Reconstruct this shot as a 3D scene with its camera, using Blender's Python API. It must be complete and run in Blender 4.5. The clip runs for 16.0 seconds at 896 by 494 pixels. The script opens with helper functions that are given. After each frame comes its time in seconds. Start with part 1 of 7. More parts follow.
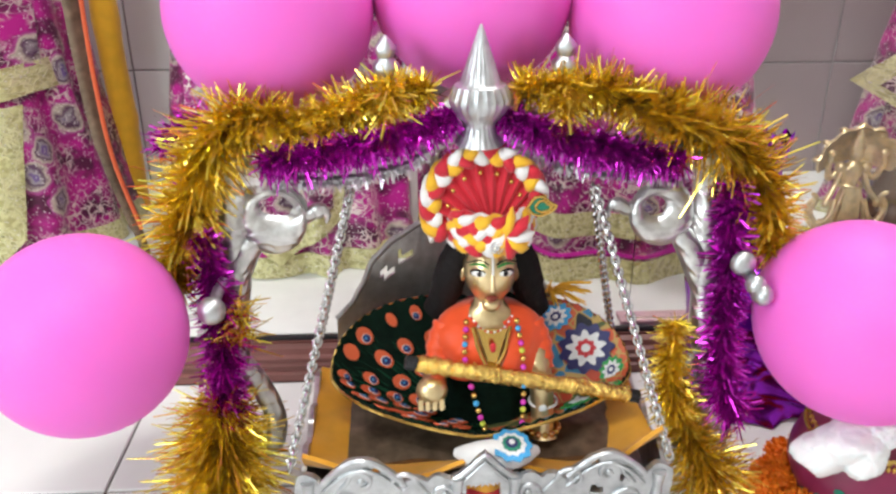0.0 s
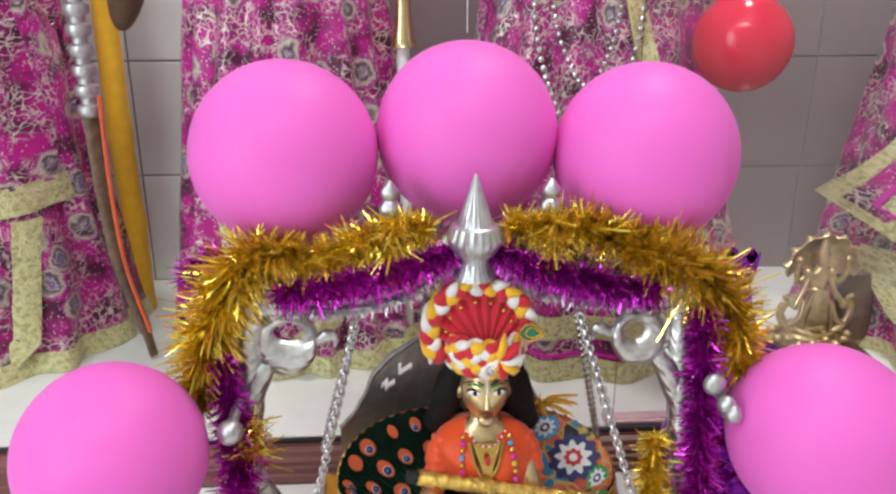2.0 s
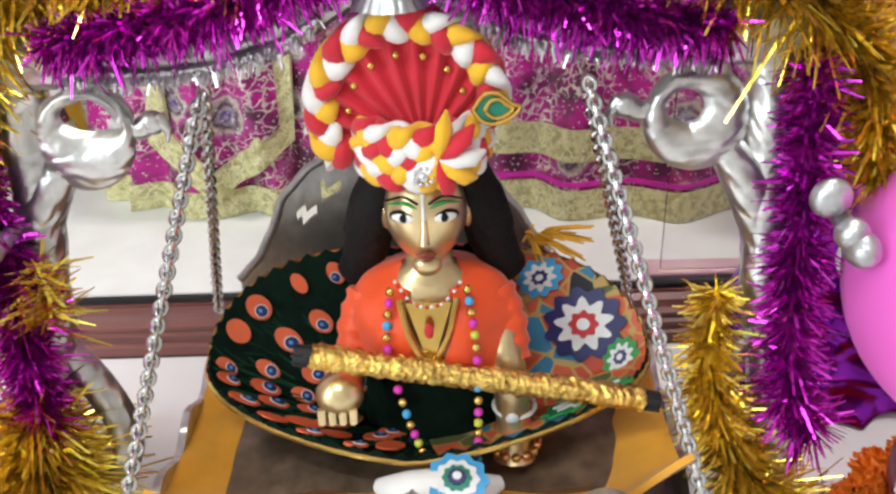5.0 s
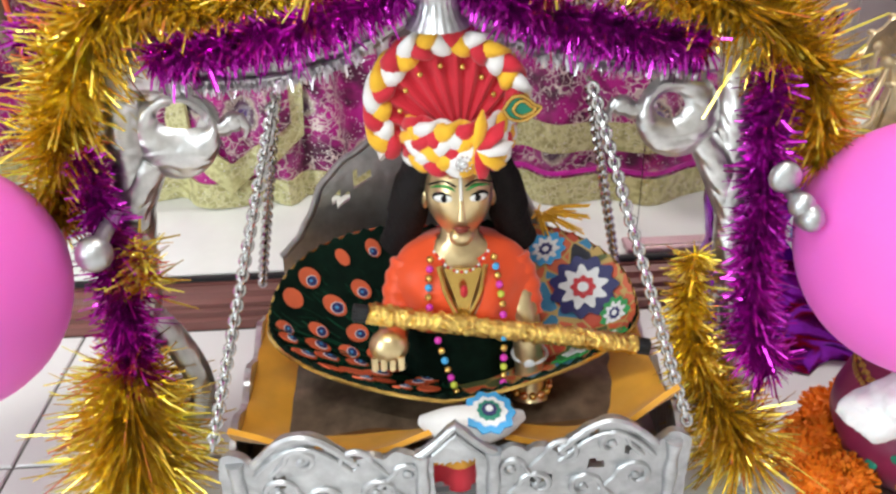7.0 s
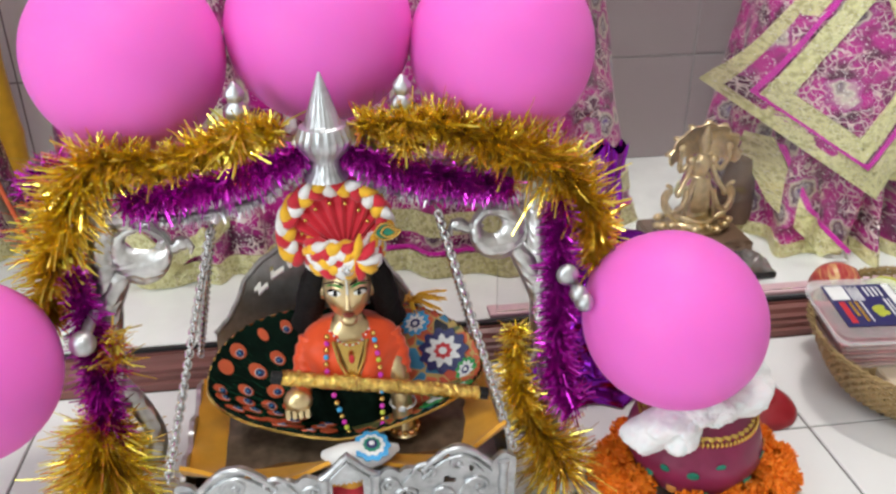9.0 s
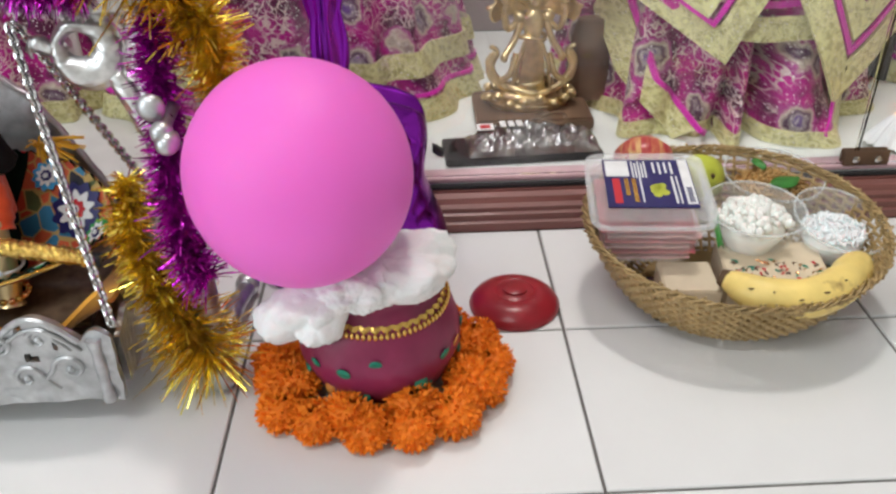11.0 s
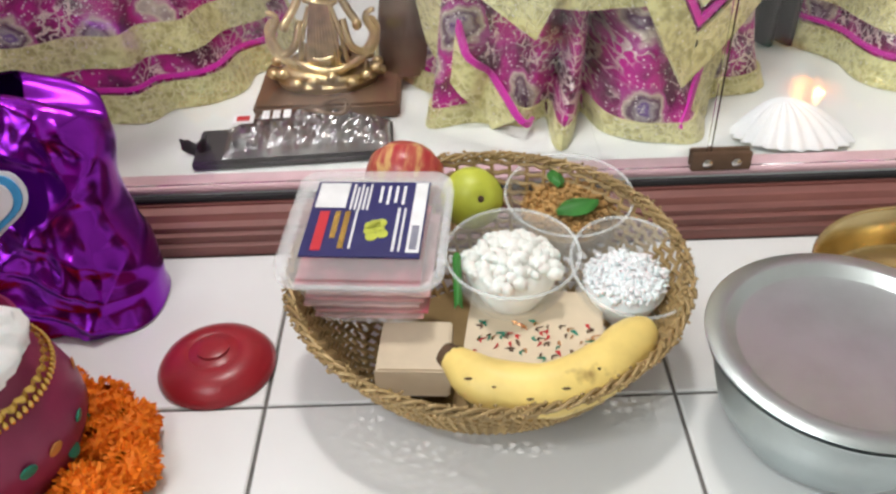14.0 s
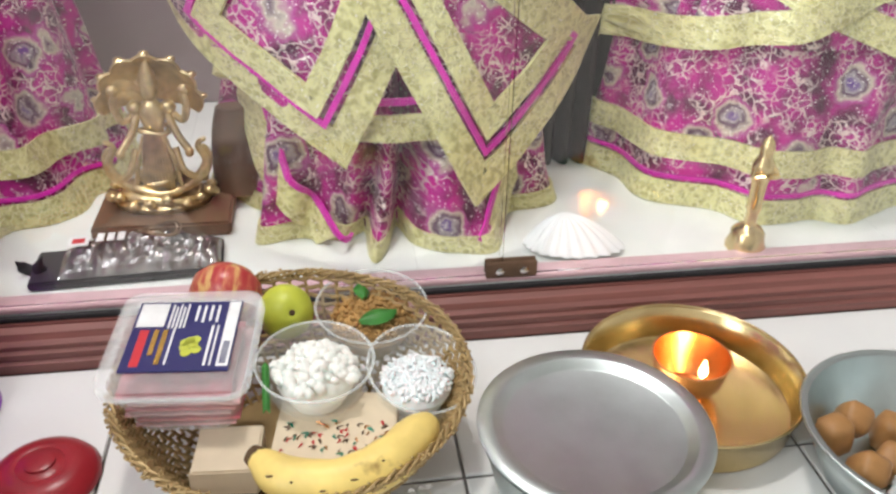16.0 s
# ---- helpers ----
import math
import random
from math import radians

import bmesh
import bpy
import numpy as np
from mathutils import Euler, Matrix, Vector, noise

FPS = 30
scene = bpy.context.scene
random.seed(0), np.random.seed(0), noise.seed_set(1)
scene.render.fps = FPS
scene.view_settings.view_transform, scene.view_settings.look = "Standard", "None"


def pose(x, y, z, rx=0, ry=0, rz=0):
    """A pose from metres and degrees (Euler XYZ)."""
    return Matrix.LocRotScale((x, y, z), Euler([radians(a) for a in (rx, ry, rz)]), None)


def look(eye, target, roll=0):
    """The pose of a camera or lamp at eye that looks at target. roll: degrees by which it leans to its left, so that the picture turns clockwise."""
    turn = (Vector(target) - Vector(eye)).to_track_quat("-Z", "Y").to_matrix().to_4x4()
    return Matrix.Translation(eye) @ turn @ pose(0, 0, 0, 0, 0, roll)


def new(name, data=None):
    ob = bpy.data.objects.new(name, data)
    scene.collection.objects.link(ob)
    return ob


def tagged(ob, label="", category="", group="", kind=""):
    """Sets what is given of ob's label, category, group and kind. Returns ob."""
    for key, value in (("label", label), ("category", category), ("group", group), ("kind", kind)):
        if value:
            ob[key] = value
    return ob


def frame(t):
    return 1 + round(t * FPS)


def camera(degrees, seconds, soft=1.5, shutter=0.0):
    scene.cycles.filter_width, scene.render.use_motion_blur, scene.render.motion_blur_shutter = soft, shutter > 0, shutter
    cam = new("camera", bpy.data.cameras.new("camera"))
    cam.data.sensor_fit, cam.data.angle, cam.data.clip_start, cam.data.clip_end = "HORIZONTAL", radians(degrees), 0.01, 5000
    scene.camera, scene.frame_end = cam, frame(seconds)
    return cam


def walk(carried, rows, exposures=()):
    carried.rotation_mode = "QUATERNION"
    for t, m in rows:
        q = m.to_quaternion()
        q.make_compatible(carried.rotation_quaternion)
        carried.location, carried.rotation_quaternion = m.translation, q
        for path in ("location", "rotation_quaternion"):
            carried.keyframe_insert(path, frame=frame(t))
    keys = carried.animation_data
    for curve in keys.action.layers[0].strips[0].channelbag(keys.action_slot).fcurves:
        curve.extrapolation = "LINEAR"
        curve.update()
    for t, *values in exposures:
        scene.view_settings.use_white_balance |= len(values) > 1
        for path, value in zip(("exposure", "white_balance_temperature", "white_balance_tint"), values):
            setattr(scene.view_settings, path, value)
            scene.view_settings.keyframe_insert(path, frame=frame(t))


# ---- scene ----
cam = camera(56.4, 16.0, 2.5)
PATH = [
    (0, (-0.594, -0.846, 0.561), (-0.507, 0.969, -0.274), -0.1),
    (0.5, (-0.605, -0.865, 0.583), (-0.485, 0.975, -0.193), -0.3),
    (1, (-0.618, -0.873, 0.597), (-0.502, 0.989, -0.123), -0.3),
    (1.5, (-0.626, -0.879, 0.619), (-0.495, 0.991, -0.079), 0.1),
    (2, (-0.606, -0.89, 0.638), (-0.485, 0.983, -0.051), 0.1),
    (2.5, (-0.587, -0.863, 0.614), (-0.448, 0.994, -0.117), -0.2),
    (3, (-0.546, -0.794, 0.586), (-0.458, 1.036, -0.217), -0.7),
    (3.5, (-0.522, -0.718, 0.55), (-0.505, 1.084, -0.318), -1.4),
    (4, (-0.505, -0.678, 0.518), (-0.526, 1.096, -0.405), -2.1),
    (4.5, (-0.5, -0.645, 0.483), (-0.549, 1.115, -0.466), -2.9),
    (5, (-0.5, -0.615, 0.452), (-0.56, 1.126, -0.53), -2.8),
    (5.2, (-0.499, -0.61, 0.446), (-0.564, 1.129, -0.54), -2.8),
    (7.3, (-0.569, -0.745, 0.517), (-0.474, 0.985, -0.482), -1.4),
    (7.5, (-0.58, -0.772, 0.537), (-0.461, 0.966, -0.445), -1.2),
    (8, (-0.59, -0.836, 0.594), (-0.438, 0.918, -0.355), -1.0),
    (8.5, (-0.564, -0.877, 0.633), (-0.391, 0.89, -0.287), -0.9),
    (9, (-0.525, -0.896, 0.637), (-0.281, 0.868, -0.273), -0.4),
    (9.5, (-0.449, -0.88, 0.598), (-0.142, 0.857, -0.345), 0.0),
    (10, (-0.312, -0.872, 0.562), (-0.067, 0.851, -0.423), 0.4),
    (10.2, (-0.266, -0.872, 0.547), (-0.067, 0.852, -0.449), 0.2),
    (12.3, (0.016, -0.672, 0.456), (-0.04, 0.912, -0.764), -2.8),
    (12.5, (0.039, -0.667, 0.451), (-0.031, 0.908, -0.779), -3.0),
    (13, (0.082, -0.648, 0.44), (-0.015, 0.921, -0.796), -3.5),
    (13.5, (0.124, -0.625, 0.442), (0.026, 0.95, -0.786), -4.0),
    (14, (0.142, -0.603, 0.459), (0.129, 0.989, -0.751), -2.3),
    (14.5, (0.162, -0.604, 0.477), (0.219, 1.004, -0.71), -0.8),
    (15, (0.187, -0.623, 0.488), (0.341, 1.001, -0.669), 0.5),
    (15.5, (0.206, -0.647, 0.501), (0.447, 0.987, -0.627), 1.1),
    (16, (0.201, -0.673, 0.527), (0.478, 1.014, -0.51), 1.4),
]
walk(cam, [(t, look(eye, target, roll)) for t, eye, target, roll in PATH], [(0, -0.02), (1, -0.1), (2, -0.36), (2.5, -0.4), (3, -0.4), (3.5, -0.32), (4, -0.22), (5, -0.03), (8, -0.05), (9, -0.3), (10, -0.42), (12.3, -0.34), (14, -0.2), (16, -0.14)])

# ---- world and lights ----
world = bpy.data.worlds.new("world")
scene.world = world
world.use_nodes = True
world.node_tree.nodes["Background"].inputs[0].default_value = (0.8, 0.88, 1.0, 1)
world.node_tree.nodes["Background"].inputs[1].default_value = 0.05


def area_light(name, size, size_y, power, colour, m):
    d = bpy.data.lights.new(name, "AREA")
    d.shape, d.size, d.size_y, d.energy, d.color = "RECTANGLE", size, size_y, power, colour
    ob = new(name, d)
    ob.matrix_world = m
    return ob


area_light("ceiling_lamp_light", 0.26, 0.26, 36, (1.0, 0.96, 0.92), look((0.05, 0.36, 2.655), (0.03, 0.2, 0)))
# fill lamp added in front to brighten upright surfaces; no such source is seen
area_light("front_fill_light", 1.2, 0.10, 28, (0.95, 0.98, 1.0), look((-0.9, -1.5, 2.62), (-0.6, -0.3, 0.1)))
# cool fill lamp added on the unseen west side to lift the back wall
area_light("west_fill_light", 0.88, 1.76, 40, (0.84, 0.95, 1.0), look((-2.41, -1.75, 1.2), (-1.0, -0.7, 1.0)))

# ---- materials ----


def mat(name, colour=(0.8, 0.8, 0.8), rough=0.5, metal=0.0, vary=0.12, scale=60.0, bump=0.0, bump_scale=120.0,
        island=0.0, obrand=0.0, spec=0.5, trans=0.0, sub=0.0, ior=1.45, coat=0.0, sheen=0.0):
    """Principled surface with two scales of colour variation and fine relief, in metres."""
    m = bpy.data.materials.new(name)
    m.use_nodes = True
    nt = m.node_tree
    b = nt.nodes["Principled BSDF"]
    b.inputs["Roughness"].default_value = rough
    b.inputs["Metallic"].default_value = metal
    b.inputs["IOR"].default_value = ior
    b.inputs["Specular IOR Level"].default_value = spec
    b.inputs["Transmission Weight"].default_value = trans
    b.inputs["Coat Weight"].default_value = coat
    b.inputs["Sheen Weight"].default_value = sheen
    if sub:
        b.inputs["Subsurface Weight"].default_value = sub
        b.inputs["Subsurface Radius"].default_value = (0.02, 0.01, 0.01)
    geo = nt.nodes.new("ShaderNodeTexCoord")
    n1 = nt.nodes.new("ShaderNodeTexNoise")
    n1.inputs["Scale"].default_value, n1.inputs["Detail"].default_value = scale, 4
    n2 = nt.nodes.new("ShaderNodeTexNoise")
    n2.inputs["Scale"].default_value, n2.inputs["Detail"].default_value = scale * 0.13, 2
    for n in (n1, n2):
        nt.links.new(geo.outputs["Object"], n.inputs["Vector"])
    add = nt.nodes.new("ShaderNodeMath")
    add.operation = "ADD"
    nt.links.new(n1.outputs["Fac"], add.inputs[0])
    nt.links.new(n2.outputs["Fac"], add.inputs[1])
    last = add.outputs[0]
    lo, hi = 0.7, 1.3
    for amount, node, out in ((island, "ShaderNodeNewGeometry", "Random Per Island"), (obrand, "ShaderNodeObjectInfo", "Random")):
        if amount:
            g = nt.nodes.new(node)
            mul = nt.nodes.new("ShaderNodeMath")
            mul.operation = "MULTIPLY_ADD"
            mul.inputs[1].default_value = amount
            nt.links.new(g.outputs[out], mul.inputs[0])
            nt.links.new(last, mul.inputs[2])
            last = mul.outputs[0]
            hi += amount
    ramp = nt.nodes.new("ShaderNodeMapRange")
    ramp.inputs[1].default_value, ramp.inputs[2].default_value = lo, hi
    ramp.inputs[3].default_value, ramp.inputs[4].default_value = 1 - vary, 1 + vary
    nt.links.new(last, ramp.inputs[0])
    mix = nt.nodes.new("ShaderNodeMix")
    mix.data_type, mix.blend_type = "RGBA", "MULTIPLY"
    mix.inputs[0].default_value = 1
    mix.inputs[6].default_value = (*colour, 1)
    nt.links.new(ramp.outputs[0], mix.inputs[7])
    nt.links.new(mix.outputs[2], b.inputs["Base Color"])
    if bump:
        n3 = nt.nodes.new("ShaderNodeTexNoise")
        n3.inputs["Scale"].default_value, n3.inputs["Detail"].default_value = bump_scale, 5
        nt.links.new(geo.outputs["Object"], n3.inputs["Vector"])
        bp = nt.nodes.new("ShaderNodeBump")
        bp.inputs["Strength"].default_value, bp.inputs["Distance"].default_value = bump, 0.002
        nt.links.new(n3.outputs["Fac"], bp.inputs["Height"])
        nt.links.new(bp.outputs[0], b.inputs["Normal"])
    return m


def nodes(m):
    return m.node_tree, m.node_tree.nodes["Principled BSDF"]


def ramp_of(nt, fac, stops, constant=False):
    r = nt.nodes.new("ShaderNodeValToRGB")
    e = r.color_ramp.elements
    r.color_ramp.interpolation = "CONSTANT" if constant else "LINEAR"
    while len(e) < len(stops):
        e.new(0.5)
    for k, (p, c) in enumerate(stops):
        e[k].position, e[k].color = p, (*c, 1)
    nt.links.new(fac, r.inputs[0])
    return r


def mixed(nt, fac, a, b):
    n = nt.nodes.new("ShaderNodeMix")
    n.data_type = "RGBA"
    for sock, v in ((0, fac), (6, a), (7, b)):
        if isinstance(v, tuple):
            n.inputs[sock].default_value = (*v, 1)
        elif isinstance(v, float):
            n.inputs[sock].default_value = v
        else:
            nt.links.new(v, n.inputs[sock])
    return n.outputs[2]


def brocade(name, base, dark, medallion):
    """Woven sequinned cloth in metres of the UV map: paisley medallions, scrolls and sequins."""
    m = bpy.data.materials.new(name)
    m.use_nodes = True
    nt, b = nodes(m)
    uv = nt.nodes.new("ShaderNodeUVMap")
    warp = nt.nodes.new("ShaderNodeTexNoise")
    warp.inputs["Scale"].default_value = 55
    nt.links.new(uv.outputs[0], warp.inputs["Vector"])
    vm = nt.nodes.new("ShaderNodeMix")
    vm.data_type = "VECTOR"
    vm.inputs[0].default_value = 0.022
    nt.links.new(uv.outputs[0], vm.inputs[4])
    nt.links.new(warp.outputs["Color"], vm.inputs[5])
    vec = vm.outputs[1]
    n0 = nt.nodes.new("ShaderNodeTexNoise")
    n0.inputs["Scale"].default_value, n0.inputs["Detail"].default_value = (26 if medallion else 120), 6
    nt.links.new(uv.outputs[0], n0.inputs["Vector"])
    col = ramp_of(nt, n0.outputs["Fac"], [(0.40, dark), (0.56, base)]).outputs[0]
    # scrolls
    v2 = nt.nodes.new("ShaderNodeTexVoronoi")
    v2.feature = "DISTANCE_TO_EDGE"
    v2.inputs["Scale"].default_value = 88 if medallion else 125
    nt.links.new(vec, v2.inputs["Vector"])
    scroll = ramp_of(nt, v2.outputs["Distance"], [(0.0, (1, 1, 1)), (0.035, (1, 1, 1)), (0.09, (0, 0, 0))]).outputs[0]
    gate = nt.nodes.new("ShaderNodeTexNoise")
    gate.inputs["Scale"].default_value = 18
    nt.links.new(uv.outputs[0], gate.inputs["Vector"])
    gr = ramp_of(nt, gate.outputs["Fac"], [(0.45 if medallion else 0.40, (0, 0, 0)), (0.53 if medallion else 0.46, (1, 1, 1))]).outputs[0]
    mul = nt.nodes.new("ShaderNodeMath")
    mul.operation = "MULTIPLY"
    nt.links.new(scroll, mul.inputs[0])
    nt.links.new(gr, mul.inputs[1])
    thread = (0.80, 0.66, 0.62) if medallion else (0.80, 0.77, 0.46)
    col = mixed(nt, mul.outputs[0], col, thread)
    shine = mul.outputs[0]
    if medallion:
        v1 = nt.nodes.new("ShaderNodeTexVoronoi")
        v1.inputs["Scale"].default_value = 15
        v1.inputs["Randomness"].default_value = 0.75
        nt.links.new(vec, v1.inputs["Vector"])
        inside = ramp_of(nt, v1.outputs["Distance"], [(0.0, (1, 1, 1)), (0.36, (1, 1, 1)), (0.37, (0, 0, 0))]).outputs[0]
        ring = ramp_of(nt, v1.outputs["Distance"], [
            (0.0, (0.50, 0.47, 0.50)), (0.07, (0.12, 0.04, 0.26)), (0.13, (0.40, 0.36, 0.36)), (0.19, (0.09, 0.02, 0.08)),
            (0.27, (0.60, 0.53, 0.42)), (0.33, (0.40, 0.05, 0.25))]).outputs[0]
        col = mixed(nt, inside, col, ring)
    # sequins
    v3 = nt.nodes.new("ShaderNodeTexVoronoi")
    v3.inputs["Scale"].default_value = 330
    nt.links.new(uv.outputs[0], v3.inputs["Vector"])
    dots = ramp_of(nt, v3.outputs["Distance"], [(0.0, (1, 1, 1)), (0.28, (1, 1, 1)), (0.34, (0, 0, 0))]).outputs[0]
    pick = ramp_of(nt, v3.outputs["Color"], [(0.60 if medallion else 0.75, (0, 0, 0)), (0.64 if medallion else 0.8, (1, 1, 1))]).outputs[0]
    m2 = nt.nodes.new("ShaderNodeMath")
    m2.operation = "MULTIPLY"
    nt.links.new(dots, m2.inputs[0])
    nt.links.new(pick, m2.inputs[1])
    col = mixed(nt, m2.outputs[0], col, (0.88, 0.84, 0.80))
    nt.links.new(col, b.inputs["Base Color"])
    mx = nt.nodes.new("ShaderNodeMath")
    mx.operation = "MAXIMUM"
    nt.links.new(shine, mx.inputs[0])
    nt.links.new(m2.outputs[0], mx.inputs[1])
    mt = nt.nodes.new("ShaderNodeMath")
    mt.operation = "MULTIPLY"
    mt.inputs[1].default_value = 0.6
    nt.links.new(mx.outputs[0], mt.inputs[0])
    nt.links.new(mt.outputs[0], b.inputs["Metallic"])
    b.inputs["Roughness"].default_value = 0.42
    b.inputs["Sheen Weight"].default_value = 0.15
    bp = nt.nodes.new("ShaderNodeBump")
    bp.inputs["Strength"].default_value, bp.inputs["Distance"].default_value = 0.6, 0.002
    nt.links.new(mx.outputs[0], bp.inputs["Height"])
    nt.links.new(bp.outputs[0], b.inputs["Normal"])
    return m


M = {}
M["tile"] = mat("floor_tile_glaze", (0.79, 0.79, 0.78), 0.16, vary=0.05, scale=9, obrand=0.3, bump=0.02, bump_scale=20)
M["grout"] = mat("grout", (0.16, 0.15, 0.14), 0.9, vary=0.3, bump=0.3)
M["wall_tile"] = mat("wall_tile_glaze", (0.87, 0.90, 0.90), 0.2, vary=0.05, scale=9, obrand=0.3)
M["wall_tile_mauve"] = mat("mauve_wall_tile_glaze", (0.38, 0.315, 0.32), 0.25, vary=0.06, scale=9, obrand=0.3)
M["wall_joint"] = mat("wall_joint", (0.30, 0.30, 0.30), 0.9)
M["plaster"] = mat("painted_plaster", (0.72, 0.70, 0.66), 0.8, vary=0.08, scale=8, bump=0.1)
M["marble"] = mat("marble_ledge", (0.80, 0.83, 0.80), 0.18, vary=0.06, scale=25)
M["riser"] = mat("reddish_wood_laminate", (0.23, 0.085, 0.072), 0.45, vary=0.3, scale=70, coat=0.2)
nt, b = nodes(M["riser"])
tc = [n for n in nt.nodes if n.type == "TEX_COORD"][0]
mp = nt.nodes.new("ShaderNodeMapping")
mp.inputs["Scale"].default_value = (0.06, 1, 1.6)
for l in list(nt.links):
    if l.from_node == tc:
        s = l.to_socket
        nt.links.new(mp.outputs[0], s)
nt.links.new(tc.outputs["Object"], mp.inputs[0])
M["black"] = mat("black_rubber", (0.02, 0.02, 0.022), 0.5)
M["pink_strip"] = mat("pink_edge_strip", (0.62, 0.42, 0.45), 0.35)
M["glass"] = mat("clear_glass", (1, 1, 1), 0.0, trans=1.0, vary=0)
M["thin_glass"] = mat("bowl_glass", (0.93, 0.96, 0.95), 0.04, vary=0)
M["thin_glass"].node_tree.nodes["Principled BSDF"].inputs["Alpha"].default_value = 0.13
M["rim_glass"] = mat("thick_glass_rim", (0.85, 0.88, 0.87), 0.05, vary=0)
M["rim_glass"].node_tree.nodes["Principled BSDF"].inputs["Alpha"].default_value = 0.28
M["plastic"] = mat("clear_plastic", (0.90, 0.91, 0.91), 0.10, vary=0)
M["plastic"].node_tree.nodes["Principled BSDF"].inputs["Alpha"].default_value = 0.15
M["silver"] = mat("cast_aluminium", (0.54, 0.55, 0.56), 0.38, 0.9, vary=0.25, scale=90, bump=0.35, bump_scale=130)
M["silver_eng"] = mat("engraved_aluminium", (0.60, 0.59, 0.58), 0.32, 0.95, vary=0.3, scale=90, bump=0.3, bump_scale=90)
nt, b = nodes(M["silver_eng"])
wv = nt.nodes.new("ShaderNodeTexWave")
wv.wave_type = "RINGS"
wv.inputs["Scale"].default_value, wv.inputs["Distortion"].default_value = 40, 8
wv.inputs["Detail"].default_value = 2
nt.links.new([n for n in nt.nodes if n.type == "TEX_COORD"][0].outputs["Object"], wv.inputs["Vector"])
nt.links.new(wv.outputs["Fac"], [n for n in nt.nodes if n.type == "BUMP"][0].inputs["Height"])
M["chrome"] = mat("bright_chain", (0.66, 0.66, 0.66), 0.2, 1.0, vary=0.1)
M["steel"] = mat("brushed_steel", (0.54, 0.60, 0.60), 0.34, 1.0, vary=0.12, scale=30, bump=0.05, bump_scale=300)
M["brass"] = mat("polished_brass", (0.70, 0.55, 0.29), 0.22, 1.0, vary=0.15, scale=40)
M["copper"] = mat("copper_lamp", (0.80, 0.42, 0.20), 0.25, 1.0, vary=0.15, scale=40)
M["idol_gold"] = mat("gilded_metal", (0.74, 0.58, 0.32), 0.30, 0.90, vary=0.2, scale=60, bump=0.1)
M["old_gold"] = mat("antique_gold", (0.68, 0.54, 0.30), 0.28, 0.92, vary=0.35, scale=70, bump=0.4, bump_scale=150)
M["tinsel_gold"] = mat("gold_tinsel", (1.0, 0.70, 0.12), 0.2, 0.92, vary=0.55, island=1.3)
M["tinsel_purple"] = mat("purple_tinsel", (0.62, 0.045, 0.56), 0.2, 0.95, vary=0.55, island=1.3)
M["tinsel_silver"] = mat("silver_tinsel", (0.70, 0.68, 0.70), 0.3, 0.9, vary=0.3, island=1.0)
M["balloon"] = mat("pink_latex", (0.90, 0.165, 0.65), 0.5, vary=0.03, scale=6, sub=0.35, spec=0.4)
M["balloon_red"] = mat("red_latex", (0.62, 0.012, 0.05), 0.14, vary=0.05, scale=6, sub=0.2)
M["cloth_magenta"] = brocade("magenta_brocade", (0.50, 0.006, 0.25), (0.085, 0.004, 0.04), True)
M["cloth_lime"] = brocade("lime_gold_brocade", (0.70, 0.67, 0.33), (0.44, 0.40, 0.16), False)
M["cloth_pink"] = mat("plain_magenta_cloth", (0.62, 0.01, 0.38), 0.6, vary=0.2, sheen=0.3)
M["dark"] = mat("dark_brown", (0.025, 0.018, 0.016), 0.7)
M["wood_brown"] = mat("brown_wood", (0.13, 0.075, 0.045), 0.5, vary=0.3)
M["terracotta"] = mat("maroon_painted_clay", (0.24, 0.022, 0.075), 0.36, vary=0.2, scale=30, bump=0.08)
M["lid_red"] = mat("red_glazed_clay", (0.30, 0.016, 0.025), 0.3, vary=0.2, scale=30, bump=0.05)
M["green_dot"] = mat("green_paint", (0.01, 0.22, 0.14), 0.4)
M["gold_dot"] = mat("ochre_paint", (0.55, 0.22, 0.05), 0.4)
M["cotton"] = mat("cotton_wool", (0.86, 0.85, 0.85), 0.95, vary=0.04, scale=50, bump=0.5, bump_scale=180, sub=0.3, sheen=0.3)
M["marigold"] = mat("marigold_petals", (0.92, 0.25, 0.010), 0.65, vary=0.15, island=0.35, sub=0.1)
M["foil_purple"] = mat("purple_foil", (0.27, 0.02, 0.46), 0.2, 1.0, vary=0.15, scale=20, bump=0.12, bump_scale=40)
M["white"] = mat("white_print", (0.80, 0.80, 0.80), 0.5)
M["sky_blue"] = mat("blue_print", (0.06, 0.36, 0.68), 0.5)
M["navy"] = mat("navy_print", (0.022, 0.02, 0.12), 0.35)
M["red"] = mat("red_print", (0.55, 0.02, 0.03), 0.5)
M["green"] = mat("leaf_green", (0.04, 0.19, 0.03), 0.45, vary=0.25)
M["wicker"] = mat("golden_wicker", (0.42, 0.29, 0.13), 0.42, 0.25, vary=0.4, island=0.8)
M["banana"] = mat("banana_skin", (0.80, 0.60, 0.19), 0.42, vary=0.16, scale=45)
M["banana_end"] = mat("banana_tip", (0.10, 0.055, 0.025), 0.7, vary=0.4)
M["apple"] = mat("apple_skin", (0.58, 0.18, 0.12), 0.3, vary=0.45, scale=50)
M["lemon"] = mat("guava_skin", (0.52, 0.56, 0.06), 0.4, vary=0.15, scale=50)
M["paneer"] = mat("white_curd_lumps", (0.88, 0.87, 0.82), 0.6, sub=0.2, vary=0.04)
M["shell_white"] = mat("white_shell", (0.86, 0.87, 0.87), 0.4, vary=0.05, scale=80)
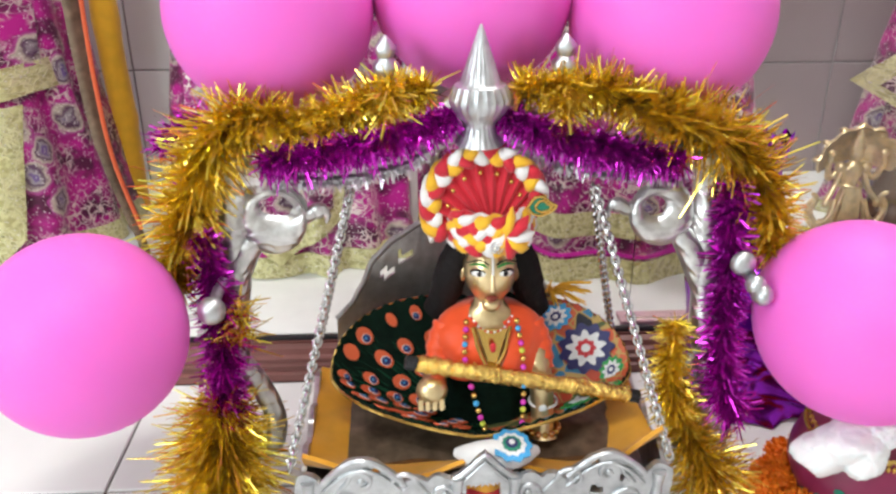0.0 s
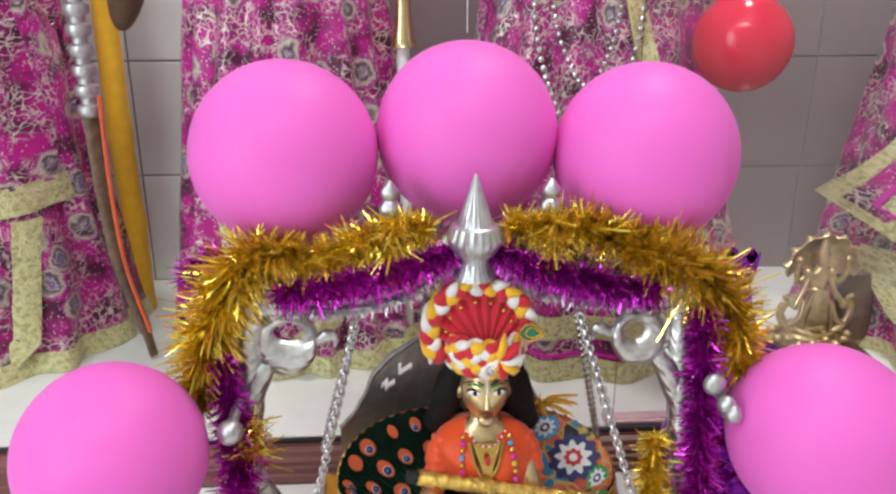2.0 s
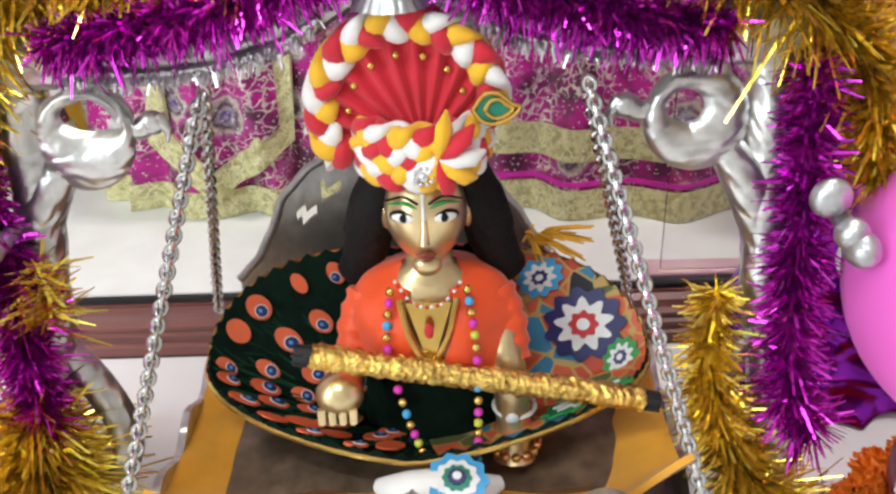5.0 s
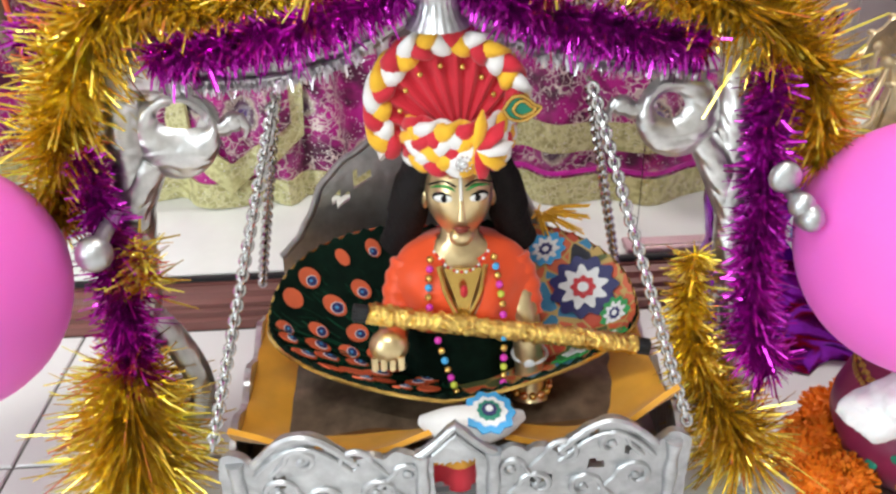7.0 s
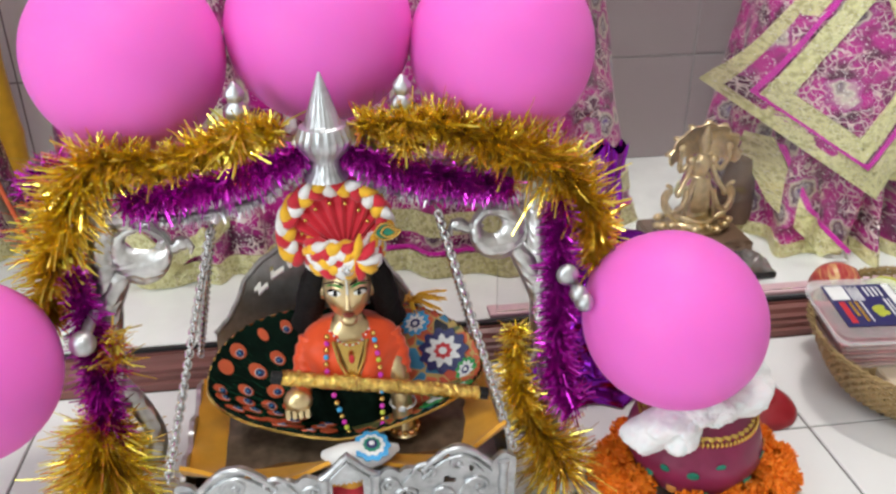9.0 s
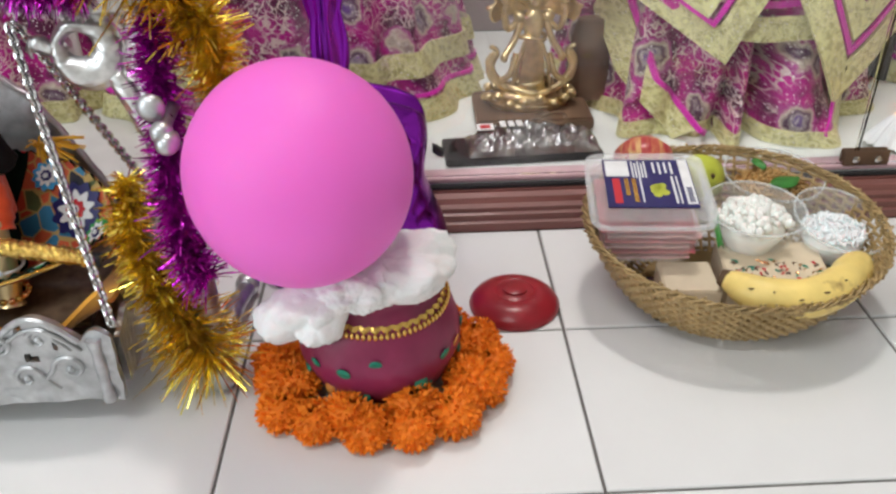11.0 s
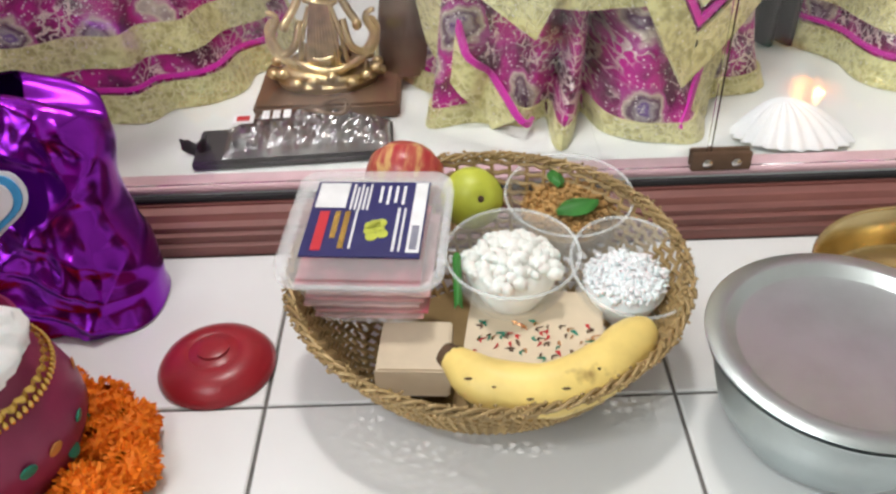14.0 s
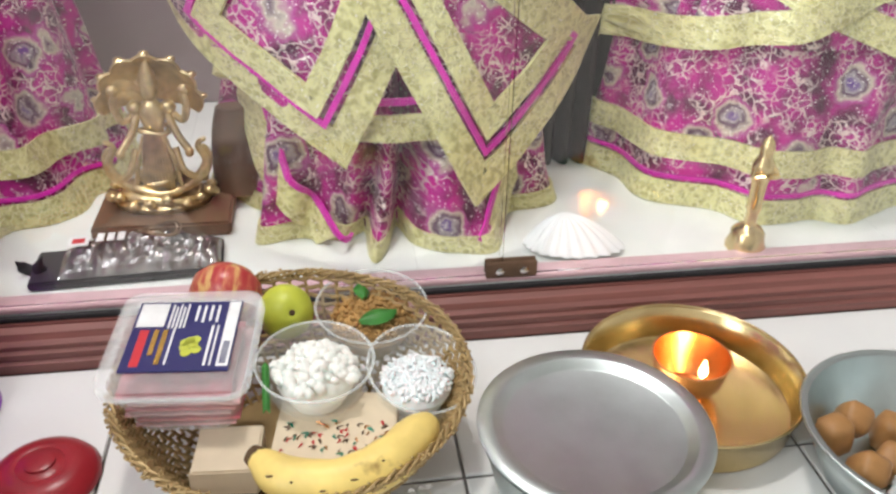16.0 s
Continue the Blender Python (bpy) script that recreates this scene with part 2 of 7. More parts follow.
M["sugar"] = mat("rock_sugar", (0.90, 0.91, 0.92), 0.65, vary=0.04, sub=0.3)
M["halwa"] = mat("brown_semolina", (0.45, 0.26, 0.09), 0.75, vary=0.4, scale=160, bump=0.8, bump_scale=260)
M["carton"] = mat("cream_card", (0.72, 0.60, 0.44), 0.6, vary=0.07)
M["plum"] = mat("pink_wrapper", (0.50, 0.12, 0.15), 0.4, vary=0.4, scale=60)
M["sachet_pale"] = mat("pale_pink_wrapper", (0.62, 0.36, 0.36), 0.3, vary=0.35, scale=60)
M["jaggery"] = mat("brown_sweet", (0.40, 0.20, 0.07), 0.45, vary=0.25, scale=60, bump=0.1)
M["foil_silver"] = mat("silver_wrapper", (0.34, 0.33, 0.33), 0.22, 0.9, vary=0.7, scale=60, bump=0.6, bump_scale=70)
M["orange_cloth"] = mat("orange_satin", (0.85, 0.085, 0.014), 0.45, vary=0.12, scale=40, sheen=0.3)
M["yellow_cloth"] = mat("turmeric_cloth", (0.80, 0.36, 0.02), 0.6, vary=0.15, scale=50, sheen=0.3, bump=0.1)
M["yellow_felt"] = mat("yellow_felt", (0.88, 0.48, 0.02), 0.7, vary=0.1, sheen=0.3)
M["red_felt"] = mat("red_felt", (0.58, 0.012, 0.03), 0.7, vary=0.15, sheen=0.3)
M["white_felt"] = mat("white_felt", (0.82, 0.80, 0.78), 0.7, vary=0.06, sheen=0.3)
M["hair"] = mat("black_hair", (0.010, 0.008, 0.008), 0.65, vary=0.3, bump=0.8, bump_scale=200, spec=0.2)
M["dark_green"] = mat("dark_green_velvet", (0.003, 0.012, 0.007), 0.9, vary=0.5, scale=120, bump=0.3, spec=0.15)
M["fringe_green"] = mat("green_feather_thread", (0.004, 0.045, 0.02), 0.7, vary=0.5, island=0.8, spec=0.2)
M["feather_orange"] = mat("feather_orange", (0.72, 0.13, 0.045), 0.55)
M["bead_pink"] = mat("pink_bead", (0.62, 0.04, 0.42), 0.25)
M["bead_gold"] = mat("gold_bead", (0.70, 0.45, 0.12), 0.2, 0.9)
M["mat_gold"] = mat("brown_gold_fabric", (0.17, 0.115, 0.075), 0.36, 0.35, vary=0.45, scale=90, bump=0.4, bump_scale=60)
M["flame"] = mat("flame", (1, 0.7, 0.3), 0.5)
nt, b = nodes(M["flame"])
b.inputs["Emission Color"].default_value = (1.0, 0.62, 0.22, 1)
b.inputs["Emission Strength"].default_value = 30

# apple: red streaks over yellow, along the fruit
nt, b = nodes(M["apple"])
tc = [n for n in nt.nodes if n.type == "TEX_COORD"][0]
mp = nt.nodes.new("ShaderNodeMapping")
mp.inputs["Scale"].default_value = (1, 1, 0.12)
nt.links.new(tc.outputs["Object"], mp.inputs[0])
sn = nt.nodes.new("ShaderNodeTexNoise")
sn.inputs["Scale"].default_value, sn.inputs["Detail"].default_value = 130, 5
nt.links.new(mp.outputs[0], sn.inputs["Vector"])
nt.links.new(ramp_of(nt, sn.outputs["Fac"], [(0.38, (0.42, 0.03, 0.04)), (0.52, (0.50, 0.10, 0.07)), (0.66, (0.68, 0.42, 0.16))]).outputs[0], b.inputs["Base Color"])

# banana: brown bruises
nt, b = nodes(M["banana"])
base = b.inputs["Base Color"].links[0].from_socket
sn = nt.nodes.new("ShaderNodeTexNoise")
sn.inputs["Scale"].default_value, sn.inputs["Detail"].default_value = 34, 8
nt.links.new([n for n in nt.nodes if n.type == "TEX_COORD"][0].outputs["Object"], sn.inputs["Vector"])
nt.links.new(mixed(nt, ramp_of(nt, sn.outputs["Fac"], [(0.60, (0, 0, 0)), (0.70, (0.8, 0.8, 0.8))]).outputs[0], base, (0.30, 0.17, 0.05)), b.inputs["Base Color"])

# ---- mesh helpers ----


def part(name, bm, material, parent=None, label="", smooth=True):
    me = bpy.data.meshes.new(name)
    bm.to_mesh(me)
    bm.free()
    mats = material if isinstance(material, (list, tuple)) else [material]
    for k in mats:
        me.materials.append(M[k])
    if smooth:
        me.polygons.foreach_set("use_smooth", [True] * len(me.polygons))
        me.set_sharp_from_angle(angle=radians(50))
    ob = new(name, me)
    if parent:
        ob.parent = parent
    if label:
        ob["label"] = label
    return ob


def thing(name, loc, label, category, group="", kind="", rz=0.0):
    ob = new(name)
    ob.matrix_basis = pose(*loc, 0, 0, rz)
    return tagged(ob, label, category, group, kind)


def box(bm, x0, x1, y0, y1, z0, z1, bevel=0.0, mi=0):
    r = bmesh.ops.create_cube(bm, size=1.0, matrix=Matrix.LocRotScale(((x0 + x1) / 2, (y0 + y1) / 2, (z0 + z1) / 2), None, (x1 - x0, y1 - y0, z1 - z0)))
    fs = list({f for v in r["verts"] for f in v.link_faces})
    if bevel:
        es = list({e for v in r["verts"] for e in v.link_edges})
        fs = bmesh.ops.bevel(bm, geom=es, offset=bevel, segments=2, affect="EDGES")["faces"]
    for f in fs:
        f.material_index = mi
    return bm


def ball(bm, c, r, seg=16, rings=10, mi=0, rot=None):
    r3 = r if isinstance(r, (tuple, list)) else (r, r, r)
    res = bmesh.ops.create_uvsphere(bm, u_segments=seg, v_segments=rings, radius=1.0, matrix=Matrix.LocRotScale(c, rot, r3))
    for f in {f for v in res["verts"] for f in v.link_faces}:
        f.material_index = mi
    return bm


def lathe(bm, profile, c=(0, 0, 0), seg=32, sx=1.0, sy=1.0, mi=0, ripple=0.0, count=0, closed=False):
    """Turned form from (radius, height) pairs; ripple flutes it."""
    rows = []
    for r, z in profile:
        row = []
        for k in range(seg):
            a = 2 * math.pi * k / seg
            q = r * (1 + ripple * math.cos(count * a)) if count else r
            row.append(bm.verts.new((c[0] + q * math.cos(a) * sx, c[1] + q * math.sin(a) * sy, c[2] + z)))
        rows.append(row)
    pairs = list(zip(rows, rows[1:])) + ([(rows[-1], rows[0])] if closed else [])
    for a, b2 in pairs:
        for k in range(seg):
            f = bm.faces.new((a[k], a[(k + 1) % seg], b2[(k + 1) % seg], b2[k]))
            f.material_index = mi
    if not closed:
        for row, flip in ((rows[0], True), (rows[-1], False)):
            if profile[0 if flip else -1][0] > 1e-5:
                f = bm.faces.new(list(reversed(row)) if flip else row)
                f.material_index = mi
    return bm


def tube(bm, pts, r, seg=8, mi=0, closed=False, flat=1.0):
    """Round rod along points; r a number or a list."""
    pts = [Vector(p) for p in pts]
    n = len(pts)
    rs = r if isinstance(r, (list, tuple)) else [r] * n
    rows, prev = [], None
    for i, p in enumerate(pts):
        if closed:
            d = pts[(i + 1) % n] - pts[i - 1]
        else:
            d = pts[min(i + 1, n - 1)] - pts[max(i - 1, 0)]
        d.normalize()
        if prev is None:
            prev = d.orthogonal().normalized()
        u = (prev - d * prev.dot(d)).normalized()
        prev = u
        w = d.cross(u)
        rows.append([bm.verts.new(p + (u * math.cos(2 * math.pi * k / seg) + w * flat * math.sin(2 * math.pi * k / seg)) * rs[i]) for k in range(seg)])
    for a, b2 in list(zip(rows, rows[1:])) + ([(rows[-1], rows[0])] if closed else []):
        for k in range(seg):
            f = bm.faces.new((a[k], a[(k + 1) % seg], b2[(k + 1) % seg], b2[k]))
            f.material_index = mi
    if not closed:
        for row in (list(reversed(rows[0])), rows[-1]):
            f = bm.faces.new(row)
            f.material_index = mi
    return bm


def smooth_path(pts, n=8):
    """Catmull-Rom through points."""
    p = [Vector(q) for q in pts]
    p = [p[0] * 2 - p[1]] + p + [p[-1] * 2 - p[-2]]
    out = []
    for i in range(1, len(p) - 2):
        for k in range(n):
            t = k / n
            a, b2, c, d = p[i - 1], p[i], p[i + 1], p[i + 2]
            out.append(0.5 * (2 * b2 + (c - a) * t + (2 * a - 5 * b2 + 4 * c - d) * t * t + (3 * b2 - a - 3 * c + d) * t ** 3))
    return out + [p[-2]]


def grid(bm, nu, nv, fn, mi=0, wrap=False, uvfn=None, thick=0.0):
    """Sheet of nu x nv cells from fn(u, v) in 0..1."""
    rows = [[bm.verts.new(fn(i / nu, j / nv)) for i in range(nu if wrap else nu + 1)] for j in range(nv + 1)]
    uvl = bm.loops.layers.uv.verify() if uvfn else None
    for j in range(nv):
        for i in range(nu):
            k = (i + 1) % len(rows[0]) if wrap else i + 1
            f = bm.faces.new((rows[j][i], rows[j][k], rows[j + 1][k], rows[j + 1][i]))
            f.material_index = mi
            if uvl:
                for lp, (a, c) in zip(f.loops, ((i, j), (i + 1, j), (i + 1, j + 1), (i, j + 1))):
                    lp[uvl].uv = uvfn(a / nu, c / nv)
    if thick:
        thicken(bm, thick)
    return bm


def thicken(bm, t):
    """Gives an open sheet its thickness, inwards."""
    bmesh.ops.recalc_face_normals(bm, faces=bm.faces)
    bm.normal_update()
    faces, edges = bm.faces[:], [e for e in bm.edges if e.is_boundary]
    twin = {v: bm.verts.new(v.co - v.normal * t) for v in bm.verts[:]}
    uvl = bm.loops.layers.uv.active
    for f in faces:
        g = bm.faces.new([twin[v] for v in reversed(f.verts)])
        g.material_index = f.material_index
        if uvl:
            was = {lp.vert: lp[uvl].uv.copy() for lp in f.loops}
            for lp, v in zip(g.loops, reversed(f.verts)):
                lp[uvl].uv = was[v]
    for e in edges:
        a, b2 = e.verts
        g = bm.faces.new((a, b2, twin[b2], twin[a]))
        g.material_index = e.link_faces[0].material_index
    bmesh.ops.recalc_face_normals(bm, faces=bm.faces)
    return bm


def fbm(p, s=1.0):
    return noise.fractal(Vector(p) * s, 0.9, 2.0, 4)

# ---- setting ----
FLOOR_X, FLOOR_Y, WALL_Y, LEDGE, CEIL = (-2.4, 2.1), -2.4, 0.58, 0.045, 2.7
ROW0, TX, TY, GAP = -0.184, 0.30, 0.20, 0.0028

bed = part("floor", box(bmesh.new(), FLOOR_X[0], FLOOR_X[1], FLOOR_Y, WALL_Y, -0.08, -0.0025), "grout", smooth=False)
tagged(bed, "white glazed floor tiles with thin grey joints", "floor", kind="structure")
back = part("wall_north", box(bmesh.new(), FLOOR_X[0], FLOOR_X[1], WALL_Y, WALL_Y + 0.12, -0.08, CEIL), "wall_joint", smooth=False)
tagged(back, "pale grey-white glazed wall tiles with grey joints", "wall", kind="structure")
for nm, bx in (("wall_south", (FLOOR_X[0], FLOOR_X[1], FLOOR_Y - 0.12, FLOOR_Y, -0.08, CEIL)),
               ("wall_east", (FLOOR_X[1], FLOOR_X[1] + 0.12, FLOOR_Y, WALL_Y, -0.08, CEIL)),
               ):
    tagged(part(nm, box(bmesh.new(), *bx), "plaster", smooth=False), "plain off-white painted plaster wall", "wall", kind="structure")
# west wall, out of view; its opening is added for the fill lamp
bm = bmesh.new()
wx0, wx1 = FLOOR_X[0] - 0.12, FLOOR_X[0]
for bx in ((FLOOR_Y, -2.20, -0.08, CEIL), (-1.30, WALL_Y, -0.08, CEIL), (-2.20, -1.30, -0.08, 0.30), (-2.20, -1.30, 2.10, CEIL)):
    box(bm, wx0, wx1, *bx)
tagged(part("wall_west", bm, "plaster", smooth=False), "off-white painted plaster wall with an opening added for a fill lamp", "wall", kind="structure")
# unseen fixture added for the overhead lamp that casts the basket's shadow
fix = thing("ceiling_light", (0.05, 0.36, CEIL), "unseen square white ceiling light added above the shrine", "light")
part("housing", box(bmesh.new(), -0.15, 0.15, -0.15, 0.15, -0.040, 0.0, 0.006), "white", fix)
# made-up housing for the front fill lamp
fix = thing("front_fill_housing", (-0.9, -1.5, CEIL), "long white housing added under the ceiling for an unseen fill lamp", "light")
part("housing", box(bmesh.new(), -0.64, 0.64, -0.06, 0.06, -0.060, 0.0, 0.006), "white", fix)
tagged(part("ceiling", box(bmesh.new(), FLOOR_X[0], FLOOR_X[1], FLOOR_Y, WALL_Y, CEIL, CEIL + 0.1), "plaster", smooth=False),
       "plain off-white painted ceiling", "ceiling", kind="structure")

# raised marble ledge behind a moulded wooden riser
ledge = part("ledge", box(bmesh.new(), FLOOR_X[0], FLOOR_X[1], 0.034, WALL_Y, -0.002, LEDGE, 0.002), "marble", smooth=False)
tagged(ledge, "white marble shrine ledge behind the wooden riser", "ledge", kind="structure")
bm = bmesh.new()
prof = [(0.034, 0.0), (0.0, 0.0), (0.0, 0.010), (0.004, 0.012), (0.004, 0.019), (0.008, 0.021), (0.008, 0.026), (0.013, 0.029),
        (0.016, 0.035), (0.024, 0.038), (0.024, 0.0405), (0.034, 0.0405)]
ends = [[bm.verts.new((x, y, z)) for y, z in prof] for x in FLOOR_X]
for k in range(len(prof)):
    bm.faces.new((ends[0][k], ends[1][k], ends[1][(k + 1) % len(prof)], ends[0][(k + 1) % len(prof)]))
bm.faces.new(ends[0]), bm.faces.new(list(reversed(ends[1])))
bmesh.ops.recalc_face_normals(bm, faces=bm.faces)
riser = tagged(part("riser", bm, "riser", smooth=False), "reddish-brown moulded wood riser below the marble ledge", "trim", kind="structure")
bm = box(bmesh.new(), FLOOR_X[0], FLOOR_X[1], 0.026, 0.0335, 0.0408, 0.0455, 0.001)
channel = tagged(part("glass_channel", bm, "black", smooth=False), "black rubber channel strip along the ledge front", "trim", kind="structure")
bm = box(bmesh.new(), -0.34, FLOOR_X[1], 0.0345, 0.062, LEDGE + 0.0005, LEDGE + 0.0055, 0.001)
tagged(part("edge_strip", bm, "pink_strip", smooth=False), "pale pink edge strip under the glass panes", "trim", kind="structure")

# sliding glass front
def pane(x0, x1, y):
    win = thing("window_1", (0, 0, 0), "clear frameless glass pane standing on the ledge", "window", kind="structure")
    p = part("pane", box(bmesh.new(), x0, x1, y, y + 0.004, LEDGE + 0.006, 0.95), "glass", win, smooth=False)
    p.visible_shadow = False
    return win


left_pane = pane(-0.33, 0.372, 0.040)
right_pane = pane(0.376, FLOOR_X[1] - 0.01, 0.040)
bm = bmesh.new()
box(bm, 0.358, 0.412, 0.0355, 0.0395, 0.0475, 0.068, 0.001)
box(bm, 0.358, 0.412, 0.0445, 0.049, 0.0515, 0.068, 0.001)
clip = part("hinge", bm, "wood_brown", right_pane, "dark metal patch hinge", smooth=False)
for hx in (0.372, 0.398):
    part("screw", lathe(bmesh.new(), [(0.0045, 0), (0.0045, 0.002), (0.002, 0.003)], seg=10), "chrome", clip).matrix_basis = pose(hx, 0.0355, 0.058, 90)

# dark wavy sheet, a stand-in for something dark between the fourth and fifth figures
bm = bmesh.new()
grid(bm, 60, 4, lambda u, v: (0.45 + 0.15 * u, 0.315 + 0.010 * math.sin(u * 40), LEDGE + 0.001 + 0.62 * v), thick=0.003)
tagged(part("curtain", bm, "dark", smooth=True), "dark brown wavy sheet standing in for something dark behind the figures", "curtain")

# ---- dressed figures on the ledge: brocade skirts ----
class Skirt:
    """A standing gathered skirt: elliptical hem and waist, with pleats."""

    def __init__(self, cx, cy, hem, waist, top, pleats=16, amp=0.012, bulge=0.0, seed=0, folds=()):
        self.cx, self.cy, self.hem, self.waist, self.top = cx, cy, hem, waist, top
        self.pleats, self.amp, self.bulge, self.seed, self.folds = pleats, amp, bulge, seed, folds

    def at(self, th, z, off=0.0):
        v = min(max((z - LEDGE) / (self.top - LEDGE), 0), 1)
        s = v ** 0.8
        ax = self.hem[0] * (1 - s) + self.waist[0] * s + self.bulge * math.sin(math.pi * v)
        ay = self.hem[1] * (1 - s) + self.waist[1] * s + self.bulge * math.sin(math.pi * v)
        w = 1 + (self.amp * (1 - 0.6 * v)) / max(ax, 0.01) * (math.sin(self.pleats * th + 3 * noise.noise((th * 2, z * 4, self.seed))) + 0.6 * noise.noise((th * 5, z * 9, self.seed + 7)))
        for at, half, deep in self.folds:
            q = ((th - at + math.pi) % (2 * math.pi) - math.pi - 0.10 * math.sin(v * 7)) / half
            off -= deep * math.exp(-q * q)
        return Vector((self.cx + (ax * w + off) * math.cos(th), self.cy + (ay * w + off) * math.sin(th), z))

    def front(self, x, z, off=0.0):
        """The place on the front of the skirt at x and height z."""
        v = min(max((z - LEDGE) / (self.top - LEDGE), 0), 1)
        s = v ** 0.8
        ax = self.hem[0] * (1 - s) + self.waist[0] * s + self.bulge * math.sin(math.pi * v)
        c = max(-0.995, min(0.995, (x - self.cx) / ax))
        p = self.at(-math.acos(c), z, off)
        return Vector((x if abs(c) < 0.99 else p.x, p.y, z))


def ribbon(surf, pts, width, off, material, parent, n=14, thick=0.004, wave=0.004, name="border"):
    """A cloth band of given width along (x, z) points, laid over the front of a skirt."""
    path = []
    for (xa, za), (xb, zb) in zip(pts, pts[1:]):
        for k in range(n):
            path.append(Vector((xa + (xb - xa) * k / n, za + (zb - za) * k / n)))
    path.append(Vector(pts[-1]))
    dist = [0.0]
    for a, c in zip(path, path[1:]):
        dist.append(dist[-1] + (c - a).length)
    side = []
    for i in range(len(path)):
        d1 = (path[i] - path[max(i - 1, 0)])
        d2 = (path[min(i + 1, len(path) - 1)] - path[i])
        d1 = d1.normalized() if d1.length > 1e-6 else d2.normalized()
        d2 = d2.normalized() if d2.length > 1e-6 else d1
        t = (d1 + d2).normalized()
        q = Vector((-t.y, t.x))
        side.append(q / max(0.5, q.dot(Vector((-d1.y, d1.x)))))
    m = len(path) - 1

    def fn(u, v):
        i = min(int(round(u * m)), m)
        q = path[i] + side[i] * width * (v - 0.5)
        return surf.front(q.x, q.y, off + wave * noise.noise((q.x * 30, q.y * 30, surf.seed)))

    bm = bmesh.new()
    grid(bm, m, 4, fn, uvfn=lambda u, v: (dist[min(int(round(u * m)), m)], v * width + pts[0][0]))
    thicken(bm, thick)
    return part(name, bm, material, parent)


def panel(surf, quad, off, material, parent, n=16, name="panel"):
    """A cloth panel over a four-cornered (x, z) patch of a skirt's front."""
    a, b2, c, d = [Vector(q) for q in quad]

    def pt(u, v):
        q = (a * (1 - u) + b2 * u) * (1 - v) + (d * (1 - u) + c * u) * v
        return q

    bm = bmesh.new()
    grid(bm, n, n, lambda u, v: surf.front(pt(u, v).x, pt(u, v).y, off + 0.003 * noise.noise((u * 4, v * 4, surf.seed))),
         uvfn=lambda u, v: tuple(pt(u, v)))
    thicken(bm, 0.003)
    return part(name, bm, material, parent)


def skirt(surf, label, bands, group="dressed figures on the ledge"):
    """bands: (z from, z to, material) of hem borders, each laid proud of the cloth."""
    ob = thing("brocade_skirt", (0, 0, 0), label, "skirt", group)
    per = math.pi * (surf.hem[0] + surf.hem[1])
    grid_rows = 26

    def layer(name, z0, z1, off, material, rows):
        bm = bmesh.new()
        grid(bm, 260 if surf.folds else 150, rows, lambda u, v: surf.at(2 * math.pi * u, z0 + (z1 - z0) * v, off), wrap=True,
             uvfn=lambda u, v: (u * per + surf.seed, z0 + (z1 - z0) * v))
        if off:
            thicken(bm, 0.003)
        return part(name, bm, material, ob)

    layer("cloth", LEDGE + 0.001, surf.top, 0.0, "cloth_magenta", grid_rows)
    for z0, z1, k in bands:
        layer("border", z0, z1, 0.004 if k == "cloth_lime" else 0.003, k, 3)
    return ob


HEM = [(LEDGE + 0.001, LEDGE + 0.030, "cloth_lime"), (LEDGE + 0.033, LEDGE + 0.038, "cloth_pink"), (LEDGE + 0.058, LEDGE + 0.090, "cloth_lime")]
s1 = Skirt(-1.30, 0.40, (0.27, 0.24), (0.18, 0.15), 0.80, 15, 0.012, 0.0, 1)
g1 = skirt(s1, "magenta sequinned brocade skirt with lime-gold borders on a standing figure", HEM[:1])
s2 = Skirt(-0.755, 0.36, (0.20, 0.17), (0.115, 0.10), 0.80, 17, 0.012, 0.0, 2)
g2 = skirt(s2, "magenta sequinned brocade skirt with lime-gold hem behind the swing", HEM[:1])
s3 = Skirt(-0.31, 0.37, (0.268, 0.215), (0.125, 0.10), 0.80, 16, 0.011, 0.0, 3)
g3 = skirt(s3, "magenta sequinned brocade skirt with two lime-gold hem bands", HEM)
s4 = Skirt(0.28, 0.33, (0.205, 0.230), (0.12, 0.10), 0.62, 10, 0.020, 0.0, 4, ((-1.83, 0.065, 0.055), (-1.60, 0.060, 0.055)))
g4 = skirt(s4, "magenta brocade skirt under a lime-bordered shawl, parted at the front", [(LEDGE + 0.001, LEDGE + 0.020, "cloth_lime")])
s5 = Skirt(0.79, 0.33, (0.240, 0.212), (0.15, 0.12), 0.62, 12, 0.010, 0.02, 5)
g5 = skirt(s5, "wide magenta brocade skirt with lime-gold bands behind glass", HEM)

# pointed shawl of two overlapping panels on the fourth figure
s4b = Skirt(0.28, 0.33, (0.250, 0.245), (0.235, 0.21), 0.62, 9, 0.004, 0.0, 6)
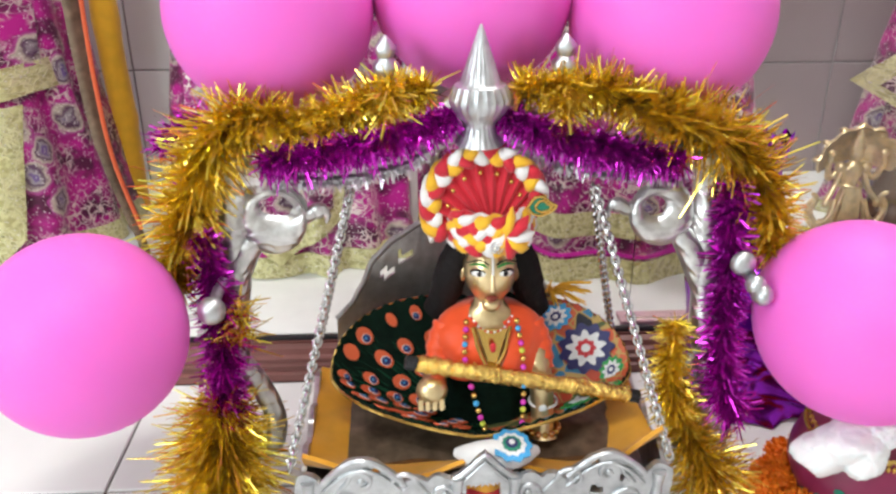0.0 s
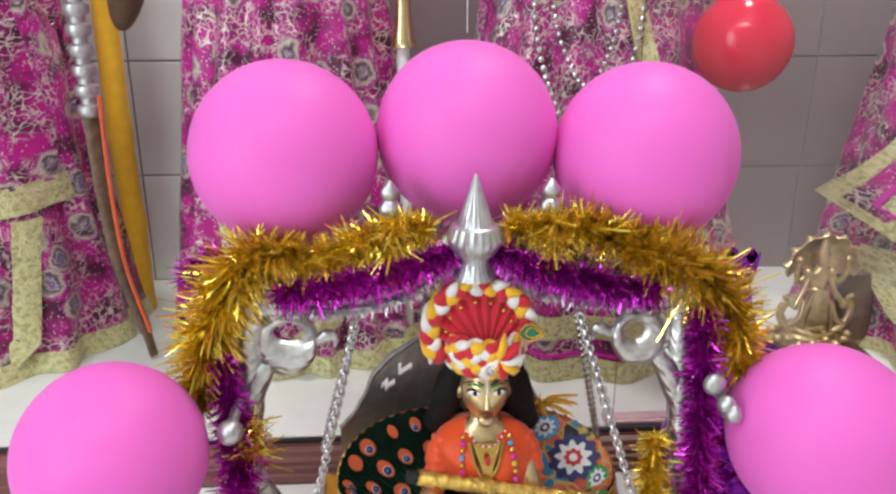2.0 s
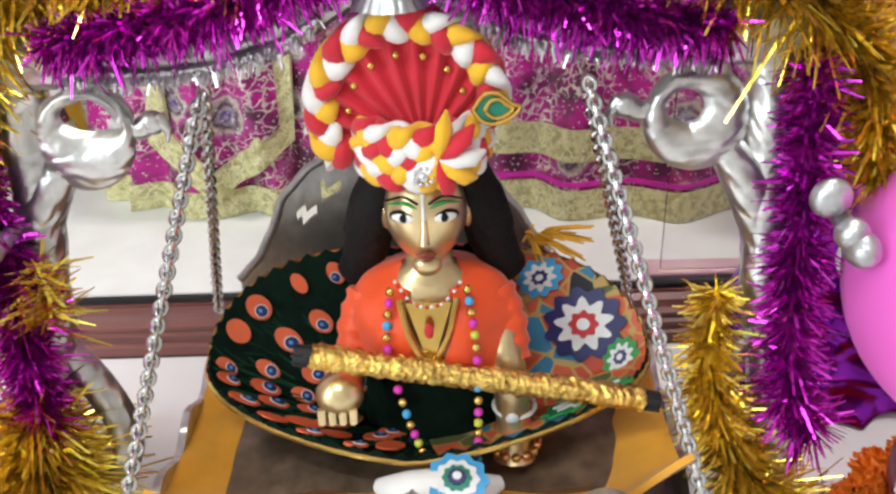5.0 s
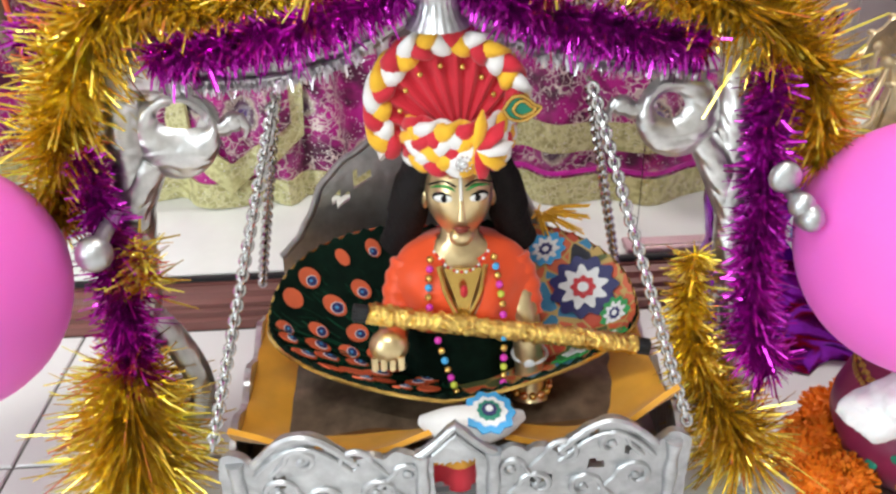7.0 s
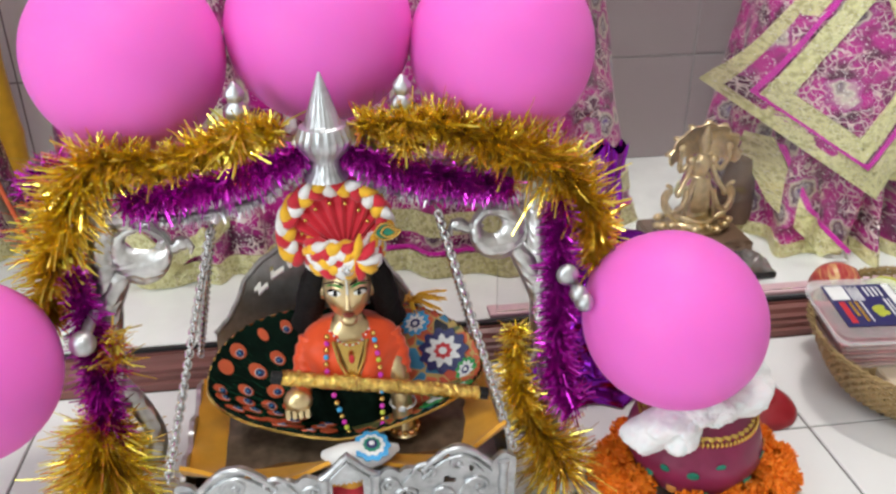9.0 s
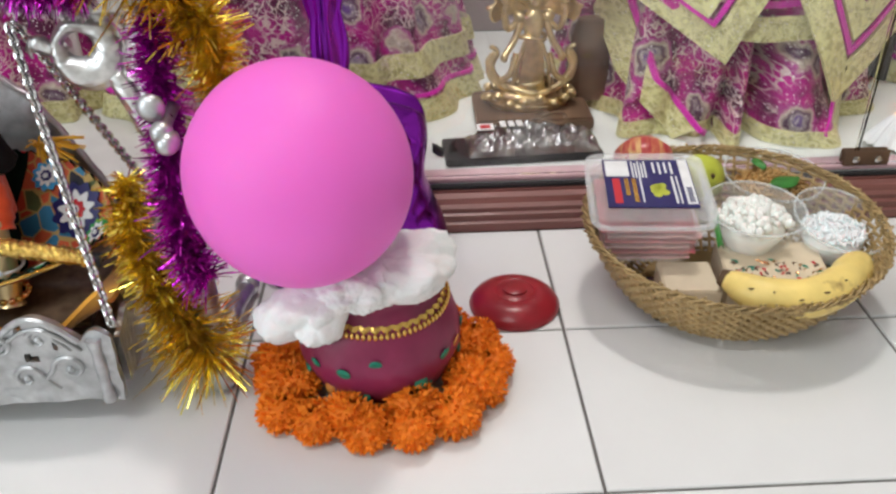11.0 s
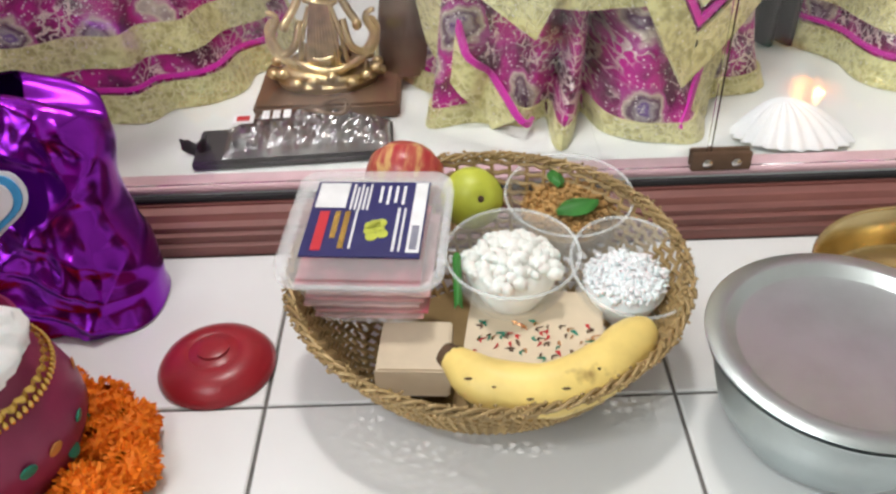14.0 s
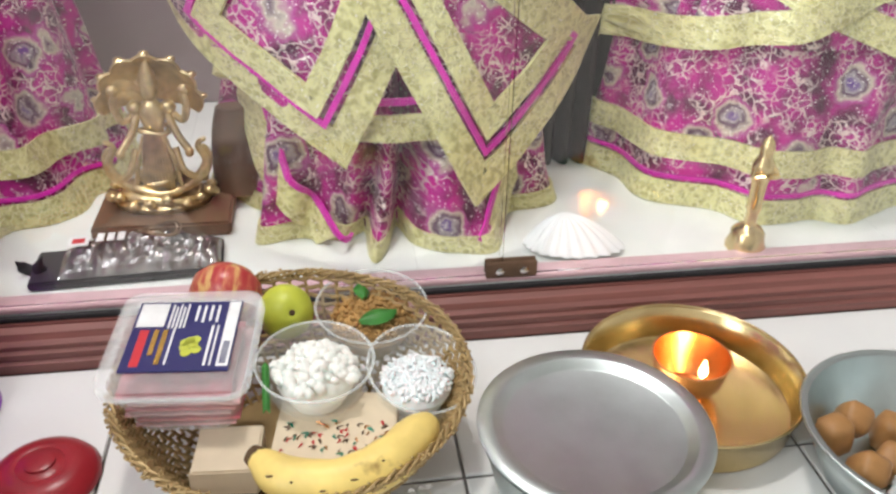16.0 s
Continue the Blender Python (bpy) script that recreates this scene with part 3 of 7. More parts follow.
# (left corner, tip, right corner, offset, rise of the left and right edges)
for lc, tip, rc, o, lu, ru in (((0.052, 0.285), (0.215, 0.178), (0.262, 0.271), 0.0, (0.130, 0.45), (0.335, 0.45)),
                               ((0.261, 0.315), (0.359, 0.133), (0.499, 0.247), 0.014, (0.190, 0.45), (0.330, 0.40))):
    L, T, R2, LU, RU = Vector(lc), Vector(tip), Vector(rc), Vector(lu), Vector(ru)
    panel(s4b, (T, R2, (L + R2) / 2, L), o, "cloth_magenta", g4)
    panel(s4b, (L, R2, RU, LU), o, "cloth_magenta", g4)
    C = (L + R2) / 2 + Vector((0, 0.02))
    for q, w, mt, dz in ((1.0, 0.030, "cloth_lime", 0.006), (0.79, 0.006, "cloth_pink", 0.007), (0.60, 0.024, "cloth_lime", 0.008)):
        d = (1 - q) * 0.11
        pts = [LU + Vector((d, 0)), C + (L - C) * q, C + (T - C) * q, C + (R2 - C) * q, RU + Vector((-d, 0))]
        ribbon(s4b, [tuple(v) for v in pts], w, o + dz, mt, g4)
ribbon(s4b, ((0.235, 0.193), (0.28, 0.190), (0.325, 0.193)), 0.028, -0.012, "cloth_lime", g4)
ribbon(s4b, ((0.235, 0.221), (0.28, 0.218), (0.325, 0.222)), 0.007, -0.012, "cloth_pink", g4)
for a in (((0.115, 0.20), (0.14, 0.12), (0.20, 0.055)), ((0.455, 0.19), (0.43, 0.12), (0.385, 0.06))):
    ribbon(s4, a, 0.034, 0.007, "cloth_lime", g4)
    ribbon(s4, [(x + (0.022 if x < 0.3 else -0.022), z) for x, z in a], 0.006, 0.008, "cloth_pink", g4)
# swagged shawl on the fifth figure
for a in (((0.55, 0.235), (0.70, 0.275), (0.88, 0.36)), ((0.97, 0.22), (0.86, 0.245), (0.72, 0.30), (0.60, 0.36))):
    ribbon(s5, a, 0.034, 0.018, "cloth_lime", g5)
panel(s5, ((0.56, 0.25), (0.95, 0.25), (0.95, 0.50), (0.56, 0.50)), 0.012, "cloth_magenta", g5)
# upright front panels on the first and second figures
ribbon(s1, ((-1.40, 0.280), (-1.22, 0.290), (-1.08, 0.302)), 0.040, 0.010, "cloth_lime", g1)
ribbon(s1, ((-1.125, 0.27), (-1.130, 0.18), (-1.135, 0.10), (-1.175, 0.062)), 0.030, 0.006, "cloth_lime", g1)
panel(s1, ((-1.42, 0.30), (-1.09, 0.315), (-1.10, 0.80), (-1.42, 0.80)), 0.010, "cloth_magenta", g1)
ribbon(s2, ((-0.84, 0.32), (-0.83, 0.13), (-0.77, 0.085), (-0.70, 0.13), (-0.69, 0.32)), 0.030, 0.010, "cloth_lime", g2)
panel(s2, ((-0.77, 0.10), (-0.70, 0.14), (-0.70, 0.40), (-0.83, 0.40)), 0.008, "cloth_magenta", g2)

# ---- balloons ----
def balloon(name, c, r, material, label, tail=(0, 0, -1), group="pink balloons on the swing"):
    ob = thing(name, c, label, "balloon", group)
    t = Vector(tail).normalized()
    rot = t.to_track_quat("Z", "Y").to_matrix().to_4x4()
    rr = r if isinstance(r, tuple) else (r, r, r)
    bm = bmesh.new()
    ball(bm, (0, 0, 0), 1.0, 48, 32)
    for v in bm.verts:
        # slight pear shape towards the tail
        k = max(0.0, v.co.z)
        v.co.x *= 1 - 0.10 * k ** 3
        v.co.y *= 1 - 0.10 * k ** 3
        v.co.z *= 1.0 + 0.05 * k ** 4
        v.co = Vector((v.co.x * rr[0], v.co.y * rr[1], v.co.z * rr[2]))
    bm.transform(rot)
    part("skin", bm, material, ob)
    bm = bmesh.new()
    lathe(bm, [(0.010, 0), (0.004, 0.006), (0.0035, 0.010), (0.008, 0.015), (0.009, 0.018), (0.002, 0.017)], (0, 0, rr[2] * 1.04), 14)
    bm.transform(rot)
    part("knot", bm, material, ob)
    return ob


PINK = "matte pink latex balloon tied on the tinsel-wrapped swing frame"
balloon("balloon", (-0.712, -0.100, 0.4455), 0.0895, "balloon", PINK, (0, 1, -0.4))
balloon("balloon", (-0.535, -0.075, 0.4590), 0.0895, "balloon", PINK, (0, 1, -0.4))
balloon("balloon", (-0.361, -0.100, 0.4400), 0.090, "balloon", PINK, (0, 1, -0.4))
balloon("balloon", (-0.852, -0.265, 0.225), 0.080, "balloon", "matte pink latex balloon tied beside the swing post", (0.4, 1, 0))
balloon("balloon", (-0.222, -0.257, 0.214), (0.084, 0.084, 0.089), "balloon", "matte pink latex balloon resting on the cotton in the clay pot", (-0.5, 1, 0.1))
balloon("red_balloon", (-0.152, 0.198, 0.514), 0.064, "balloon_red", "glossy red latex balloon hanging in front of the tiled wall", (0, 0, 1), "red balloons")
# its string up to the ceiling
bm = bmesh.new()
tube(bm, [(-0.152, 0.198, 0.595), (-0.15, 0.2, 1.6), (-0.15, 0.2, CEIL)], 0.0006, 5)
tagged(part("string", bm, "white"), "thin white string holding a balloon", "string")
bm = bmesh.new()
tube(bm, [(-0.534, -0.060, 0.554), (-0.534, -0.06, 1.5), (-0.534, -0.06, CEIL)], 0.0005, 5)
tagged(part("string", bm, "white"), "thin white string holding a balloon", "string")

# ---- the swing ----
def FP(x, z, dy=0.0):
    """A place in the swing frame's plane, which leans back a little."""
    return Vector((x, -0.245 + 0.2 * z + dy, z))


swing = thing("cradle_swing", (0, 0, 0), "cast aluminium cradle swing frame wrapped in gold and purple tinsel", "swing")
for xs in ([(-0.780, 0.010), (-0.766, 0.06), (-0.750, 0.18), (-0.744, 0.27), (-0.740, 0.335)], [(-0.312, 0.010), (-0.318, 0.06), (-0.334, 0.19), (-0.338, 0.27), (-0.340, 0.335)]):
    bm = bmesh.new()
    path = smooth_path([FP(x, z) for x, z in xs], 8)
    tube(bm, path, [0.0130 + 0.0010 * math.sin(k * 1.3) for k in range(len(path))], 12)
    part("post", bm, "silver_eng", swing)
    fx, fy = xs[0][0], FP(*xs[0]).y
    bm = bmesh.new()
    ball(bm, (fx, fy - 0.006, 0.0135), 0.0135, 16, 10)
    part("foot", bm, "silver", swing)
    bm = bmesh.new()
    tube(bm, smooth_path([(fx, fy, 0.012), (fx, fy + 0.06, 0.03), (fx, fy + 0.13, 0.012)], 6), 0.009, 10)
    ball(bm, (fx, fy + 0.135, 0.0125), 0.0125, 14, 8)
    part("foot_bar", bm, "silver", swing)
# inner volutes at the foot of the posts
for sx, x0 in ((1, -0.748), (-1, -0.335)):
    bm = bmesh.new()
    tube(bm, smooth_path([FP(x0, 0.165), FP(x0 + sx * 0.018, 0.14), FP(x0 + sx * 0.03, 0.11), FP(x0 + sx * 0.026, 0.085), FP(x0 + sx * 0.008, 0.075)], 6), 0.010, 10, flat=0.6)
    part("volute", bm, "silver_eng", swing)
# the ogee top beam, a deep engraved bar
LOW = [(-0.745, 0.316), (-0.70, 0.315), (-0.67, 0.316), (-0.631, 0.319), (-0.593, 0.329), (-0.565, 0.346), (-0.537, 0.357), (-0.508, 0.347), (-0.477, 0.330), (-0.437, 0.321), (-0.39, 0.316), (-0.33, 0.315)]
low = smooth_path([(x, 0, z) for x, z in LOW], 6)
bm = bmesh.new()
rows = []
for p in low:
    h = 0.034 + 0.010 * math.exp(-((p.x + 0.537) / 0.05) ** 2)
    prof = ((-0.012, 0.003), (-0.008, 0.0), (0.008, 0.0), (0.012, 0.003), (0.012, h - 0.004), (0.007, h), (-0.007, h), (-0.012, h - 0.004), (-0.015, h * 0.5))
    rows.append([bm.verts.new(FP(p.x, p.z + dz, dy)) for dy, dz in prof])
n = len(rows[0])
for a, c in zip(rows, rows[1:]):
    for k in range(n):
        bm.faces.new((a[k], c[k], c[(k + 1) % n], a[(k + 1) % n]))
bm.faces.new(rows[0]), bm.faces.new(list(reversed(rows[-1])))
bmesh.ops.recalc_face_normals(bm, faces=bm.faces)
part("beam", bm, "silver_eng", swing)
# centre finial, fluted, and two small ones
bm = bmesh.new()
lathe(bm, [(0.020, -0.008), (0.0150, -0.001), (0.0120, 0.006), (0.0122, 0.010), (0.0195, 0.017), (0.0240, 0.025), (0.0245, 0.030), (0.0215, 0.038), (0.0205, 0.040), (0.0180, 0.0405), (0.0155, 0.043), (0.0108, 0.058), (0.0052, 0.075), (0.0010, 0.087)],
      FP(-0.537, 0.362, -0.022), 66, ripple=0.03, count=22)
part("finial", bm, "silver", swing)
for x in (-0.612, -0.465):
    bm = bmesh.new()
    lathe(bm, [(0.008, -0.02), (0.007, 0.0), (0.010, 0.006), (0.011, 0.012), (0.006, 0.018), (0.008, 0.022), (0.0085, 0.027), (0.003, 0.034), (0.001, 0.036)], FP(x, 0.400), 20, ripple=0.08, count=5)
    part("small_finial", bm, "silver", swing)
# peacock brackets in the corners
for sx, cx in ((1, -0.710), (-1, -0.379)):
    bm = bmesh.new()
    # crescent body: outer disc with an off-centre opening, domed in front
    def cres(u, v):
        a = 2 * math.pi * u
        ox, oz = cx + 0.0285 * math.cos(a), 0.288 + 0.0285 * math.sin(a)
        hx, hz, rise = (0.0170, 0.0085, 0.0125) if sx > 0 else (0.0100, 0.0085, 0.0060)
        ix, iz = cx + sx * 0.006 + hx * math.cos(a), 0.288 + rise + hz * math.sin(a)
        return FP(ox + (ix - ox) * v, oz + (iz - oz) * v, -0.004 - 0.006 * math.sin(math.pi * v) ** 0.7)
    grid(bm, 128, 10, cres, wrap=True, thick=0.006)
    tube(bm, smooth_path([FP(cx + sx * 0.016, 0.296), FP(cx + sx * 0.028, 0.290), FP(cx + sx * 0.036, 0.294), FP(cx + sx * 0.040, 0.288)], 5), [0.006] * 10 + [0.0055, 0.005, 0.004, 0.003, 0.0025, 0.002], 10)
    ball(bm, FP(cx + sx * 0.037, 0.294), (0.008, 0.006, 0.007), 12, 8)
    tube(bm, [FP(cx + sx * 0.040, 0.297), FP(cx + sx * 0.046, 0.289), FP(cx + sx * 0.044, 0.283)], [0.005, 0.003, 0.0008], 8)
    tube(bm, [FP(cx - sx * 0.018, 0.27), FP(cx - sx * 0.032, 0.25), FP(cx - sx * 0.04, 0.215)], [0.010, 0.014, 0.008], 10)
    tube(bm, [FP(cx - sx * 0.01, 0.305), FP(cx - sx * 0.012, 0.322)], 0.008, 10)
    part("peacock_bracket", bm, "silver_eng", swing)
# knobs on the posts' fronts
for x, z in ((-0.753, 0.240), (-0.316, 0.250)):
    bm = bmesh.new()
    c = FP(x, z, -0.062)
    ball(bm, c, 0.0112 if x < -0.5 else 0.0085, 18, 12)
    if x > -0.5:
        ball(bm, c + Vector((-0.008, 0.012, 0.014)), (0.0105, 0.007, 0.0105), 18, 10)
        ball(bm, c + Vector((0.004, -0.004, -0.006)), (0.009, 0.012, 0.009), 14, 10)
    tube(bm, [c, c + Vector((0, 0.060, 0.006))], 0.005, 8)
    part("knob", bm, "silver", swing)

# ---- tinsel ----
def tinsel(path, radius, count, material, label, seed=0, droop=0.15, length=None, name="tinsel_garland"):
    """Garland: a wire core along the path with count foil strands; radius along it a list."""
    rng = random.Random(seed)
    pts = smooth_path(path, 10)
    cum = [0.0]
    for a, c in zip(pts, pts[1:]):
        cum.append(cum[-1] + (c - a).length)
    ob = thing(name, (0, 0, 0), label, "tinsel", "tinsel on the swing")
    bm = bmesh.new()
    tube(bm, pts, 0.0022, 6)
    part("core", bm, material, ob)
    vs, fs = [], []
    m = len(pts) - 1
    for _ in range(count):
        s = rng.random() * cum[-1]
        i = 0
        while i < m - 1 and cum[i + 1] < s:
            i += 1
        f = (s - cum[i]) / max(cum[i + 1] - cum[i], 1e-6)
        p = pts[i].lerp(pts[i + 1], f)
        t = (pts[i + 1] - pts[i]).normalized()
        u = (i + f) / m * (len(radius) - 1)
        k = min(int(u), len(radius) - 2) if len(radius) > 1 else 0
        R = radius[k] + (radius[min(k + 1, len(radius) - 1)] - radius[k]) * (u - k)
        d = Vector((rng.gauss(0, 1), rng.gauss(0, 1), rng.gauss(0, 1)))
        d = (d - t * d.dot(t) * 0.55).normalized()
        ln = R * rng.uniform(0.55, 1.15) * (1.3 if rng.random() < 0.12 else 1.0)
        side = d.cross(Vector((rng.gauss(0, 1), rng.gauss(0, 1), rng.gauss(0, 1)))).normalized() * rng.uniform(0.0005, 0.00115)
        bend = Vector((rng.gauss(0, 0.12), rng.gauss(0, 0.12), -droop)) * ln
        o = len(vs)
        for q, w in ((0.0, 1.0), (0.5, 1.0), (1.0, 0.55)):
            c = p + d * ln * q + bend * q * q
            vs += [c - side * w, c + side * w]
        fs += [(o, o + 1, o + 3, o + 2), (o + 2, o + 3, o + 5, o + 4)]
    me = bpy.data.meshes.new("foil_fringe")
    me.from_pydata(vs, [], fs)
    me.materials.append(M[material])
    st = new("foil_fringe", me)
    st.parent = ob
    st["kind"] = "stuff"
    return ob


GOLD_T, PURPLE_T = "gold foil tinsel garland wound on the swing frame", "purple foil tinsel garland wound on the swing frame"
fp = lambda seq, dy=-0.016: [FP(x, z, dy) for x, z in seq]
tinsel(fp([(-0.791, 0.234), (-0.788, 0.260), (-0.777, 0.304), (-0.761, 0.342), (-0.740, 0.370), (-0.711, 0.375), (-0.678, 0.367), (-0.645, 0.380), (-0.610, 0.391), (-0.576, 0.393)], -0.010),
       [0.020, 0.028, 0.037, 0.041, 0.042, 0.034, 0.026, 0.026, 0.026, 0.020], 4400, "tinsel_gold", GOLD_T, 1)
tinsel(fp([(-0.505, 0.395), (-0.468, 0.393), (-0.431, 0.391), (-0.395, 0.376), (-0.356, 0.361), (-0.328, 0.348), (-0.300, 0.323), (-0.285, 0.288), (-0.283, 0.252)], -0.010),
       [0.020, 0.026, 0.027, 0.030, 0.044, 0.046, 0.037, 0.028, 0.020], 4300, "tinsel_gold", GOLD_T, 2, 0.05)
tinsel(fp([(-0.760, 0.142), (-0.763, 0.095), (-0.769, 0.045)], -0.02), [0.030, 0.056, 0.050], 2700, "tinsel_gold", GOLD_T, 3)
tinsel(fp([(-0.364, 0.195), (-0.367, 0.158), (-0.361, 0.125), (-0.346, 0.089), (-0.324, 0.055), (-0.317, 0.034)], -0.012), [0.016, 0.022, 0.022, 0.030, 0.048, 0.042], 2400, "tinsel_gold", GOLD_T, 4)
tinsel(fp([(-0.742, 0.228), (-0.738, 0.208), (-0.741, 0.190)], -0.022), [0.020, 0.030, 0.022], 200, "tinsel_gold", GOLD_T, 5, 0.0)
tinsel(fp([(-0.712, 0.343), (-0.673, 0.349), (-0.633, 0.355), (-0.596, 0.365), (-0.557, 0.378)], -0.024), [0.016, 0.017, 0.018, 0.018, 0.015], 3400, "tinsel_purple", PURPLE_T, 6, 0.30)
tinsel(fp([(-0.517, 0.377), (-0.482, 0.363), (-0.449, 0.354), (-0.415, 0.346), (-0.370, 0.338)], -0.024), [0.015, 0.018, 0.018, 0.018, 0.017], 3400, "tinsel_purple", PURPLE_T, 7, 0.30)
tinsel(fp([(-0.764, 0.285), (-0.761, 0.251), (-0.758, 0.225), (-0.755, 0.195), (-0.756, 0.161), (-0.751, 0.125)], -0.022), [0.015, 0.018, 0.022, 0.024, 0.021, 0.018], 2600, "tinsel_purple", PURPLE_T, 8)
tinsel(fp([(-0.324, 0.318), (-0.325, 0.272), (-0.325, 0.228), (-0.326, 0.181), (-0.321, 0.132), (-0.306, 0.114)], -0.022), [0.018, 0.020, 0.020, 0.021, 0.023, 0.026], 3000, "tinsel_purple", PURPLE_T, 9)
tinsel(fp([(-0.80, 0.345), (-0.785, 0.36), (-0.765, 0.37)], 0.004), [0.018, 0.02, 0.018], 420, "tinsel_purple", PURPLE_T, 10)
tinsel(fp([(-0.712, 0.326), (-0.650, 0.325), (-0.605, 0.333), (-0.575, 0.348)], -0.016), [0.0062, 0.0062], 900, "tinsel_silver", "silver foil fringe under the purple tinsel on the beam", 11, 0.7)
tinsel(fp([(-0.500, 0.348), (-0.475, 0.337), (-0.437, 0.329), (-0.370, 0.323)], -0.016), [0.0062, 0.0062], 900, "tinsel_silver", "silver foil fringe under the purple tinsel on the beam", 12, 0.7)
for x in (-0.610, -0.464):
    tinsel([FP(x, 0.402, -0.014), FP(x, 0.386, -0.020), FP(x, 0.374, -0.020)], [0.020, 0.028, 0.022], 260, "tinsel_gold", "gold foil tinsel tuft tied under a small finial", 20 + int(x * -100), 0.5)

# ---- chains ----
def link_mesh():
    bm = bmesh.new()
    tube(bm, [(0.0031 * math.cos(a), 0, 0.0042 * math.sin(a)) for a in [2 * math.pi * k / 12 for k in range(12)]], 0.0015, 6, closed=True)
    me = bpy.data.meshes.new("link")
    bm.to_mesh(me)
    bm.free()
    me.materials.append(M["chrome"])
    return me


LINK = link_mesh()


def chain(a, b2, sag=0.0):
    ob = thing("chain", a, "bright steel link chain holding the swing seat", "chain", "swing chains")
    a, b2 = Vector(a), Vector(b2)
    ln = (b2 - a).length
    cnt = int(ln / 0.0050)
    rot = (b2 - a).to_track_quat("Z", "Y").to_matrix().to_4x4()
    for k in range(cnt):
        o = new("link", LINK)
        o.parent = ob
        p = (b2 - a) * ((k + 0.5) / cnt) + Vector((0, 0, -sag * math.sin(math.pi * (k + 0.5) / cnt)))
        o.matrix_basis = Matrix.Translation(p) @ rot @ pose(0, 0, 0, 0, 0, 45 + 90 * (k % 2))
    return ob


SEATZ = 0.062
for sx, top in ((-1, FP(-0.645, 0.308)), (1, FP(-0.436, 0.308))):
    xs = -0.700 if sx < 0 else -0.378
    chain(top, (xs, -0.283, 0.100))
    chain(top + Vector((0, 0.010, 0)), (xs - sx * 0.008, -0.095, 0.110))
chain((-0.540, -0.291, 0.040), (-0.545, -0.315, 0.004))

# ---- the hanging seat ----
seat = thing("hanging_cradle", (0, 0, 0), "cast aluminium swing seat with pierced scalloped front and tall back", "seat")
X0, X1, YF, YB = -0.696, -0.378, -0.288, -0.100
part("base", box(bmesh.new(), X0 + 0.004, X1 - 0.004, YF + 0.008, YB - 0.006, 0.042, 0.052, 0.002), "silver", seat)


def scallop(u):
    """Height of the front panel's top edge, u from 0 to 1."""
    if u < 0.07 or u > 0.93:
        return 0.094 + 0.008 * (1 - (((u if u < 0.5 else 1 - u) - 0.035) / 0.035) ** 2)
    if abs(u - 0.5) < 0.085:
        return 0.094 + 0.026 * (1 - abs(u - 0.5) / 0.085) ** 1.3
    q = (u - 0.07) / 0.345 if u < 0.5 else (0.93 - u) / 0.345
    if q < 0.62:
        return 0.092 + 0.024 * math.sin(math.pi * q / 0.62)
    return 0.091 + 0.005 * abs(math.sin(math.pi * (q - 0.62) / 0.19))


def front_panel():
    bm = bmesh.new()
    nu, nv = 190, 24
    holes = [(0.450, 0.54, 0.046, 0.086)] + [(c - w, c + w, z - 0.004, z + 0.004) for c, w, z in ((0.125, 0.014, 0.076), (0.215, 0.012, 0.104), (0.205, 0.020, 0.063), (0.33, 0.018, 0.068), (0.68, 0.024, 0.068), (0.80, 0.016, 0.078), (0.79, 0.012, 0.106), (0.865, 0.008, 0.090))]
    vg = {}

    def vert(i, j):
        if (i, j) not in vg:
            u = i / nu
            z = 0.032 + (scallop(u) - 0.032) * j / nv
            relief = 0.0012 * noise.noise((u * 22, z * 130, 3)) + 0.0006 * math.sin(150 * z + 9 * noise.noise((u * 9, z * 60, 8)))
            vg[(i, j)] = bm.verts.new((X0 + (X1 - X0) * u, YF + relief, z))
        return vg[(i, j)]

    for i in range(nu):
        for j in range(nv):
            u, z = (i + 0.5) / nu, 0.032 + (scallop((i + 0.5) / nu) - 0.032) * (j + 0.5) / nv
            if any(a < u < b2 and c < z < d for a, b2, c, d in holes):
                continue
            bm.faces.new((vert(i, j), vert(i + 1, j), vert(i + 1, j + 1), vert(i, j + 1)))
    thicken(bm, -0.006)
    return bm


part("front_panel", front_panel(), "silver", seat, "pierced scalloped cast front")
for drop, rad in ((0.0, 0.0030), (0.010, 0.0018)):
    for u0, u1 in ((0.075, 0.28), (0.415, 0.585), (0.72, 0.925)):
        bm = bmesh.new()
        tube(bm, [(X0 + (X1 - X0) * u, YF - 0.0072, scallop(u) - drop * (1 if abs(u - 0.5) > 0.1 else 0.8)) for u in [u0 + (u1 - u0) * k / 30 for k in range(31)]], rad, 7)
        part("rim_moulding", bm, "silver", seat)
for x in (X0 + 0.012, X1 - 0.012, -0.560, -0.512):
    bm = bmesh.new()
    tube(bm, [(x, YF - 0.007, 0.034), (x, YF - 0.0075, 0.05), (x, YF - 0.0065, 0.07), (x, YF - 0.0075, 0.082), (x, YF - 0.007, 0.096)], [0.006, 0.004, 0.0055, 0.004, 0.006], 10)
    part("pilaster", bm, "silver", seat)
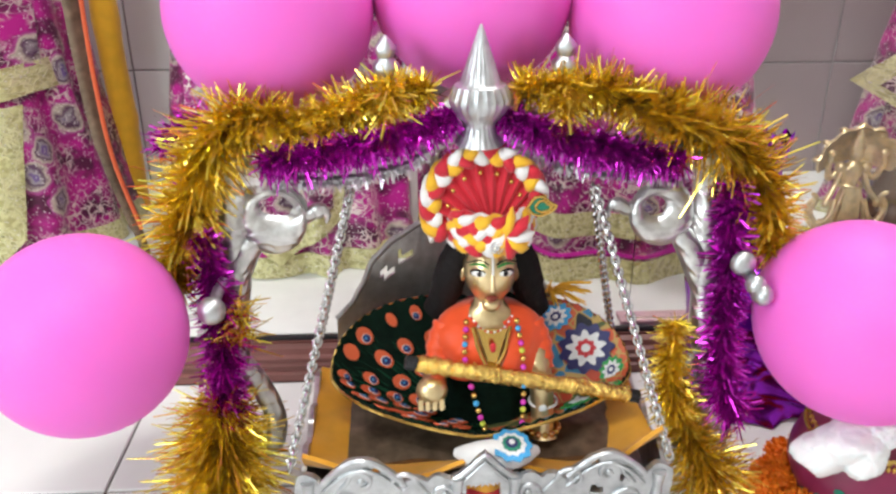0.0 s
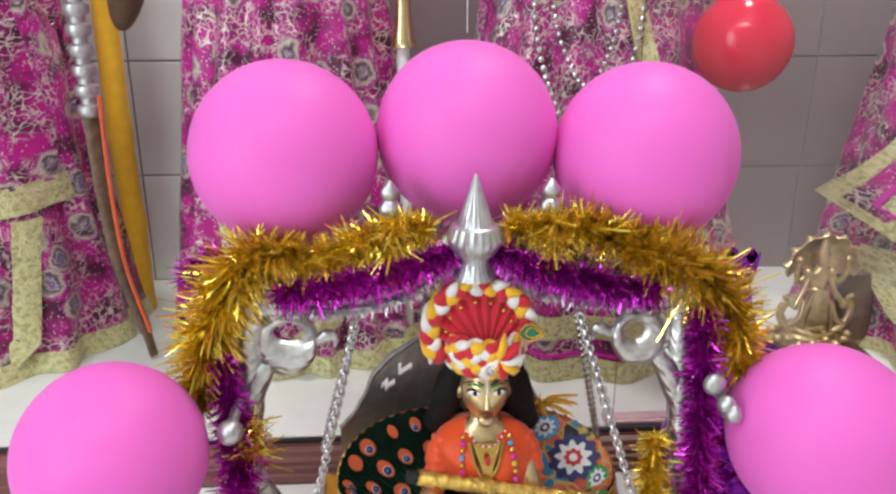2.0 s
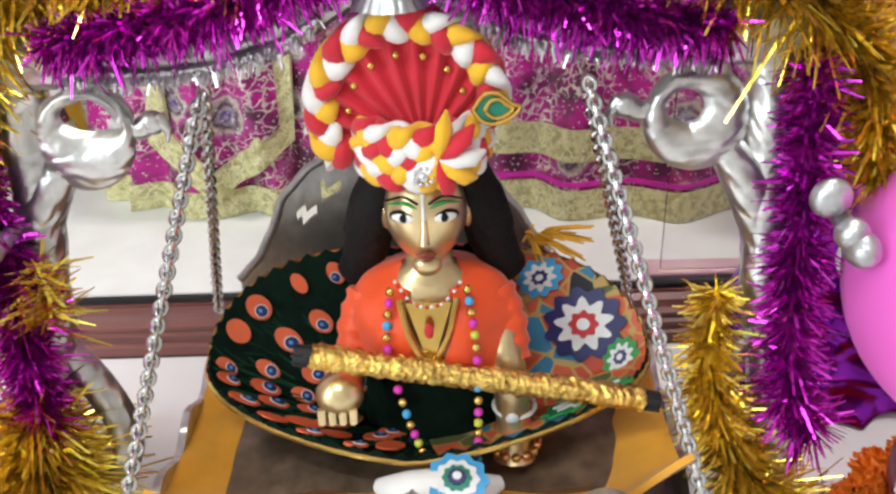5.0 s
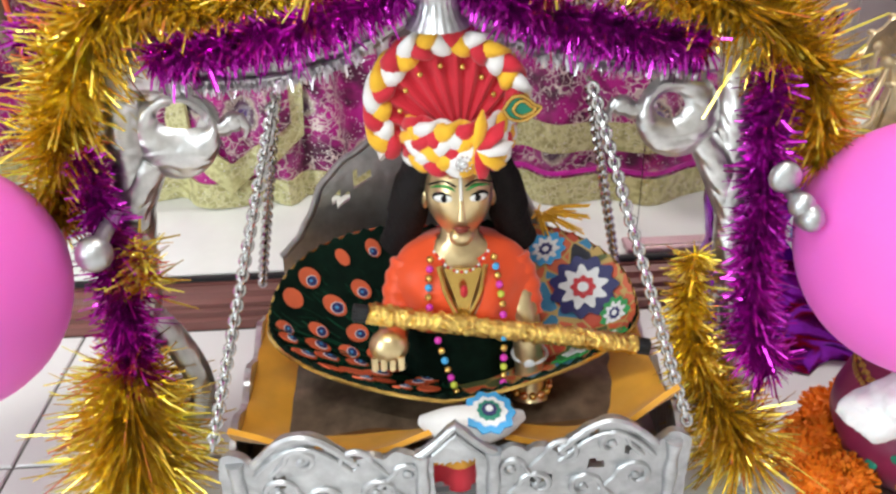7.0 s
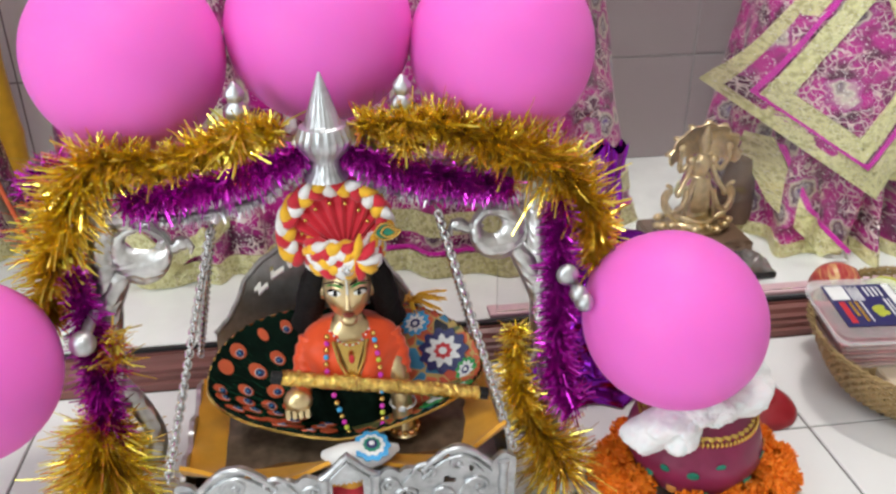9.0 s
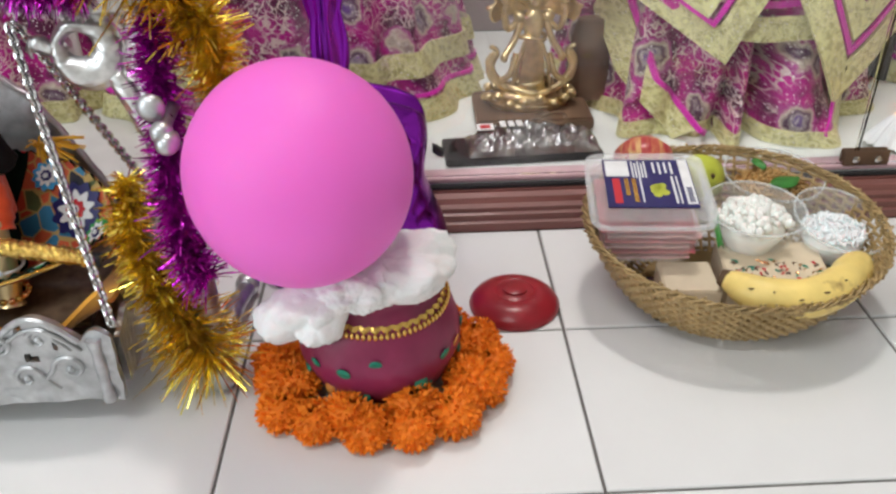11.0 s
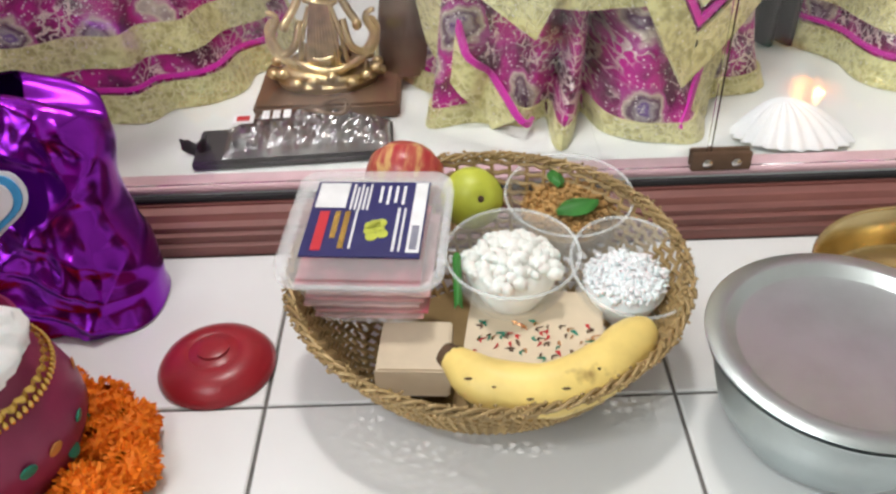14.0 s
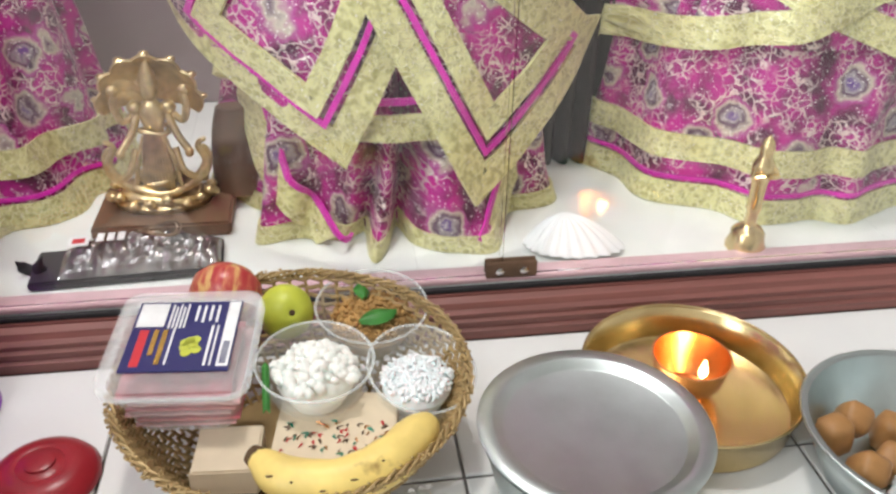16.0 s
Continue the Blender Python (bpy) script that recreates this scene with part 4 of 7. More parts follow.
for k, (cx, cz, rr, sgn) in enumerate(((-0.658, 0.066, 0.014, 1), (-0.640, 0.094, 0.012, -1), (-0.626, 0.058, 0.013, -1), (-0.606, 0.090, 0.013, 1), (-0.592, 0.062, 0.013, 1), (-0.570, 0.078, 0.010, -1),
                                    (-0.500, 0.078, 0.010, 1), (-0.482, 0.062, 0.013, -1), (-0.464, 0.090, 0.013, -1), (-0.450, 0.058, 0.013, 1), (-0.432, 0.096, 0.012, 1), (-0.414, 0.066, 0.014, -1))):
    bm = bmesh.new()
    spiral = [(cx + sgn * rr * math.cos(a) * (1 - a / 8), YF - 0.0066, cz + rr * math.sin(a) * (1 - a / 8)) for a in [0.5 * q for q in range(13)]]
    line = smooth_path([(cx + sgn * (rr + 0.010), YF - 0.0062, cz - 0.012)] + spiral, 3)
    tube(bm, line, [0.0012 + 0.0014 * math.sin(math.pi * min(1, 0.15 + q / len(line))) for q in range(len(line))], 7)
    ball(bm, (cx, YF - 0.0066, cz), (0.0034, 0.002, 0.0034), 10, 6)
    part("scroll", bm, "silver", seat)
for x in (X0, X1 - 0.006):
    bm = bmesh.new()
    grid(bm, 20, 8, lambda u, v: (x + 0.003, YF + 0.008 + (YB - YF - 0.014) * u, 0.040 + (0.045 + 0.012 * math.sin(math.pi * u * 3) ** 2) * v), thick=0.005)
    part("side_panel", bm, "silver_eng", seat)
# back board: bell outline with two pierced holes
BACK = [(0.0, 0.137), (0.06, 0.150), (0.11, 0.170), (0.16, 0.198), (0.25, 0.218), (0.36, 0.233), (0.5, 0.262), (0.64, 0.230), (0.75, 0.212), (0.83, 0.186), (0.90, 0.160), (0.96, 0.138), (1.0, 0.120)]


def back_z(u):
    for (a, za), (c, zc) in zip(BACK, BACK[1:]):
        if a <= u <= c:
            k = (u - a) / (c - a)
            return za + (zc - za) * (3 * k * k - 2 * k ** 3) * 0.5 + (zc - za) * k * 0.5
    return 0.12


bm = bmesh.new()
nu, nv = 64, 22
vg = {}


def bv(i, j):
    if (i, j) not in vg:
        u = i / nu
        z = 0.050 + (back_z(u) - 0.050) * j / nv
        vg[(i, j)] = bm.verts.new((-0.672 + 0.242 * u, YB + 0.02 * (z - 0.05) / 0.2 + 0.012 * math.cos(math.pi * (u - 0.5)), z))
    return vg[(i, j)]


for i in range(nu):
    for j in range(nv):
        u = (i + 0.5) / nu
        x, z = -0.672 + 0.242 * u, 0.050 + (back_z(u) - 0.050) * (j + 0.5) / nv
        if ((x + 0.601) / 0.009) ** 2 + ((z - 0.197) / 0.006) ** 2 < 1 or ((x + 0.618) / 0.007) ** 2 + ((z - 0.181) / 0.006) ** 2 < 1:
            continue
        bm.faces.new((bv(i, j), bv(i + 1, j), bv(i + 1, j + 1), bv(i, j + 1)))
thicken(bm, 0.005)
part("backboard", bm, "silver", seat, "bell-shaped cast backboard with two pierced holes")
bm = bmesh.new()
tube(bm, [(-0.672 + 0.242 * k / 60, YB - 0.003 + 0.02 * (back_z(k / 60) - 0.05) / 0.2 + 0.012 * math.cos(math.pi * (k / 60 - 0.5)), back_z(k / 60)) for k in range(61)], 0.0032, 8)
part("backboard_rim", bm, "silver", seat)

# cloths and mat on the seat
bm = bmesh.new()


def drape(u, v):
    x = X0 + 0.006 + (X1 - X0 - 0.012) * u
    y = YF + 0.010 + (YB - YF - 0.02) * v
    z = 0.064 + 0.005 * noise.noise((u * 7, v * 5, 2)) + 0.034 * math.exp(-v * 9) * (0.72 + 0.28 * math.cos(u * 2 * math.pi * 2)) + 0.012 * v
    if u < 0.14:
        z += 0.010 * (1 - u / 0.14)
    if u > 0.86:
        z += 0.028 * ((u - 0.86) / 0.14)
    return (x, y, z)


grid(bm, 60, 40, drape, thick=0.004)
tagged(part("seat_cloth", bm, "yellow_cloth"), "turmeric-yellow cloth rumpled over the swing seat", "cloth")
bm = bmesh.new()
grid(bm, 40, 24, lambda u, v: (-0.655 + 0.245 * u, -0.250 + 0.107 * v, 0.078 + 0.006 * math.sin(math.pi * u) * math.sin(math.pi * v) + 0.004 * noise.noise((u * 6, v * 5, 9)) + 0.014 * v), thick=0.006)
tagged(part("seat_mat", bm, "mat_gold"), "brown-gold shiny fabric mat under the idol", "mat")
bm = bmesh.new()
grid(bm, 10, 8, lambda u, v: (-0.556 + 0.042 * u, YF + 0.010 + 0.003 * math.sin(u * 9), 0.046 + 0.022 * v), thick=0.002)
fold = tagged(part("cloth_fold", bm, "red_felt"), "red and yellow cloth fold behind the cradle's pierced front", "cloth")
bm = bmesh.new()
grid(bm, 10, 6, lambda u, v: (-0.556 + 0.042 * u, YF + 0.009 + 0.003 * math.sin(u * 9), 0.069 + 0.016 * v), thick=0.002)
part("yellow_edge", bm, "yellow_cloth", fold)

# ---- the seated idol and what it wears ----
IX, IY = -0.526, -0.190
# spread skirt: a shallow dish, peacock-feather print on one half, embroidered patches on the other
def dish(a, r, off=0.0):
    """Place on the spread skirt at angle a (0 right, 90 back) and radius r (0..1)."""
    cx, cy = IX - 0.012, -0.190
    rx = 0.132 if math.cos(a) < 0 else 0.145
    x = cx + rx * r * math.cos(a)
    y = cy + (0.062 if math.sin(a) > 0 else 0.070) * r * math.sin(a)
    back_up = max(0.0, math.sin(a))
    z = 0.083 + (0.026 + 0.066 * back_up + 0.024 * abs(math.cos(a))) * r ** 1.8 + off
    return Vector((x, y, z))


bm = bmesh.new()
NA, NR = 120, 14
rows = [[bm.verts.new(dish(2 * math.pi * k / NA, 0.12 + 0.88 * j / NR) + (Vector((0, 0, 0.004 * (k % 2))) if j == NR else Vector())) for k in range(NA)] for j in range(NR + 1)]
for j in range(NR):
    for k in range(NA):
        f = bm.faces.new((rows[j][k], rows[j][(k + 1) % NA], rows[j + 1][(k + 1) % NA], rows[j + 1][k]))
        ang = 360 * (k + 0.5) / NA
        f.material_index = 0 if 62 < ang < 276 else 1
thicken(bm, 0.003)
robe = thing("spread_skirt", (0, 0, 0), "round spread idol skirt, dark green peacock-eye print beside embroidered patches", "skirt")
M["leaf_patch"] = mat("green_satin_patch", (0.02, 0.30, 0.06), 0.5, vary=0.15)
M["patch_cloth"] = mat("embroidered_patchwork", (0.50, 0.10, 0.03), 0.6, vary=0.5, scale=90, bump=0.4)
nt, b = nodes(M["patch_cloth"])
vo = nt.nodes.new("ShaderNodeTexVoronoi")
vo.inputs["Scale"].default_value = 62
nt.links.new([n for n in nt.nodes if n.type == "TEX_COORD"][0].outputs["Object"], vo.inputs["Vector"])
rr = ramp_of(nt, vo.outputs["Color"], [(0.0, (0.62, 0.11, 0.04)), (0.34, (0.10, 0.12, 0.04)), (0.42, (0.02, 0.02, 0.03)), (0.52, (0.52, 0.07, 0.03)), (0.70, (0.04, 0.20, 0.35)), (0.76, (0.60, 0.12, 0.05))], True)
edge = nt.nodes.new("ShaderNodeTexVoronoi")
edge.feature = "DISTANCE_TO_EDGE"
edge.inputs["Scale"].default_value = 62
nt.links.new([n for n in nt.nodes if n.type == "TEX_COORD"][0].outputs["Object"], edge.inputs["Vector"])
er = ramp_of(nt, edge.outputs["Distance"], [(0.0, (1, 1, 1)), (0.03, (1, 1, 1)), (0.05, (0, 0, 0))])
nt.links.new(mixed(nt, er.outputs[0], rr.outputs[0], (0.50, 0.33, 0.10)), b.inputs["Base Color"])
part("skirt_cloth", bm, ["dark_green", "patch_cloth"], robe)


def decal_disc(a, r, rad, off, material, name, squash=0.75, petals=0, amp=0.0, seg=20):
    """A flat round motif sewn on the dish."""
    c = dish(a, r)
    off += 0.0034
    ta = (dish(a + 0.02, r) - dish(a - 0.02, r)).normalized()
    tr = (dish(a, min(r + 0.03, 1.0)) - dish(a, r - 0.03)).normalized()
    nrm = ta.cross(tr).normalized()
    if nrm.z < 0 and nrm.y > 0:
        nrm = -nrm
    if nrm.dot(Vector((0, -1, 0.8))) < 0:
        nrm = -nrm
    bm = bmesh.new()
    seg = max(seg, petals * 6)
    ring = [c + (ta * math.cos(q) * squash + tr * math.sin(q)) * rad * (1 + amp * math.cos(petals * q)) for q in [2 * math.pi * k / seg for k in range(seg)]]
    top = [bm.verts.new(p + nrm * off) for p in ring]
    bot = [bm.verts.new(p + nrm * (off - 0.0012)) for p in ring]
    bm.faces.new(top)
    for k in range(seg):
        bm.faces.new((bot[k], bot[(k + 1) % seg], top[(k + 1) % seg], top[k]))
    bmesh.ops.recalc_face_normals(bm, faces=bm.faces)
    return part(name, bm, material, robe, smooth=False)


rng = random.Random(4)
for r, cnt, ph in ((0.93, 12, 0.0), (0.76, 10, 0.5), (0.58, 8, 0.1), (0.42, 5, 0.4)):
    for k in range(cnt):
        a = math.radians(84 + 186 * (k + ph + rng.uniform(-0.12, 0.12)) / cnt)
        s = 0.0098 * (0.85 + 0.3 * rng.random()) * (0.86 if r > 0.9 else 1)
        w = rng.uniform(0.55, 0.85)
        decal_disc(a, r, s, 0.0028, "feather_orange", "feather_eye", w, 1, 0.12)
        if rng.random() < 0.75:
            decal_disc(a + 0.015, r - 0.016, s * 0.50, 0.0034, "white", "feather_ring", 0.9)
            decal_disc(a + 0.015, r - 0.016, s * 0.43, 0.0040, "navy", "feather_pupil", 0.9)
            decal_disc(a + 0.020, r - 0.012, s * 0.14, 0.0046, "sky_blue", "feather_glint", 0.9)
# green fringe strands of the feathers
vs, fs = [], []
for k in range(260):
    a, r0 = math.radians(rng.uniform(80, 274)), rng.uniform(0.35, 0.86)
    side = Vector((rng.uniform(-1, 1), rng.uniform(-1, 1), 0.2)).normalized() * 0.0008
    o = len(vs)
    for q, da, lift in ((0.0, 0.0, 0.0045), (0.07, rng.uniform(-0.03, 0.03), 0.0058), (0.15, rng.uniform(-0.06, 0.06), 0.0048)):
        p = dish(a + da, min(r0 + q, 1.0), lift)
        vs += [p - side, p + side, p + Vector((0, 0, 0.0008))]
    for q in (0, 3):
        fs += [(o + q + i, o + q + (i + 1) % 3, o + q + 3 + (i + 1) % 3, o + q + 3 + i) for i in range(3)]
fringe = bmesh.new()
fringe_mesh = bpy.data.meshes.new("feather_fringe")
fringe_mesh.from_pydata(vs, [], fs)
fringe.from_mesh(fringe_mesh)
fr_ob = part("feather_fringe", fringe, "fringe_green", robe)
fr_ob["kind"] = "stuff"
for a, r, s, c1 in ((26, 0.84, 0.0245, "navy"), (-34, 0.88, 0.023, "leaf_patch"), (52, 0.92, 0.014, "sky_blue"), (2, 0.90, 0.012, "leaf_patch")):
    a = math.radians(a)
    decal_disc(a, r, s, 0.003, c1, "flower_patch", 0.95, 11, 0.10)
    decal_disc(a, r, s * 0.66, 0.004, "white", "flower_petals", 0.95, 9, 0.20)
    decal_disc(a, r, s * 0.36, 0.005, "navy" if c1 != "navy" else "red", "flower_ring", 0.95, 8, 0.12)
    decal_disc(a, r, s * 0.17, 0.006, "white", "flower_core", 0.95)
bm = bmesh.new()
tube(bm, [dish(2 * math.pi * k / 90, 1.0, 0.0005) for k in range(90)], 0.0016, 6, closed=True)
part("trim_cord", bm, "bead_gold", robe, "thin gold edging cord")

# yellow tassel at the back edge of the patchwork
rng = random.Random(21)
bm = bmesh.new()
root = dish(math.radians(58), 0.98, 0.010)
for k in range(46):
    d = Vector((rng.uniform(-0.006, 0.034), rng.uniform(-0.012, 0.004), rng.uniform(-0.008, 0.012)))
    tube(bm, [root, root + d * 0.6 + Vector((0, 0, 0.005)), root + d * 1.2], [0.0012, 0.0010, 0.0007], 4)
part("tassel", bm, "yellow_felt", robe, "mustard-yellow thread tassel")

# rolled patchwork tail with a blue flower lying over the front rail
bm = bmesh.new()
tube(bm, smooth_path([(-0.560, -0.262, 0.096), (-0.545, -0.272, 0.101), (-0.525, -0.278, 0.104), (-0.505, -0.272, 0.100), (-0.488, -0.262, 0.096)], 6), [0.004 + 0.010 * math.sin(math.pi * k / 24) for k in range(25)], 12, flat=0.7)
tail = tagged(part("sash", bm, "white_felt"), "white sash with a turquoise flower patch over the seat front", "sash")
for rad, y, m_ in ((0.017, -0.2885, "sky_blue"), (0.012, -0.290, "white"), (0.008, -0.2915, "green_dot"), (0.005, -0.293, "navy"), (0.0025, -0.2945, "white")):
    bm = bmesh.new()
    lathe(bm, [(rad, 0), (rad, 0.0012)], (0, 0, 0), 40, ripple=0.08, count=10)
    q = part("flower", bm, m_, tail, smooth=False)
    q.matrix_basis = pose(-0.513, -0.276, 0.1120 - (y + 0.2885) * 0.6, 12, 4, 0)

# statue: one mesh, gilded, painted face and black hair
bm = bmesh.new()
G, W, K, R_, E_ = 0, 1, 2, 3, 4
lathe(bm, [(0.040, 0.085), (0.041, 0.10), (0.039, 0.13), (0.037, 0.15), (0.039, 0.165), (0.034, 0.185), (0.024, 0.196), (0.0145, 0.201), (0.0135, 0.210)], (IX, IY, 0), 28, 1.0, 0.66)
ball(bm, (IX, IY - 0.004, 0.232), (0.0235, 0.024, 0.0305), 28, 20)
for v in bm.verts:
    d = v.co - Vector((IX, IY - 0.004, 0.232))
    if d.length < 0.034 and d.z < -0.004 and v.co.z > 0.198:
        v.co.x = IX + d.x * (1 - 0.12 * min(1, (-d.z - 0.004) / 0.026))
fy = IY - 0.028
tube(bm, [(IX, fy + 0.004, 0.243), (IX, fy - 0.001, 0.232), (IX, fy - 0.0045, 0.226), (IX, fy + 0.001, 0.2225)], [0.0016, 0.0021, 0.0029, 0.001], 10)
ball(bm, (IX, fy + 0.0022, 0.2155), (0.0062, 0.0020, 0.0014), 12, 8, R_)
ball(bm, (IX, fy + 0.0026, 0.2132), (0.0048, 0.0022, 0.0015), 12, 8, R_)
ball(bm, (IX, fy + 0.0085, 0.2068), (0.0085, 0.006, 0.0045), 14, 10)
for s in (-1, 1):
    yy = fy + 0.0050
    rot = Euler((0, 0, s * 0.35))
    ball(bm, (IX + s * 0.0112, yy, 0.2378), (0.0084, 0.0022, 0.0042), 16, 8, K, rot)
    ball(bm, (IX + s * 0.0112, yy - 0.0005, 0.2375), (0.0074, 0.0024, 0.0033), 16, 8, W, rot)
    ball(bm, (IX + s * 0.0108, yy - 0.0017, 0.2377), (0.0026, 0.0023, 0.0027), 14, 10, K)
    tube(bm, smooth_path([(IX + s * 0.0035, fy + 0.0026, 0.2435), (IX + s * 0.011, fy + 0.0034, 0.2468), (IX + s * 0.020, fy + 0.0098, 0.2435)], 5), [0.0004, 0.0007, 0.0010, 0.0011, 0.0012, 0.0012, 0.0011, 0.0010, 0.0008, 0.0005, 0.0003], 8, E_)
    tube(bm, smooth_path([(IX + s * 0.0030, fy + 0.0024, 0.2462), (IX + s * 0.011, fy + 0.0042, 0.2500), (IX + s * 0.021, fy + 0.0110, 0.2450)], 5), 0.0007, 6, K)
    # ears, black hair falling to the shoulders
    ball(bm, (IX + s * 0.0235, IY + 0.002, 0.226), (0.003, 0.005, 0.008), 10, 8)
    tube(bm, smooth_path([(IX + s * 0.018, IY + 0.012, 0.258), (IX + s * 0.030, IY + 0.012, 0.232), (IX + s * 0.038, IY + 0.016, 0.205), (IX + s * 0.048, IY + 0.022, 0.182)], 6), [0.014] * 6 + [0.015] * 6 + [0.013] * 6 + [0.006], 12, K)
    # arms
    ey = IY - 0.004
    if s < 0:
        tube(bm, smooth_path([(IX - 0.038, ey, 0.176), (IX - 0.048, ey - 0.010, 0.150), (IX - 0.051, ey - 0.042, 0.143)], 6), 0.0105, 12)
        ball(bm, (IX - 0.053, IY - 0.050, 0.146), (0.014, 0.012, 0.013), 16, 10)
        for q in range(4):
            tube(bm, [(IX - 0.063 + q * 0.006, IY - 0.058, 0.142), (IX - 0.063 + q * 0.006, IY - 0.060, 0.134), (IX - 0.062 + q * 0.006, IY - 0.054, 0.131)], 0.0027, 7)
    else:
        tube(bm, smooth_path([(IX + 0.038, ey, 0.176), (IX + 0.044, ey - 0.020, 0.150), (IX + 0.047, ey - 0.030, 0.115), (IX + 0.047, ey - 0.040, 0.088)], 6), [0.0105] * 12 + [0.0105] * 6 + [0.013], 12)
ball(bm, (IX, IY + 0.016, 0.240), (0.032, 0.022, 0.032), 20, 14, K)
tube(bm, [(IX, fy + 0.0075, 0.2585), (IX, fy + 0.001, 0.250), (IX, fy - 0.0008, 0.238)], 0.0011, 6, W)
for v in bm.verts:
    k = min(max((v.co.z - 0.196) / 0.014, 0.0), 1.0)
    v.co.z += 0.007 * k * k * (3 - 2 * k)
M["eye_white"] = mat("painted_white", (0.8, 0.79, 0.75), 0.3)
M["lip_red"] = mat("painted_lip", (0.26, 0.05, 0.03), 0.35)
M["eyelid_green"] = mat("painted_green_lid", (0.03, 0.30, 0.05), 0.4)
tagged(part("idol_statue", bm, ["idol_gold", "eye_white", "hair", "lip_red", "eyelid_green"]), "small gilded metal idol statue seated on the swing", "statue")

bm = bmesh.new()
lathe(bm, [(0.044, 0.083), (0.047, 0.090), (0.046, 0.105), (0.044, 0.130), (0.0425, 0.150), (0.040, 0.151)], (IX, IY + 0.002, 0), 60, 1.0, 0.72, ripple=0.03, count=11)
tagged(part("waist_cloth", bm, ["dark_green"]), "dark green velvet cloth wrapped round the idol's waist", "cloth")
# orange shawl over the shoulders, open at the neck
bm = bmesh.new()
def shawl(u, v):
    gape = 30 * (1 - v) ** 0.8 + 1
    a = math.radians(-90 + gape + (360 - 2 * gape) * u)
    puff = math.sin(min(v * 1.35, 1) * math.pi / 2)
    x = IX + (0.017 + 0.034 * puff) * math.cos(a)
    y = IY + (0.014 + 0.026 * puff) * math.sin(a) - 0.004 * v
    front = max(0.0, -math.sin(a))
    z = 0.202 - 0.012 * v - 0.042 * v ** 2.2 - 0.010 * front * (1 - v)
    f = 0.0016 * math.sin(a * 7 + v * 5) * v + 0.0012 * noise.noise((a * 3, v * 5, 2))
    return (x + f * math.cos(a), y + f * math.sin(a), z)
grid(bm, 110, 16, shawl, thick=0.0018)
for s in (-1, 1):
    pts_ = [(IX + s * 0.037, IY - 0.002, 0.184), (IX + s * 0.044, IY - 0.010, 0.166), (IX + s * 0.045, IY - 0.020, 0.147)]
    tube(bm, smooth_path(pts_, 7), [0.0128 + 0.0010 * math.sin(k * 1.9) for k in range(15)], 18)
tagged(part("idol_shawl", bm, "orange_cloth"), "bright orange satin shawl round the idol's shoulders", "shawl")
bm = bmesh.new()
for s in (-1, 1):
    tube(bm, smooth_path([(IX + s * 0.016, IY - 0.030, 0.196), (IX + s * 0.011, IY - 0.040, 0.178), (IX + s * 0.001, IY - 0.045, 0.158)], 6), 0.0030, 8, flat=0.4)
grid(bm, 14, 8, lambda u, v: (IX + (u - 0.5) * 0.026 * (1 - v), IY - 0.034 - 0.010 * v, 0.196 - 0.040 * v), thick=0.001)
tagged(part("gold_collar", bm, "bead_gold"), "gold lace V-shaped collar at the idol's neck", "collar")

# necklaces
def strand(name, pts, r, mats, label, category="necklace"):
    ob = thing(name, pts[0], label, category, "idol's beads")
    pts = [Vector(p) for p in pts]
    o0 = pts[0]
    path = smooth_path(pts, 10)
    d, k = 0.0, 0
    last = path[0]
    meshes = []
    for m_ in mats:
        bm = bmesh.new()
        ball(bm, (0, 0, 0), r, 10, 7)
        me = bpy.data.meshes.new("bead")
        bm.to_mesh(me)
        bm.free()
        me.materials.append(M[m_])
        me.polygons.foreach_set("use_smooth", [True] * len(me.polygons))
        meshes.append(me)
    for p in path:
        if (p - last).length >= 1.9 * r or k == 0:
            q = new("bead", meshes[k % len(meshes)])
            q.parent = ob
            q.location = p - o0
            last, k = p, k + 1
    return ob


BEADS = ["bead_gold", "bead_pink", "bead_gold", "sky_blue", "bead_gold", "bead_pink", "lemon"]
strand("bead_necklace", [(IX - 0.022, IY - 0.026, 0.199), (IX - 0.024, IY - 0.044, 0.172), (IX - 0.015, IY - 0.056, 0.135), (IX - 0.006, IY - 0.060, 0.105), (IX - 0.003, IY - 0.062, 0.092)], 0.0027, BEADS, "string of multicoloured round beads on the idol's chest")
strand("bead_necklace", [(IX + 0.022, IY - 0.026, 0.199), (IX + 0.026, IY - 0.044, 0.172), (IX + 0.026, IY - 0.056, 0.135), (IX + 0.025, IY - 0.060, 0.105), (IX + 0.024, IY - 0.062, 0.090)], 0.0027, BEADS[2:] + BEADS[:2], "string of multicoloured round beads on the idol's chest")
strand("pearl_necklace", [(IX - 0.019, IY - 0.022, 0.203), (IX - 0.010, IY - 0.032, 0.196), (IX, IY - 0.035, 0.1935), (IX + 0.010, IY - 0.032, 0.196), (IX + 0.019, IY - 0.022, 0.203)], 0.0011, ["white", "red"], "fine white and red bead choker on the idol's neck")
bm = bmesh.new()
ball(bm, (IX, IY - 0.043, 0.183), (0.0028, 0.0015, 0.005), 10, 8)
tagged(part("pendant", bm, "red"), "small red drop pendant at the idol's chest", "pendant")
bm = bmesh.new()
tube(bm, [(IX + 0.048 + 0.0125 * math.cos(a), IY - 0.030 + 0.0125 * math.sin(a), 0.118) for a in [2 * math.pi * k / 20 for k in range(20)]], 0.0014, 6, closed=True)
ball(bm, (IX + 0.046, IY - 0.043, 0.118), (0.004, 0.0016, 0.004), 12, 8)
